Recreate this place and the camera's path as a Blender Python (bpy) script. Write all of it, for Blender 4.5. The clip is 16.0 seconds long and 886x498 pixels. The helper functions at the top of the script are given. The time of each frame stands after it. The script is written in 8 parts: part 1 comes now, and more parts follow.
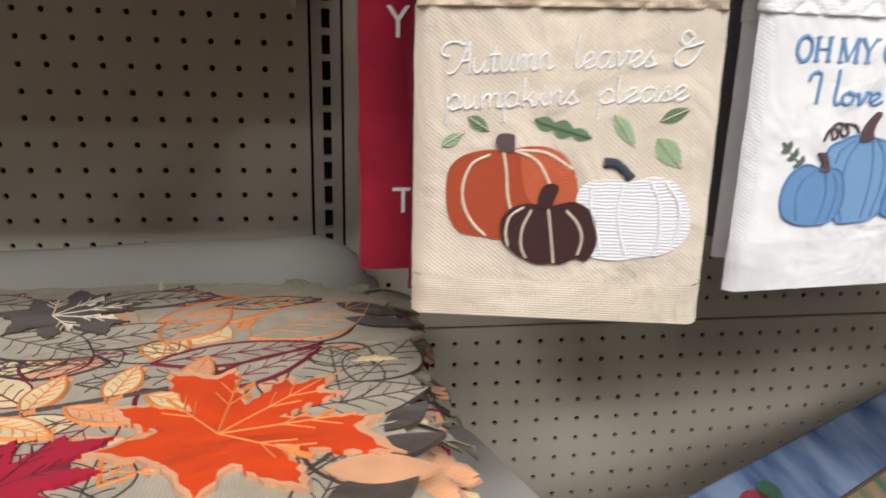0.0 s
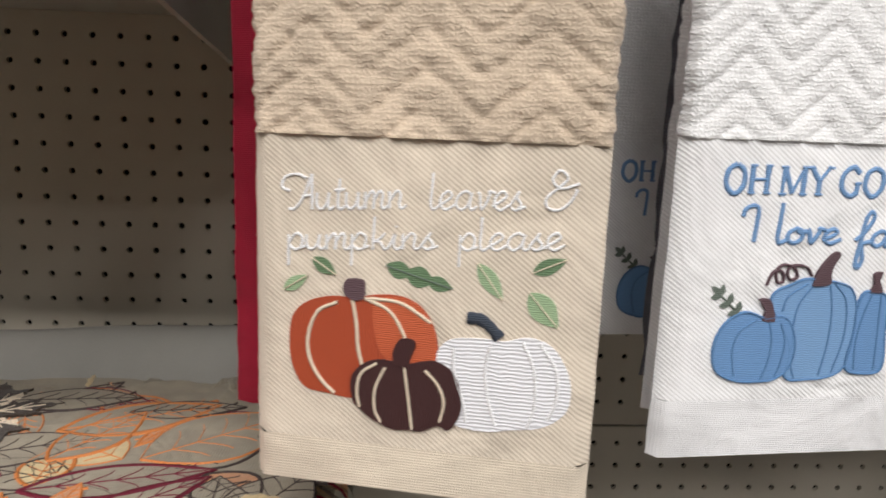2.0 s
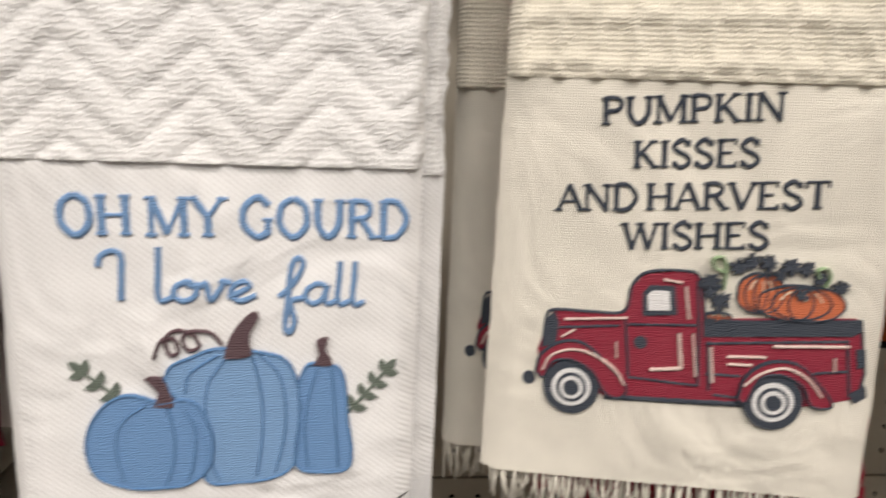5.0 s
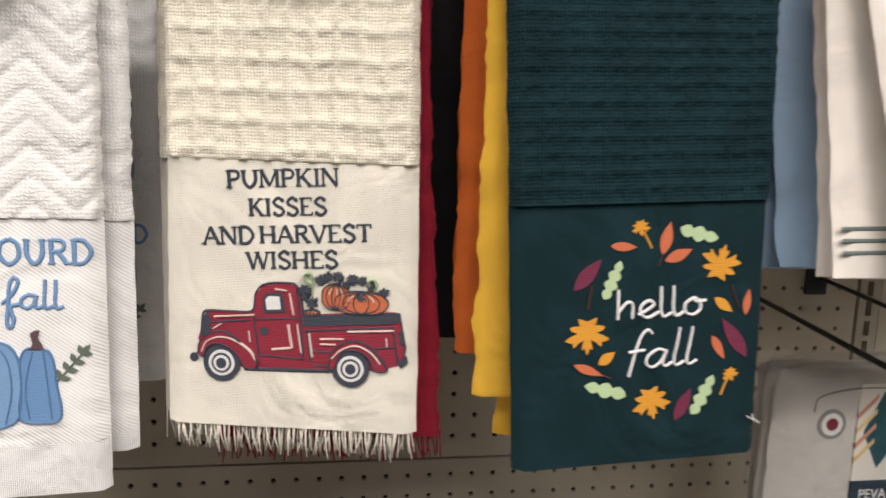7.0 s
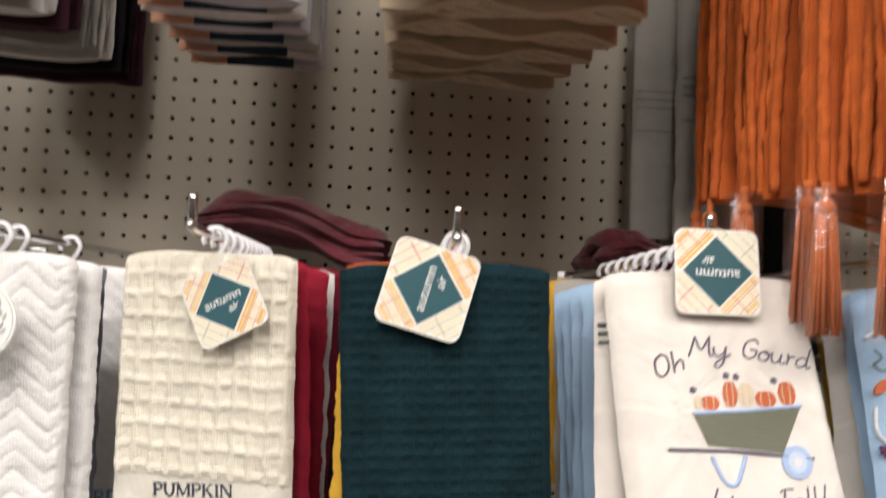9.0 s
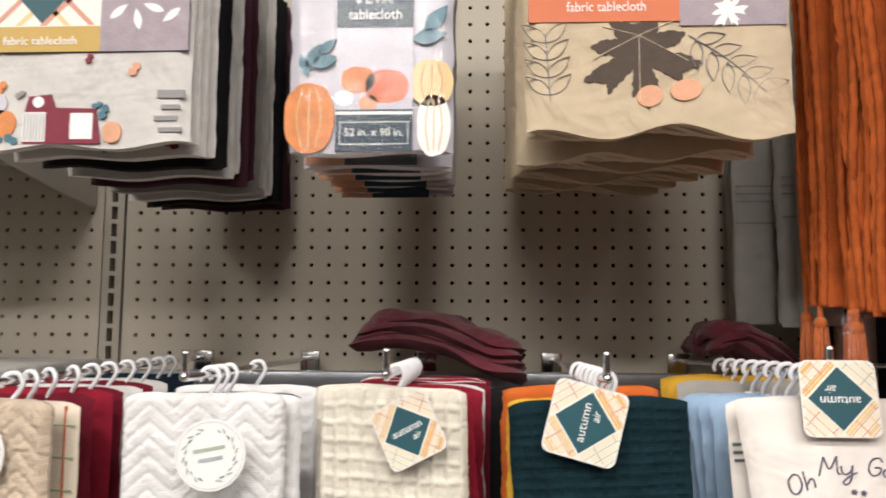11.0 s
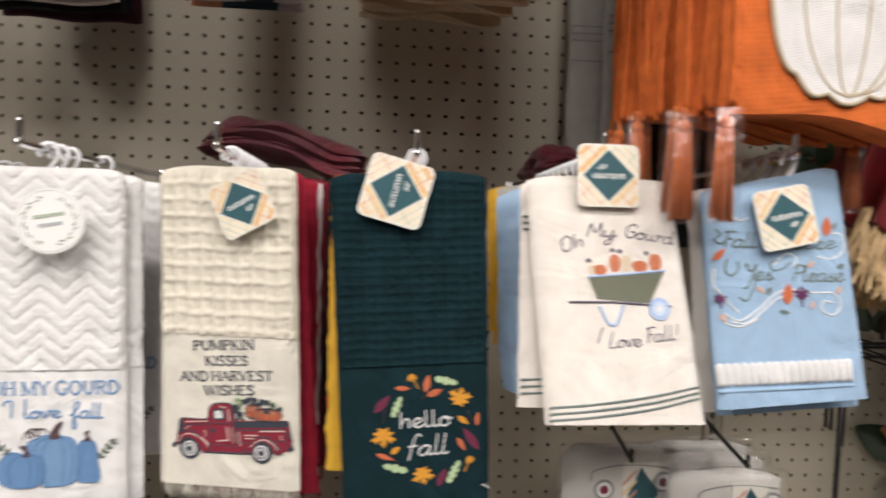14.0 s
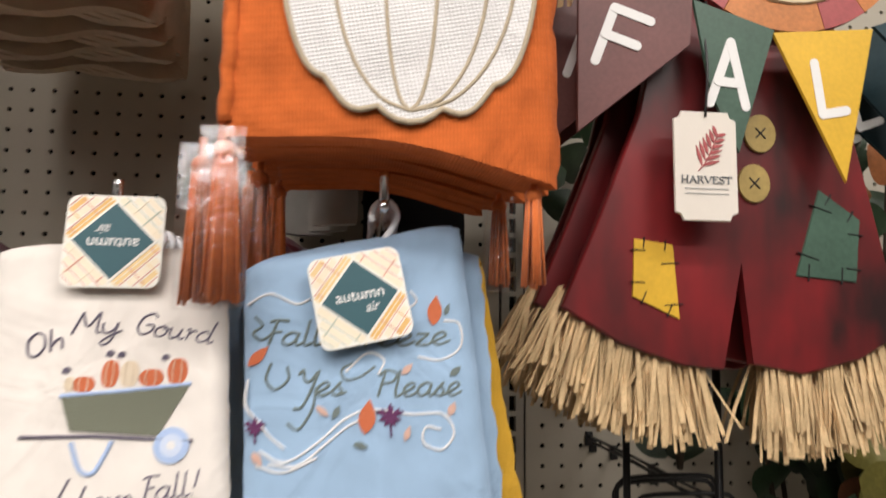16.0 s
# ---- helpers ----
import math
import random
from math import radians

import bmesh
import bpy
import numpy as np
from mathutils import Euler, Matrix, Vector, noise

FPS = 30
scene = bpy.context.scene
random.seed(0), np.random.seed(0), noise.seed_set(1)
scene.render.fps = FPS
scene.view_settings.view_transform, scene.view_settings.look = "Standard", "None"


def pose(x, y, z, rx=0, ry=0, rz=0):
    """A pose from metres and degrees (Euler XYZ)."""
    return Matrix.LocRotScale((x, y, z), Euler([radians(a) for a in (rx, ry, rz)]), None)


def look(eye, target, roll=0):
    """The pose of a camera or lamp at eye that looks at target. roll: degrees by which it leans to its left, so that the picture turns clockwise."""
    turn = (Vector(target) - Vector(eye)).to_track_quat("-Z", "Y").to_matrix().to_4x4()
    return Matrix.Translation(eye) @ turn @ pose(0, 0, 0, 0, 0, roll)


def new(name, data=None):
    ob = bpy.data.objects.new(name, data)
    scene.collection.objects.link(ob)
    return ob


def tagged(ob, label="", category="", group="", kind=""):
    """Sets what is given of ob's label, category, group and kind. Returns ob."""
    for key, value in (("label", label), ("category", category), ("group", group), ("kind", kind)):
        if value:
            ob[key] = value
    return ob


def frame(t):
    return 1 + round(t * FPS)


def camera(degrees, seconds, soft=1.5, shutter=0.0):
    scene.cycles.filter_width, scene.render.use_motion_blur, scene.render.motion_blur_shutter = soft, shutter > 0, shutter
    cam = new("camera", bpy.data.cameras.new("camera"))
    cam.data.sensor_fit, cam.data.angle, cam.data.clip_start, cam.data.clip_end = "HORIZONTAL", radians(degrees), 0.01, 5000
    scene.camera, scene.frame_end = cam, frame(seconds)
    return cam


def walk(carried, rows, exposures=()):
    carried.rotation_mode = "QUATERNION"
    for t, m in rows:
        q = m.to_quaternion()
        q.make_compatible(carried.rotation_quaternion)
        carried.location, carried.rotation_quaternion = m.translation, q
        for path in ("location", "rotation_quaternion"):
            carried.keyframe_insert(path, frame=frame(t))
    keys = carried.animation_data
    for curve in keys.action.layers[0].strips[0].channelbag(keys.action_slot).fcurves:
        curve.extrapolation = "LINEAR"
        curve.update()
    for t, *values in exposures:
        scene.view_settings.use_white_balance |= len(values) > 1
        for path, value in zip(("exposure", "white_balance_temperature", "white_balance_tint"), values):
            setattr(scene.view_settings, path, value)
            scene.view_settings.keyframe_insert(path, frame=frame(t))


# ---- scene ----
cam = camera(64.8, 16.0, soft=1.75, shutter=0.5)
PATH = [
    (0, (0.006, -0.739, 1.287), (0.311, 1.179, 0.81), 1.2),
    (0.5, (0.044, -0.761, 1.304), (0.299, 1.169, 0.843), 2.1),
    (1, (0.068, -0.731, 1.316), (0.263, 1.216, 0.905), 1.9),
    (1.5, (0.082, -0.699, 1.328), (0.231, 1.259, 0.948), 2.2),
    (2, (0.105, -0.692, 1.326), (0.224, 1.272, 0.965), 2.1),
    (2.5, (0.147, -0.677, 1.33), (0.283, 1.287, 0.979), 1.7),
    (3, (0.197, -0.659, 1.33), (0.335, 1.31, 1.004), 1.3),
    (3.5, (0.241, -0.642, 1.325), (0.347, 1.328, 0.995), 1.0),
    (4, (0.277, -0.632, 1.326), (0.357, 1.343, 1.021), 1.1),
    (4.5, (0.312, -0.629, 1.322), (0.389, 1.35, 1.045), 1.4),
    (5, (0.348, -0.62, 1.335), (0.519, 1.346, 1.009), 2.1),
    (7.3, (0.488, -0.785, 1.367), (0.819, 1.17, 1.104), 2.3),
    (7.5, (0.493, -0.798, 1.374), (0.83, 1.152, 1.084), 2.5),
    (8, (0.51, -0.86, 1.428), (0.781, 1.107, 1.183), 2.2),
    (8.5, (0.554, -0.869, 1.475), (0.766, 1.116, 1.352), 2.1),
    (9, (0.594, -0.899, 1.499), (0.707, 1.095, 1.607), 2.6),
    (9.5, (0.6, -0.926, 1.565), (0.71, 1.065, 1.713), 1.3),
    (9.7, (0.605, -0.934, 1.573), (0.676, 1.056, 1.768), 1.0),
    (11.8, (0.477, -1.034, 1.581), (0.364, 0.958, 1.713), 0.3),
    (12, (0.473, -1.042, 1.56), (0.353, 0.953, 1.62), 0.4),
    (12.5, (0.457, -1.052, 1.473), (0.375, 0.946, 1.453), 2.5),
    (13, (0.484, -1.057, 1.462), (0.467, 0.942, 1.392), 3.4),
    (13.5, (0.527, -1.059, 1.463), (0.6, 0.938, 1.385), 3.3),
    (14, (0.59, -1.062, 1.484), (0.796, 0.924, 1.365), 1.7),
    (14.5, (0.72, -1.047, 1.46), (1.002, 0.933, 1.468), 0.6),
    (15, (0.873, -1.029, 1.449), (1.112, 0.956, 1.508), 1.9),
    (15.5, (0.909, -0.955, 1.439), (1.183, 1.019, 1.601), 0.1),
    (16, (0.947, -0.889, 1.471), (1.189, 1.086, 1.677), 0.6),
]
walk(cam, [(t, look(eye, target, roll)) for t, eye, target, roll in PATH],
     exposures=[(0.0, -0.10, 6250, 10), (1.0, -0.42, 6350, 10), (2.0, -0.32, 6350, 10), (3.0, -0.48, 6400, 10), (3.6, -0.46, 6600, 10), (4.5, -0.42, 6850, 11), (7.5, -0.18, 6750, 12), (8.5, -0.26, 6750, 12), (9.5, -0.10, 6700, 12), (12.0, -0.27, 6600, 11), (13.0, -0.32, 6600, 11), (14.5, -0.24, 6700, 12), (16.0, -0.28, 6700, 12)])

# ---- world and lamps: a closed shop lit by rows of ceiling tubes ----
world = bpy.data.worlds.new("world")
world.use_nodes = True
scene.world = world
world.node_tree.nodes["Background"].inputs[0].default_value = (0.8, 0.86, 1.0, 1)
world.node_tree.nodes["Background"].inputs[1].default_value = 0.008
CEILING = 3.3
TUBES = [(-1.6, -1.95, 44), (0.3, -1.95, 44), (2.2, -1.95, 44), (-1.6, -3.3, 62), (0.3, -3.3, 62), (2.2, -3.3, 62), (-0.65, -5.25, 16), (1.25, -5.25, 16)]
for lx, ly, power in TUBES:
    lamp = bpy.data.lights.new("tube_light", "AREA")
    lamp.shape, lamp.size, lamp.size_y = "RECTANGLE", 1.25, 0.28
    lamp.energy, lamp.color = power, (1.0, 0.968, 0.935)
    new("tube_light", lamp).matrix_world = pose(lx, ly, CEILING - 0.09)


# ---- materials ----
def nodes_of(name):
    m = bpy.data.materials.new(name)
    m.use_nodes = True
    t = m.node_tree
    return m, t.nodes, t.links, t.nodes["Principled BSDF"]


def mat(name, colour, rough=0.6, metal=0.0, var=0.12, scale=30.0, fine=600.0, bump=0.15, dist=0.0006, spec=0.4, piece=0.0, sheen=0.0):
    """Plain surface with blotches at one scale, grain and relief at a finer one."""
    m, n, l, b = nodes_of(name)
    co = n.new("ShaderNodeTexCoord")
    a = n.new("ShaderNodeTexNoise")
    a.inputs["Scale"].default_value, a.inputs["Detail"].default_value = scale, 5
    l.new(co.outputs["Object"], a.inputs["Vector"])
    f = n.new("ShaderNodeTexNoise")
    f.inputs["Scale"].default_value, f.inputs["Detail"].default_value = fine, 3
    l.new(co.outputs["Object"], f.inputs["Vector"])
    ramp = n.new("ShaderNodeMapRange")
    ramp.inputs[1].default_value, ramp.inputs[2].default_value = 0.3, 0.7
    ramp.inputs[3].default_value, ramp.inputs[4].default_value = 1 - var, 1 + var
    mix = n.new("ShaderNodeMath")
    mix.operation = "MULTIPLY_ADD"
    mix.inputs[1].default_value, mix.inputs[2].default_value = 0.6, 0.0
    l.new(a.outputs[0], mix.inputs[0])
    add = n.new("ShaderNodeMath")
    add.operation = "MULTIPLY_ADD"
    add.inputs[1].default_value = 0.4
    l.new(f.outputs[0], add.inputs[0])
    l.new(mix.outputs[0], add.inputs[2])
    l.new(add.outputs[0], ramp.inputs[0])
    hsv = n.new("ShaderNodeHueSaturation")
    hsv.inputs["Color"].default_value = (*colour, 1)
    if piece:
        info = n.new("ShaderNodeObjectInfo")
        r2 = n.new("ShaderNodeMapRange")
        r2.inputs[3].default_value, r2.inputs[4].default_value = 1 - piece, 1 + piece
        l.new(info.outputs["Random"], r2.inputs[0])
        mul = n.new("ShaderNodeMath")
        mul.operation = "MULTIPLY"
        l.new(ramp.outputs[0], mul.inputs[0])
        l.new(r2.outputs[0], mul.inputs[1])
        l.new(mul.outputs[0], hsv.inputs["Value"])
    else:
        l.new(ramp.outputs[0], hsv.inputs["Value"])
    l.new(hsv.outputs[0], b.inputs["Base Color"])
    b.inputs["Roughness"].default_value, b.inputs["Metallic"].default_value = rough, metal
    b.inputs["Specular IOR Level"].default_value = spec
    if sheen:
        b.inputs["Sheen Weight"].default_value = sheen
        b.inputs["Sheen Roughness"].default_value = 0.5
    bp = n.new("ShaderNodeBump")
    bp.inputs["Strength"].default_value, bp.inputs["Distance"].default_value = bump, dist
    l.new(f.outputs[0], bp.inputs["Height"])
    l.new(bp.outputs[0], b.inputs["Normal"])
    return m


def weave(name, colour, pitch=0.0011, angle=40.0, depth=0.7, var=0.08, squash=1.0, sheen=0.15, twill=0.0, ragged_=0.7):
    """Woven cloth: crossing threads at a real pitch, slubs and soft blotches."""
    m, n, l, b = nodes_of(name)
    co = n.new("ShaderNodeTexCoord")
    rot = n.new("ShaderNodeMapping")
    rot.inputs["Rotation"].default_value = (0, radians(angle), 0)
    rot.inputs["Scale"].default_value = (1, 1, squash)
    l.new(co.outputs["Object"], rot.inputs["Vector"])
    waves = []
    for axis in ("X", "Z"):
        w = n.new("ShaderNodeTexWave")
        w.bands_direction = axis
        w.inputs["Scale"].default_value = 0.314 / pitch
        w.inputs["Distortion"].default_value, w.inputs["Detail"].default_value = ragged_, 2
        w.inputs["Detail Scale"].default_value = 3
        l.new(rot.outputs[0], w.inputs["Vector"])
        waves.append(w)
    mul = n.new("ShaderNodeMath")
    mul.operation = "MULTIPLY"
    l.new(waves[0].outputs["Fac"], mul.inputs[0])
    if twill:
        soft_ = n.new("ShaderNodeMapRange")
        soft_.inputs[3].default_value, soft_.inputs[4].default_value = twill, 1.0
        l.new(waves[1].outputs["Fac"], soft_.inputs[0])
        l.new(soft_.outputs[0], mul.inputs[1])
    else:
        l.new(waves[1].outputs["Fac"], mul.inputs[1])
    a = n.new("ShaderNodeTexNoise")
    a.inputs["Scale"].default_value, a.inputs["Detail"].default_value = 45, 6
    l.new(co.outputs["Object"], a.inputs["Vector"])
    ramp = n.new("ShaderNodeMapRange")
    ramp.inputs[1].default_value, ramp.inputs[2].default_value = 0.25, 0.75
    ramp.inputs[3].default_value, ramp.inputs[4].default_value = 1 - var, 1 + var
    l.new(a.outputs[0], ramp.inputs[0])
    thread = n.new("ShaderNodeMapRange")
    thread.inputs[3].default_value, thread.inputs[4].default_value = (0.92, 1.04) if twill else (0.91, 1.10)
    l.new(mul.outputs[0], thread.inputs[0])
    val = n.new("ShaderNodeMath")
    val.operation = "MULTIPLY"
    l.new(ramp.outputs[0], val.inputs[0])
    l.new(thread.outputs[0], val.inputs[1])
    hsv = n.new("ShaderNodeHueSaturation")
    hsv.inputs["Color"].default_value = (*colour, 1)
    l.new(val.outputs[0], hsv.inputs["Value"])
    l.new(hsv.outputs[0], b.inputs["Base Color"])
    b.inputs["Roughness"].default_value, b.inputs["Specular IOR Level"].default_value = 0.9, 0.15
    b.inputs["Sheen Weight"].default_value, b.inputs["Sheen Roughness"].default_value = sheen, 0.6
    bp = n.new("ShaderNodeBump")
    bp.inputs["Strength"].default_value, bp.inputs["Distance"].default_value = depth, 0.0005
    # soft creases of cloth that was folded and handled
    cr = n.new("ShaderNodeTexNoise")
    cr.inputs["Scale"].default_value, cr.inputs["Detail"].default_value, cr.inputs["Distortion"].default_value = 16, 3, 0.8
    l.new(co.outputs["Object"], cr.inputs["Vector"])
    bc = n.new("ShaderNodeBump")
    bc.inputs["Strength"].default_value, bc.inputs["Distance"].default_value = 0.85, 0.010
    l.new(cr.outputs[0], bc.inputs["Height"])
    l.new(bc.outputs[0], bp.inputs["Normal"])
    l.new(mul.outputs[0], bp.inputs["Height"])
    l.new(bp.outputs[0], b.inputs["Normal"])
    return m


def terry(name, colour, var=0.14):
    """Looped towelling: tiny loops with ragged shading."""
    return weave(name, colour, 0.0021, 90, 0.7, var, twill=0.15, ragged_=6.0)


def thread(name, colour, pitch=0.0009, axis="Z", var=0.16):
    """Satin-stitched embroidery: fine parallel threads with a slight sheen."""
    m, n, l, b = nodes_of(name)
    co = n.new("ShaderNodeTexCoord")
    w = n.new("ShaderNodeTexWave")
    w.bands_direction = axis
    w.inputs["Scale"].default_value = 0.314 / pitch
    w.inputs["Distortion"].default_value, w.inputs["Detail"].default_value = 5.0, 3
    w.inputs["Detail Scale"].default_value = 1.2
    l.new(co.outputs["Object"], w.inputs["Vector"])
    r = n.new("ShaderNodeMapRange")
    r.inputs[3].default_value, r.inputs[4].default_value = 1 - var, 1 + var * 0.6
    l.new(w.outputs["Fac"], r.inputs[0])
    hsv = n.new("ShaderNodeHueSaturation")
    hsv.inputs["Color"].default_value = (*colour, 1)
    l.new(r.outputs[0], hsv.inputs["Value"])
    l.new(hsv.outputs[0], b.inputs["Base Color"])
    b.inputs["Roughness"].default_value, b.inputs["Specular IOR Level"].default_value = 0.55, 0.35
    bp = n.new("ShaderNodeBump")
    bp.inputs["Strength"].default_value, bp.inputs["Distance"].default_value = 0.55, 0.0005
    l.new(w.outputs["Fac"], bp.inputs["Height"])
    l.new(bp.outputs[0], b.inputs["Normal"])
    return m


def clear_film(name, rough=0.12, alpha=0.25, tint=(0.95, 0.96, 0.97)):
    """Thin wrinkled packing film: mostly see-through with crinkled gloss."""
    m, n, l, b = nodes_of(name)
    out = n["Material Output"]
    t = n.new("ShaderNodeBsdfTransparent")
    g = n.new("ShaderNodeBsdfGlossy")
    g.inputs["Color"].default_value, g.inputs["Roughness"].default_value = (*tint, 1), rough
    co = n.new("ShaderNodeTexCoord")
    a = n.new("ShaderNodeTexNoise")
    a.inputs["Scale"].default_value, a.inputs["Detail"].default_value = 55, 4
    a.inputs["Distortion"].default_value = 1.5
    l.new(co.outputs["Object"], a.inputs["Vector"])
    bp = n.new("ShaderNodeBump")
    bp.inputs["Strength"].default_value, bp.inputs["Distance"].default_value = 0.6, 0.004
    l.new(a.outputs[0], bp.inputs["Height"])
    l.new(bp.outputs[0], g.inputs["Normal"])
    mix = n.new("ShaderNodeMixShader")
    mix.inputs[0].default_value = alpha
    l.new(t.outputs[0], mix.inputs[1])
    l.new(g.outputs[0], mix.inputs[2])
    l.new(mix.outputs[0], out.inputs["Surface"])
    return m


def mottled(name, one, two, scale, rough):
    """Hand-brushed paint: one colour shaded over another in broad uneven strokes."""
    m, n, l, b = nodes_of(name)
    co = n.new("ShaderNodeTexCoord")
    mp = n.new("ShaderNodeMapping")
    mp.inputs["Scale"].default_value = (1.4, 1, 0.6)
    l.new(co.outputs["Object"], mp.inputs["Vector"])
    a = n.new("ShaderNodeTexNoise")
    a.inputs["Scale"].default_value, a.inputs["Detail"].default_value = scale, 4
    l.new(mp.outputs[0], a.inputs["Vector"])
    r = n.new("ShaderNodeMapRange")
    r.inputs[1].default_value, r.inputs[2].default_value = 0.36, 0.60
    l.new(a.outputs[0], r.inputs[0])
    mix = n.new("ShaderNodeMix")
    mix.data_type = "RGBA"
    mix.inputs[6].default_value, mix.inputs[7].default_value = (*one, 1), (*two, 1)
    l.new(r.outputs[0], mix.inputs[0])
    l.new(mix.outputs[2], b.inputs["Base Color"])
    b.inputs["Roughness"].default_value = rough
    return m


M_PEG = mat("pegboard_paint", (0.51, 0.46, 0.375), 0.55, 0, 0.05, 8, 500, 0.12, 0.0004, 0.35)
M_POST = mat("post_paint", (0.42, 0.385, 0.32), 0.45, 0, 0.05, 12, 700, 0.1, 0.0003, 0.4)
M_HOLESHADE = mat("hole_shade_black", (0.012, 0.011, 0.010), 0.9)
M_FLOOR = mat("vinyl_floor", (0.19, 0.175, 0.16), 0.35, 0, 0.06, 3, 200, 0.05)
M_WALL = mat("shop_wall", (0.45, 0.44, 0.42), 0.8, 0, 0.04, 3, 200, 0.1)
M_DIMPARTITION = mat("dim_partition", (0.10, 0.085, 0.075), 0.8, 0, 0.4, 6, 60, 0.3)
M_CEIL = mat("ceiling_tile", (0.75, 0.75, 0.73), 0.9, 0, 0.05, 60, 400, 0.3)
M_SHELF = mat("shelf_enamel", (0.50, 0.48, 0.43), 0.4, 0, 0.04, 10, 500, 0.06)
M_CHROME = mat("chrome_wire", (0.75, 0.75, 0.76), 0.16, 1.0, 0.05, 40, 900, 0.05)
M_BAR = mat("galvanised_bar", (0.42, 0.44, 0.47), 0.35, 0.8, 0.12, 40, 500, 0.1)
M_BLACKWIRE = mat("black_wire", (0.02, 0.019, 0.019), 0.4, 0, 0.1)
M_WHITEPLASTIC = mat("white_plastic", (0.80, 0.80, 0.82), 0.35, 0, 0.03, 60, 500, 0.03, 0.0003, 0.5)
M_LAMP = mat("lamp_housing", (0.8, 0.8, 0.8), 0.5)
M_BEIGE_TERRY = terry("beige_terry", (0.58, 0.465, 0.35))
M_BEIGE_WEAVE = weave("beige_weave", (0.66, 0.57, 0.46), 0.0017, 52, 0.45, twill=0.75)
M_BEIGE_HEM = weave("beige_hem", (0.72, 0.62, 0.49), 0.0012, 0)
M_WHITE_TERRY = terry("white_terry", (0.83, 0.82, 0.81), 0.07)
M_WHITE_WEAVE = weave("white_weave", (0.83, 0.82, 0.815), 0.0017, 52, 0.45, twill=0.75)
M_WHITE_HEM = weave("white_hem", (0.83, 0.82, 0.82), 0.001, 0)
M_CREAM_WAFFLE = weave("cream_waffle", (0.83, 0.775, 0.655), 0.0017, 0, 1.0, ragged_=3.5)
M_CREAM_WEAVE = weave("cream_weave", (0.84, 0.795, 0.70), 0.0009, 0)
M_TEAL_WAFFLE = weave("teal_waffle", (0.006, 0.024, 0.031), 0.0018, 0, 1.0, var=0.3, sheen=0.0, ragged_=3.5)
M_TEAL_WEAVE = weave("teal_weave", (0.007, 0.026, 0.033), 0.0009, 35, var=0.2, sheen=0.0)
M_IVORY = weave("ivory_velour", (0.80, 0.745, 0.69), 0.0008, 0, 0.4)
M_BLUE = weave("sky_blue_velour", (0.33, 0.48, 0.66), 0.0008, 0, 0.4)
M_MAROON = weave("maroon_cloth", (0.15, 0.009, 0.022), 0.0010, 0, var=0.2, sheen=0.03)
M_RED = weave("crimson_cloth", (0.28, 0.012, 0.03), 0.0010, 0, var=0.15, sheen=0.03)
M_RUST = weave("rust_orange_cloth", (0.60, 0.135, 0.025), 0.0011, 0, var=0.15, sheen=0.04)
M_MUSTARD = weave("mustard_cloth", (0.72, 0.41, 0.045), 0.0010, 0, sheen=0.04)
M_GREY_CLOTH = weave("grey_linen", (0.44, 0.42, 0.385), 0.0009, 0)
M_SLATECLOTH = weave("slate_grey_cloth", (0.13, 0.13, 0.15), 0.0016, 0, 0.8, sheen=0.03)
M_NAVY = weave("navy_cloth", (0.015, 0.025, 0.045), 0.0010, 0, sheen=0.0)
# black for a towel and for shade painted into gaps of stacks
M_BLACKCLOTH_GAP = weave("black_cloth_and_gap_shade", (0.012, 0.011, 0.012), 0.0010, 0, sheen=0.0)
M_LINEN = weave("natural_linen", (0.68, 0.55, 0.38), 0.0008, 0)
M_PLAID_CREAM = weave("cream_plaid_base", (0.76, 0.66, 0.53), 0.0010, 0)


# ---- mesh helpers ----
def link(name, bm, material=None, parent=None, label="", smooth=True):
    bmesh.ops.recalc_face_normals(bm, faces=bm.faces[:])
    me = bpy.data.meshes.new(name)
    bm.to_mesh(me)
    bm.free()
    if smooth:
        for p in me.polygons:
            p.use_smooth = True
    if material:
        me.materials.append(material)
    ob = new(name, me)
    if parent:
        ob.parent = parent
    if label:
        ob["label"] = label
    return ob


def part(name, bm, material, parent, label="", smooth=True):
    return link(name, bm, material, parent, label, smooth)


def raw(name, verts, faces, material, parent=None, smooth=False, label=""):
    me = bpy.data.meshes.new(name)
    me.from_pydata([tuple(v) for v in verts], [], [tuple(f) for f in faces])
    me.update()
    if smooth:
        for p in me.polygons:
            p.use_smooth = True
    me.materials.append(material)
    ob = new(name, me)
    if parent:
        ob.parent = parent
    if label:
        ob["label"] = label
    return ob


def box(x0, x1, y0, y1, z0, z1, bevel=0.0, seg=2):
    bm = bmesh.new()
    bmesh.ops.create_cube(bm, size=1, matrix=Matrix.Translation(((x0 + x1) / 2, (y0 + y1) / 2, (z0 + z1) / 2)) @ Matrix.Diagonal((x1 - x0, y1 - y0, z1 - z0, 1)))
    if bevel:
        bmesh.ops.bevel(bm, geom=bm.edges[:], offset=bevel, segments=seg, affect="EDGES", profile=0.5)
    return bm


def spline(points, n=8):
    """A smooth line through the points (Catmull-Rom)."""
    p = [Vector(q) for q in points]
    if len(p) < 3:
        return p
    p = [2 * p[0] - p[1]] + p + [2 * p[-1] - p[-2]]
    out = []
    for k in range(1, len(p) - 2):
        for s in range(n):
            t = s / n
            a, b, c, d = p[k - 1:k + 3]
            out.append(0.5 * ((2 * b) + (c - a) * t + (2 * a - 5 * b + 4 * c - d) * t * t + (3 * b - a - 3 * c + d) * t ** 3))
    out.append(p[-2])
    return out


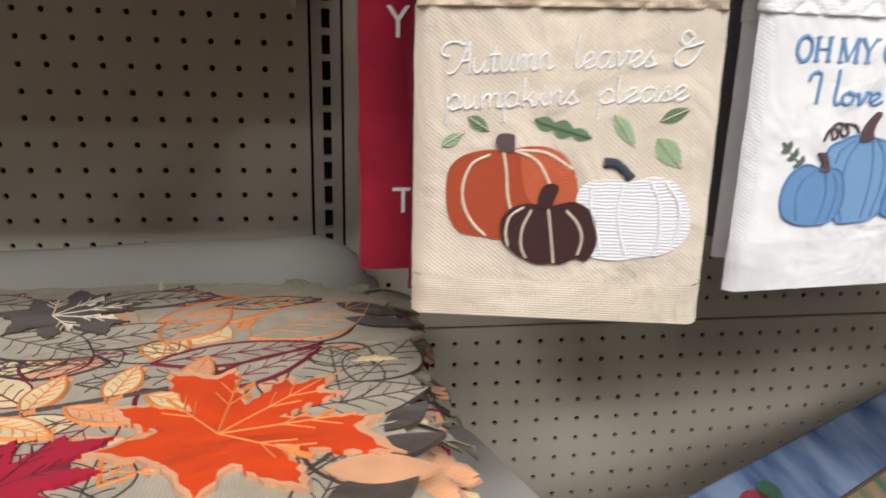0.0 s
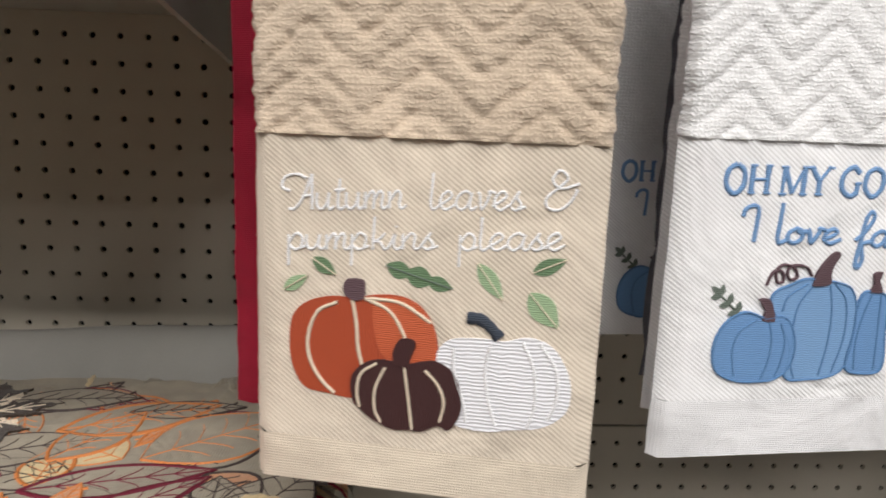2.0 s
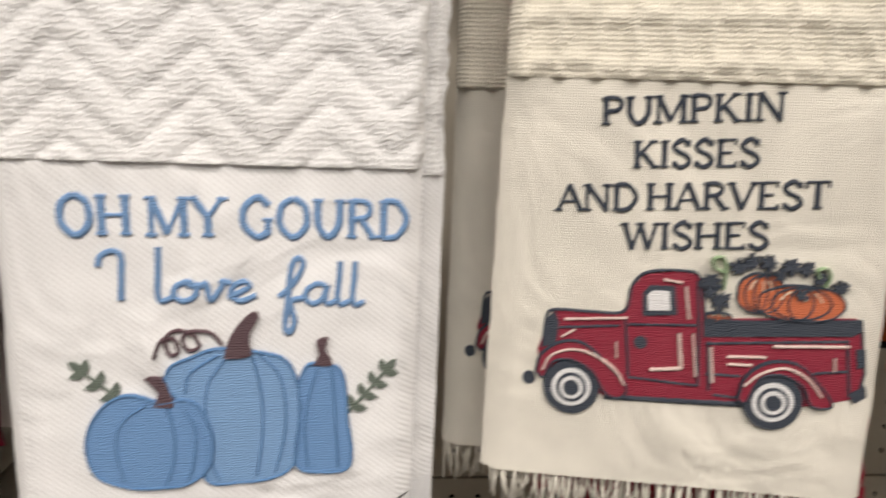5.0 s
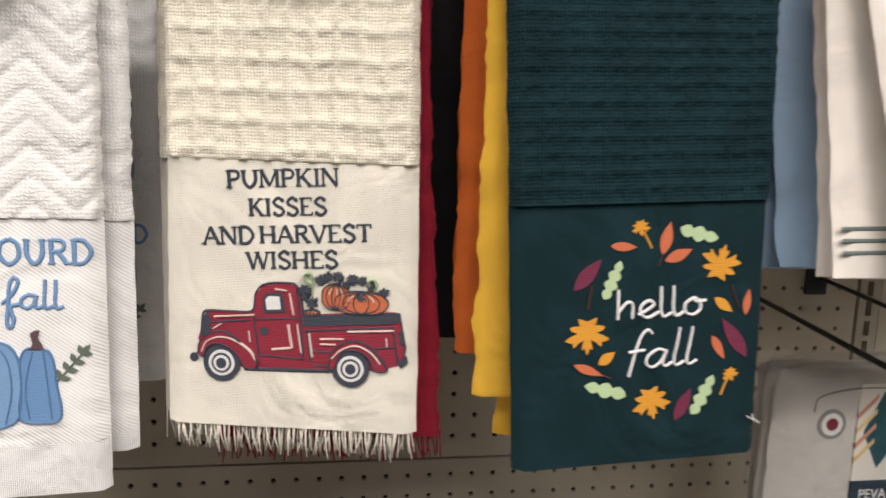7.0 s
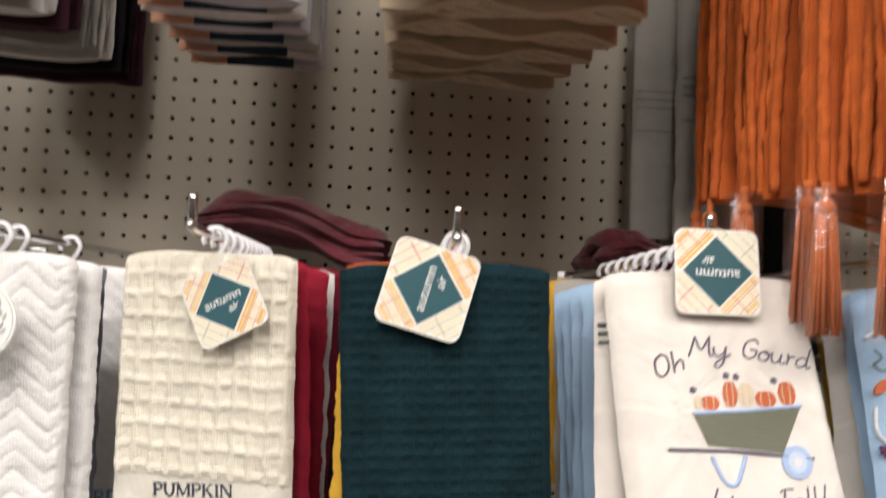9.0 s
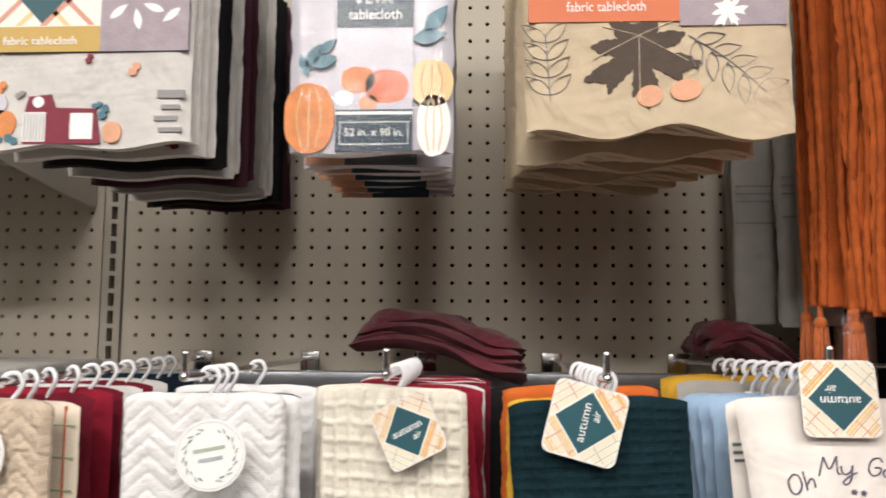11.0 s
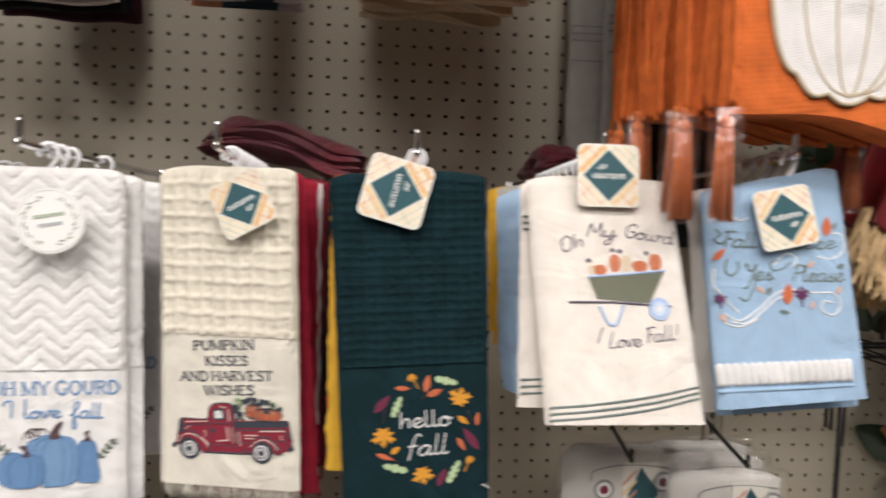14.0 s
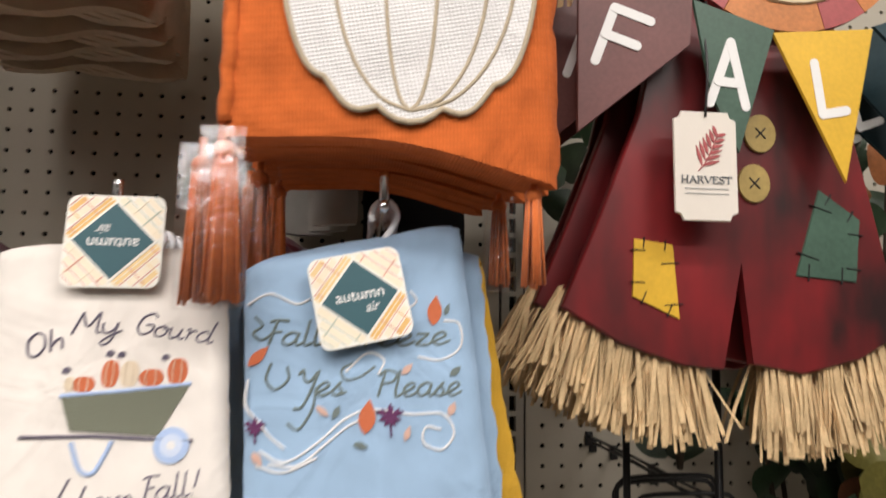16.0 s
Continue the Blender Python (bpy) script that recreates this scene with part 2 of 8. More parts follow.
def tube(points, radius, sides=8, bm=None, taper=None):
    """A round wire along the points."""
    bm = bm or bmesh.new()
    rings = []
    up = Vector((0.31, 0.87, 0.38))
    for k, p in enumerate(points):
        p = Vector(p)
        d = Vector(points[min(k + 1, len(points) - 1)]) - Vector(points[max(k - 1, 0)])
        d.normalize()
        a = d.cross(up).normalized()
        b = d.cross(a)
        r = radius * (taper(k / max(1, len(points) - 1)) if taper else 1)
        rings.append([bm.verts.new(p + r * (math.cos(2 * math.pi * s / sides) * a + math.sin(2 * math.pi * s / sides) * b)) for s in range(sides)])
    for r0, r1 in zip(rings, rings[1:]):
        for s in range(sides):
            bm.faces.new((r0[s], r0[(s + 1) % sides], r1[(s + 1) % sides], r1[s]))
    bm.faces.new(rings[0][::-1])
    bm.faces.new(rings[-1])
    return bm


def thing(name, m, label, category, group="", kind=""):
    """An Empty at the thing's base that holds its parts."""
    ob = new(name)
    ob.empty_display_size = 0.02
    ob.matrix_basis = m
    return tagged(ob, label, category, group, kind)


# ---- setting: shop shell ----
tagged(link("floor", box(-4, 6, -6, 1.2, -0.1, 0.0), M_FLOOR, smooth=False), "pale vinyl shop floor", "floor", kind="structure")
tagged(link("ceiling", box(-4, 6, -6, 1.2, CEILING, CEILING + 0.1), M_CEIL, smooth=False), "white shop ceiling", "ceiling", kind="structure")
for nm, b in (("wall_north", (-4, 6, 1.2, 1.3)), ("wall_south", (-4, 6, -6.1, -6)), ("wall_west", (-4.1, -4, -6.1, 1.3)), ("wall_east", (6, 6.1, -6.1, 1.3))):
    tagged(link(nm, box(*b, 0, CEILING), M_WALL, smooth=False), "plain pale shop wall", "wall", kind="structure")
for lx, ly, power in TUBES:
    h = thing("ceiling_light", pose(lx, ly, CEILING), "white ceiling tube light housing", "ceiling light", "ceiling tube lights")
    part("housing", box(-0.66, 0.66, -0.16, 0.16, -0.06, 0.0, 0.01), M_LAMP, h)
# unseen stand-in for shelving across the aisle, behind the camera, darkened against bounce
tagged(link("partition", box(-4, 6, -2.75, -2.6, 0.0, 1.9), M_DIMPARTITION, smooth=False), "unseen partition across the aisle, kept dark to cut bounce light", "partition", kind="structure")

# ---- setting: pegboard run ----
INCH = 0.0254
ROW0 = 1.52
POST_R = 1.147


def pegboard(name, x0, x1, z0, z1, col0, row0, label):
    """A panel with real holes on an inch grid; col0, row0 place one hole."""
    ys, depth, r = 0.0, 0.0045, 0.0031
    cols = [col0 + k * INCH for k in range(-80, 120) if x0 + 0.0127 <= col0 + k * INCH <= x1 - 0.0127]
    rows = [row0 + k * INCH for k in range(-60, 60) if z0 + 0.0127 <= row0 + k * INCH <= z1 - 0.0127]
    h = INCH / 2
    ring = [(math.cos(math.pi * k / 4), math.sin(math.pi * k / 4)) for k in range(8)]
    outer = [(1, 0), (1, 1), (0, 1), (-1, 1), (-1, 0), (-1, -1), (0, -1), (1, -1)]
    V, F = [], []
    for cx in cols:
        for cz in rows:
            o = len(V)
            V += [(cx + h * a, ys, cz + h * b) for a, b in outer]
            V += [(cx + r * a, ys, cz + r * b) for a, b in ring]
            V += [(cx + r * a, ys + depth, cz + r * b) for a, b in ring]
            for k in range(8):
                q = (k + 1) % 8
                F.append((o + k, o + 8 + k, o + 8 + q, o + q))
                F.append((o + 8 + k, o + 16 + k, o + 16 + q, o + 8 + q))
    a, b, c, d = cols[0] - h, cols[-1] + h, rows[0] - h, rows[-1] + h
    for u0, u1, w0, w1 in ((x0, a, z0, z1), (b, x1, z0, z1), (a, b, z0, c), (a, b, d, z1)):
        if u1 - u0 > 1e-5 and w1 - w0 > 1e-5:
            o = len(V)
            V += [(u0, ys, w0), (u1, ys, w0), (u1, ys, w1), (u0, ys, w1)]
            F.append((o, o + 1, o + 2, o + 3))
    for u0, v0, u1, v1 in ((x0, z0, x1, z0), (x1, z0, x1, z1), (x1, z1, x0, z1), (x0, z1, x0, z0)):
        o = len(V)
        V += [(u0, ys, v0), (u1, ys, v1), (u1, ys + depth, v1), (u0, ys + depth, v0)]
        F.append((o, o + 1, o + 2, o + 3))
    return tagged(raw(name, V, F, M_PEG), label, "pegboard", kind="structure")


pegboard("pegboard_1", -1.13, -0.0175, 1.012, 2.06, -1.38 * INCH, ROW0, "beige pegboard panel with rows of round holes")
pegboard("pegboard_2", 0.0175, POST_R - 0.0175, 1.012, 2.06, 1.5 * INCH, ROW0, "beige pegboard panel behind hanging towels")
pegboard("pegboard_3", 0.0175, POST_R - 0.0175, 0.30, 1.0095, 1.5 * INCH, ROW0 - 20.85 * INCH, "lower beige pegboard panel below a seam")
pegboard("pegboard_4", POST_R + 0.0175, 2.3, 1.012, 2.06, POST_R + 1.55 * INCH, ROW0 - 9.1 * INCH, "beige pegboard panel behind autumn decor")
pegboard("pegboard_5", -1.13, -0.0175, 0.30, 1.0095, -1.38 * INCH, ROW0 - 20.85 * INCH, "lower beige pegboard panel in shadow")
pegboard("pegboard_6", POST_R + 0.0175, 2.3, 0.30, 1.0095, POST_R + 1.55 * INCH, ROW0 - 20.85 * INCH, "lower beige pegboard panel")
# near-black sheet that paints the shade inside the holes and slots
tagged(link("hole_shade_sheet", box(-1.2, 2.4, 0.012, 0.03, 0.0, 2.08), M_HOLESHADE, smooth=False), "near-black sheet standing in for shade behind the pegboard holes", "backing", kind="structure")


def slotted_post(name, x):
    """A shelving upright with a row of bracket slots and a folded lip on each side."""
    V, F = [], []
    w, s, y0, y1 = 0.0145, 0.0042, -0.002, 0.010
    z = 0.30 + (ROW0 - 0.30) % INCH
    cuts = []
    while z < 2.04:
        cuts.append((z - 0.0095, z + 0.0095))
        z += INCH

    def quad(a, b, c, d):
        o = len(V)
        V.extend((a, b, c, d))
        F.append((o, o + 1, o + 2, o + 3))

    quad((x - w, y0, 0.3), (x - s, y0, 0.3), (x - s, y0, 2.06), (x - w, y0, 2.06))
    quad((x + s, y0, 0.3), (x + w, y0, 0.3), (x + w, y0, 2.06), (x + s, y0, 2.06))
    low = 0.3
    for a, b in cuts + [(2.06, 2.06)]:
        quad((x - s, y0, low), (x + s, y0, low), (x + s, y0, a), (x - s, y0, a))
        if b > a:
            quad((x - s, y0, a), (x + s, y0, a), (x + s, y1, a), (x - s, y1, a))
            quad((x - s, y0, b), (x + s, y0, b), (x + s, y1, b), (x - s, y1, b))
            quad((x - s, y0, a), (x - s, y1, a), (x - s, y1, b), (x - s, y0, b))
            quad((x + s, y0, a), (x + s, y1, a), (x + s, y1, b), (x + s, y0, b))
        low = b
    for q in (-1, 1):
        quad((x + q * w, y0, 0.3), (x + q * w, y1, 0.3), (x + q * w, y1, 2.06), (x + q * w, y0, 2.06))
    return tagged(raw(name, V, F, M_POST), "beige slotted steel shelving upright", "shelving post", kind="structure")


slotted_post("upright_1", 0.0)
slotted_post("upright_2", POST_R)
slotted_post("upright_3", -1.147)
tagged(link("base_deck", box(-1.2, 2.4, -0.5, 0.0, 0.0, 0.16, 0.006), M_SHELF, smooth=False), "beige base shelf of the shelving run", "base shelf", kind="structure")
tagged(link("top_rail", box(-1.2, 2.4, -0.02, 0.03, 2.06, 2.10, 0.004), M_POST, smooth=False), "beige top rail of the shelving run", "rail", kind="structure")


# ---- towels ----
def cloth_slab(w0, w1, height, thick, relief=None, res=0.004, wob=0.0015, seed=0, top=0.006, z0=0.0):
    """A folded cloth hanging from its top fold: u from -w/2 to w/2, z from 0 down to -height, front at -y. w0, w1: width at top and foot."""
    nu, nv = max(6, int(max(w0, w1) / res)), max(6, int(height / res))
    V, F = [], []

    def half(side):
        o = len(V)
        for j in range(nv + 1):
            v = j / nv
            z = -height * v
            w = w0 + (w1 - w0) * v
            for i in range(nu + 1):
                u = (i / nu - 0.5) * w
                e = min(i, nu - i) / nu * w
                edge = math.sqrt(max(0.0, 1 - max(0.0, 1 - e / (thick * 0.5)) ** 2))
                crown = math.sqrt(max(0.0, 1 - max(0.0, 1 - v * height / top) ** 2)) if top else 1.0
                d = thick * 0.5 * edge * crown
                wave = wob * noise.noise(Vector((u * 14 + seed, (z - z0) * 9, seed * 1.7)))
                side_wob = wob * (0.9 * noise.noise(Vector((seed * 3.1, (z - z0) * 45, (1 if u > 0 else -1)))) + 0.7 * noise.noise(Vector((seed * 1.3, (z - z0) * 330, (2 if u > 0 else -2)))))
                y = side * d + wave
                if relief and side < 0 and e > 0.0005:
                    y -= relief(u, -z) * min(1.0, e / 0.004)
                sag = 0.0
                if top and v * height < 0.04:
                    fade = (1 - v * height / 0.04) ** 2
                    sag = fade * (0.0022 * noise.noise(Vector((u * 26, seed * 2.3, 7.0))) - 0.005 * (abs(u) / (w * 0.5)) ** 8)
                V.append((u + (side_wob if e < 0.004 else 0), y, z + sag))
        for j in range(nv):
            for i in range(nu):
                a = o + j * (nu + 1) + i
                q = (a, a + 1, a + nu + 2, a + nu + 1)
                F.append(q if side > 0 else q[::-1])
        return o

    f = half(-1)
    b = half(1)
    row = nu + 1
    cap = len(V)
    V += [V[o + nv * row + i] for i in range(row) for o in (f, b)]
    for i in range(nu):
        a = cap + 2 * i
        F.append((a, a + 1, a + 3, a + 2))
    return V, F


def chevron(step=0.041, rise=0.018, pitch=0.0142, depth=0.0011, phase=0.0, shag=0.42):
    """Raised towelling bands in a zigzag with narrow grooves between them; shag: how unruly the loops are."""
    def f(u, z):
        k = abs(((u + phase) / step) % 1 - 0.5) * 2
        k += 0.10 * shag * noise.noise(Vector((u * 90, 8.0, z * 90)))
        s_ = ((z + k * rise) / pitch) % 1
        band = min(1.0, 2.0 * math.sin(math.pi * s_ / 0.84)) if s_ < 0.84 else 0.0
        loops = shag * (noise.noise(Vector((u * 420, 3.0, z * 420))) + 0.8 * noise.noise(Vector((u * 170, 5.0, z * 260))))
        return depth * (band + loops)
    return f


def waffle(cu=0.0125, cv=0.0155, depth=0.0021, upright=1.1):
    """Honeycomb weave: wavy ridges across, cords down, slubby yarn in the cells."""
    def f(u, z):
        a = abs((u / cu + 0.10 * noise.noise(Vector((u * 30, 4.0, z * 160)))) % 1 - 0.5) * 2
        b = abs((z / cv + 0.12 * noise.noise(Vector((u * 75, 1.0, z * 22)))) % 1 - 0.5) * 2
        across = 0.9 * math.exp(-((1 - b) / 0.34) ** 4) * (0.9 + 0.4 * noise.noise(Vector((u * 150, 2.0, z * 60))))
        down = upright * math.exp(-((1 - a) / 0.30) ** 4) * (0.9 + 0.4 * noise.noise(Vector((u * 60, 6.0, z * 200))))
        yarn = 0.16 * noise.noise(Vector((u * 500, 3.0, z * 700)))
        return depth * (max(across, down) + yarn)
    return f


def towel(x, y, z, yaw, roll, lean, panels, w0, w1, thick, label, group, seed, name="kitchen_towel", skew=0.0, cant=0.0):
    """A folded kitchen towel; panels: (part, height, material, relief, resolution) from the top fold down."""
    t = thing(name, pose(x, y, z, lean, roll, yaw), label, "towel", group)
    done, total = 0.0, sum(p[1] for p in panels)
    for nm, h, material, rel, res in panels:
        a = w0 + (w1 - w0) * done / total
        b = w0 + (w1 - w0) * (done + h) / total
        slim = thick if done == 0 else thick - 0.0016
        V, F = cloth_slab(a, b, h, slim, rel, res, (0.0026 if nm == "cloth" and thick <= 0.010 and seed not in (11, 13, 61) else 0.0019 if nm == "terry_panel" else 0.0010) if done == 0 else 0.0005, seed, 0.008 if done == 0 else 0.0, done)
        V = [(p[0] - skew * (p[2] - done), p[1], p[2] - done + cant * p[0] * max(0.0, 1 + (p[2] - done) / total)) for p in V]
        raw(nm, V, F, material, t, True)
        done += h
    return t


FRONT = "kitchen towels hanging from the hooks"
A = towel(0.114, -0.415, 1.506, -13, 0, 0, [("terry_panel", 0.187, M_BEIGE_TERRY, chevron(0.046, 0.019, 0.0150, 0.0014, shag=0.9), 0.0015), ("woven_panel", 0.128, M_BEIGE_WEAVE, None, 0.006), ("hem", 0.020, M_BEIGE_HEM, None, 0.004)], 0.142, 0.143, 0.013,
          "beige chevron terry kitchen towel with embroidered pumpkins and leaves", FRONT, 1)
B = towel(0.2935, -0.390, 1.510, 5, 0, 2, [("terry_panel", 0.187, M_WHITE_TERRY, chevron(phase=0.004), 0.0015), ("woven_panel", 0.122, M_WHITE_WEAVE, None, 0.006), ("hem", 0.029, M_WHITE_HEM, None, 0.004)], 0.138, 0.136, 0.013,
          "white chevron terry kitchen towel with embroidered blue pumpkins", FRONT, 2)
C = towel(0.456, -0.386, 1.516, -12, 0, 2, [("waffle_panel", 0.160, M_CREAM_WAFFLE, waffle(), 0.0015), ("woven_panel", 0.150, M_CREAM_WEAVE, None, 0.006)], 0.131, 0.142, 0.011,
          "cream waffle kitchen towel with a red truck and fringed hem", FRONT, 3)
D = towel(0.622, -0.436, 1.514, 0, -3, 0, [("waffle_panel", 0.172, M_TEAL_WAFFLE, waffle(0.0105, 0.0082, 0.0018, 0.9), 0.0015), ("woven_panel", 0.135, M_TEAL_WEAVE, None, 0.006)], 0.140, 0.134, 0.012,
          "dark teal waffle kitchen towel with an embroidered leaf wreath", FRONT, 4)
E = towel(0.797, -0.432, 1.516, 0, 0, -15, [("cloth", 0.222, M_IVORY, None, 0.006)], 0.136, 0.143, 0.014, "ivory kitchen towel with an embroidered pumpkin wheelbarrow", FRONT, 5, skew=0.073)
F = towel(0.945, -0.464, 1.519, 0, -4.5, -9, [("cloth", 0.200, M_BLUE, None, 0.006)], 0.130, 0.139, 0.014, "sky blue kitchen towel with embroidered words and swirls", FRONT, 6, cant=0.15)


# ---- embroidery ----
def sketch(parent, ux, uz, sx, sz, front):
    """A drawing plane on the front of a towel: drawing units to metres; front: distance of the cloth's face."""
    return parent, (lambda x, y: (ux + x * sx, uz - y * sz)), front


def patch(plane, name, pts, material, layer=0, under=None, smooth_n=0, label=""):
    """A flat stitched patch with its own thickness."""
    parent, f, front = plane
    if smooth_n:
        ring = spline([(*p, 0) for p in pts + pts[:1]], smooth_n)[:-1]
        pts = [(p.x, p.y) for p in ring]
    y0, y1 = -front - 0.0005 - 0.00025 * layer, -front + 0.0012
    bm = bmesh.new()
    q = [f(*p) for p in pts]
    top = [bm.verts.new((u, y0, z)) for u, z in q]
    bot = [bm.verts.new((u, y1, z)) for u, z in q]
    bm.faces.new(top)
    for k in range(len(q)):
        n = (k + 1) % len(q)
        bm.faces.new((top[k], bot[k], bot[n], top[n]))
    bm.normal_update()
    bmesh.ops.triangulate(bm, faces=[g for g in bm.faces if len(g.verts) > 4])
    return part(name, bm, material, under or parent, label, False)


def ribbon(plane, name, pts, width, material, layer=0, under=None, n=8, taper=False, label=""):
    """A stitched line of satin thread, raised along its middle."""
    parent, f, front = plane
    line = [f(p.x, p.y) for p in spline([(*p, 0) for p in pts], n)]
    y0 = -front - 0.0004 - 0.00025 * layer
    bm, last = bmesh.new(), None
    for k, (u, z) in enumerate(line):
        a, b = line[max(0, k - 1)], line[min(len(line) - 1, k + 1)]
        d = Vector((b[0] - a[0], b[1] - a[1]))
        d = d.normalized() if d.length > 1e-9 else Vector((1, 0))
        t = k / (len(line) - 1)
        w = width / 2 * ((0.25 + 0.75 * math.sin(math.pi * (0.15 + 0.7 * t))) if taper else 1)
        row = [bm.verts.new((u - d.y * w * s, y, z + d.x * w * s)) for s, y in ((-1, -front + 0.001), (-0.9, y0), (0, y0 - 0.0004), (0.9, y0), (1, -front + 0.001))]
        if last:
            for i in range(4):
                bm.faces.new((last[i], last[i + 1], row[i + 1], row[i]))
        last = row
    return part(name, bm, material, under or parent, label)


def oval(cx, cy, rx, ry, n=28, flat=1.0, turn=0.0):
    """Points of a slightly squared oval."""
    out = []
    for k in range(n):
        t = 2 * math.pi * k / n
        c, s = math.cos(t), math.sin(t)
        x, y = rx * math.copysign(abs(c) ** flat, c), ry * math.copysign(abs(s) ** flat, s)
        out.append((cx + x * math.cos(turn) - y * math.sin(turn), cy + x * math.sin(turn) + y * math.cos(turn)))
    return out


def leaf_pts(cx, cy, length, width, turn, n=9):
    a = radians(turn)
    half = [(-0.5 + k / n, math.sin(math.pi * (k / n) ** 0.85)) for k in range(n + 1)]
    pts = [(x, 0.5 * y) for x, y in half] + [(x, -0.5 * y) for x, y in half[-2:0:-1]]
    return [(cx + length * x * math.cos(a) - width * y * math.sin(a), cy + length * x * math.sin(a) + width * y * math.cos(a)) for x, y in pts]


def oak_pts(cx, cy, length, width, turn, lobes=4):
    a = radians(turn)
    n = lobes * 6
    up = [(-0.5 + k / n, (0.22 + 0.28 * abs(math.sin(math.pi * lobes * k / n))) * math.sin(math.pi * min(1, 0.08 + 0.9 * k / n)) ** 0.6) for k in range(n + 1)]
    pts = [(x, y) for x, y in up] + [(x, -y) for x, y in up[-2:0:-1]]
    return [(cx + length * x * math.cos(a) - width * y * math.sin(a), cy + length * x * math.sin(a) + width * y * math.cos(a)) for x, y in pts]


MAPLE = [(0, 1), (0.10, 0.72), (0.22, 0.78), (0.17, 0.50), (0.14, 0.34), (0.40, 0.52), (0.58, 0.68), (0.58, 0.50), (0.92, 0.40), (0.70, 0.24), (0.34, 0.10), (0.60, 0.02), (0.74, -0.12), (0.52, -0.19), (0.30, -0.17), (0.40, -0.50), (0.05, -0.38)]


def maple_pts(cx, cy, r, turn):
    a = radians(turn)
    pts = MAPLE + [(-x, y) for x, y in MAPLE[:0:-1]]
    return [(cx + r * (x * math.cos(a) + y * math.sin(a)), cy - r * (-x * math.sin(a) + y * math.cos(a))) for x, y in pts]


def lettering(plane, body, x0, x1, base, cap, material, shear=0.0, turn=0.0, bold=0.0, under=None, layer=0, name="lettering"):
    """Stitched words from x0 to x1 on a baseline, in the drawing's units."""
    parent, f, front = plane
    cu = bpy.data.curves.new("words", "FONT")
    cu.body, cu.size, cu.extrude, cu.offset, cu.shear = body, 1.0, 0.02, bold, shear
    cu.resolution_u = 3
    tmp = new("words_tmp", cu)
    bpy.context.view_layer.update()
    me = bpy.data.meshes.new_from_object(tmp.evaluated_get(bpy.context.evaluated_depsgraph_get()))
    bpy.data.objects.remove(tmp)
    co = np.array([v.co[:] for v in me.vertices])
    lo, hi = co[:, 0].min(), co[:, 0].max()
    c, s = math.cos(radians(turn)), math.sin(radians(turn))
    for v, p in zip(me.vertices, co):
        x, y = (p[0] - lo) / (hi - lo) * (x1 - x0), p[1] / 0.70 * cap
        u, z = f(x0 + x * c + y * s, base + x * s - y * c)
        v.co = (u, -front - 0.0004 - 0.00025 * layer - (0.0003 if p[2] > 0 else -0.0012), z)
    me.materials.clear()
    me.materials.append(material)
    ob = new(name, me)
    ob.parent = under or parent
    return ob


T_WHITE = thread("white_thread", (0.80, 0.79, 0.79))
T_RUST = thread("rust_thread", (0.41, 0.072, 0.028), axis="X")
T_RUSTSHEEN = thread("rust_sheen_thread", (0.52, 0.10, 0.032), axis="Z")
T_PINK = thread("pale_pink_thread", (0.70, 0.55, 0.50))
T_PEACH = thread("peach_thread", (0.66, 0.42, 0.34))
T_PALESKY = thread("pale_sky_thread", (0.62, 0.70, 0.86))
T_BROWN = thread("brown_thread", (0.055, 0.022, 0.022), axis="X")
T_GREEN = thread("green_thread", (0.12, 0.20, 0.10))
T_SAGE = thread("sage_thread", (0.30, 0.42, 0.24))
T_BEIGE = thread("beige_thread", (0.74, 0.62, 0.47))
T_SILVER = thread("silver_white_thread", (0.76, 0.75, 0.77), 0.0016, "Z", 0.12)
T_BLUE = thread("blue_thread", (0.20, 0.36, 0.60), axis="Z")
T_BLUE2 = thread("deep_blue_thread", (0.10, 0.22, 0.42))
T_BLUE3 = thread("mid_blue_thread", (0.15, 0.30, 0.55), axis="Z")
T_LETTER = thread("pale_blue_letter_thread", (0.17, 0.31, 0.54))
T_PLUM = thread("plum_brown_thread", (0.10, 0.055, 0.065))
T_OLIVE = thread("dusty_green_thread", (0.13, 0.16, 0.13))
T_INK = thread("charcoal_thread", (0.035, 0.045, 0.065))
T_TRUCK = thread("truck_red_thread", (0.27, 0.012, 0.035))
T_GOLD = thread("golden_thread", (0.72, 0.32, 0.025))
T_CORAL = thread("coral_thread", (0.60, 0.15, 0.06))
T_LIME = thread("pale_green_thread", (0.48, 0.62, 0.36))
T_WINE = thread("wine_thread", (0.16, 0.012, 0.05))
T_GREYINK = thread("grey_purple_thread", (0.14, 0.12, 0.17))
T_TUB = thread("grey_green_thread", (0.17, 0.18, 0.13))
T_SKY = thread("light_blue_thread", (0.42, 0.55, 0.80))
T_SLATE = thread("slate_green_thread", (0.16, 0.20, 0.19))
T_PURPLE = thread("purple_thread", (0.12, 0.025, 0.10))


def scalloped(cx, cy, rx, ry, lobes):
    """A pumpkin's outline with its lobes bulging at top and foot."""
    out = []
    for k in range(64):
        t = 2 * math.pi * k / 64
        bulge = 1 + 0.035 * abs(math.cos(t * lobes / 2))
        c, s = math.cos(t), math.sin(t)
        out.append((cx + rx * bulge * math.copysign(abs(c) ** 0.85, c), cy + ry * bulge * math.copysign(abs(s) ** 0.85, s)))
    return out


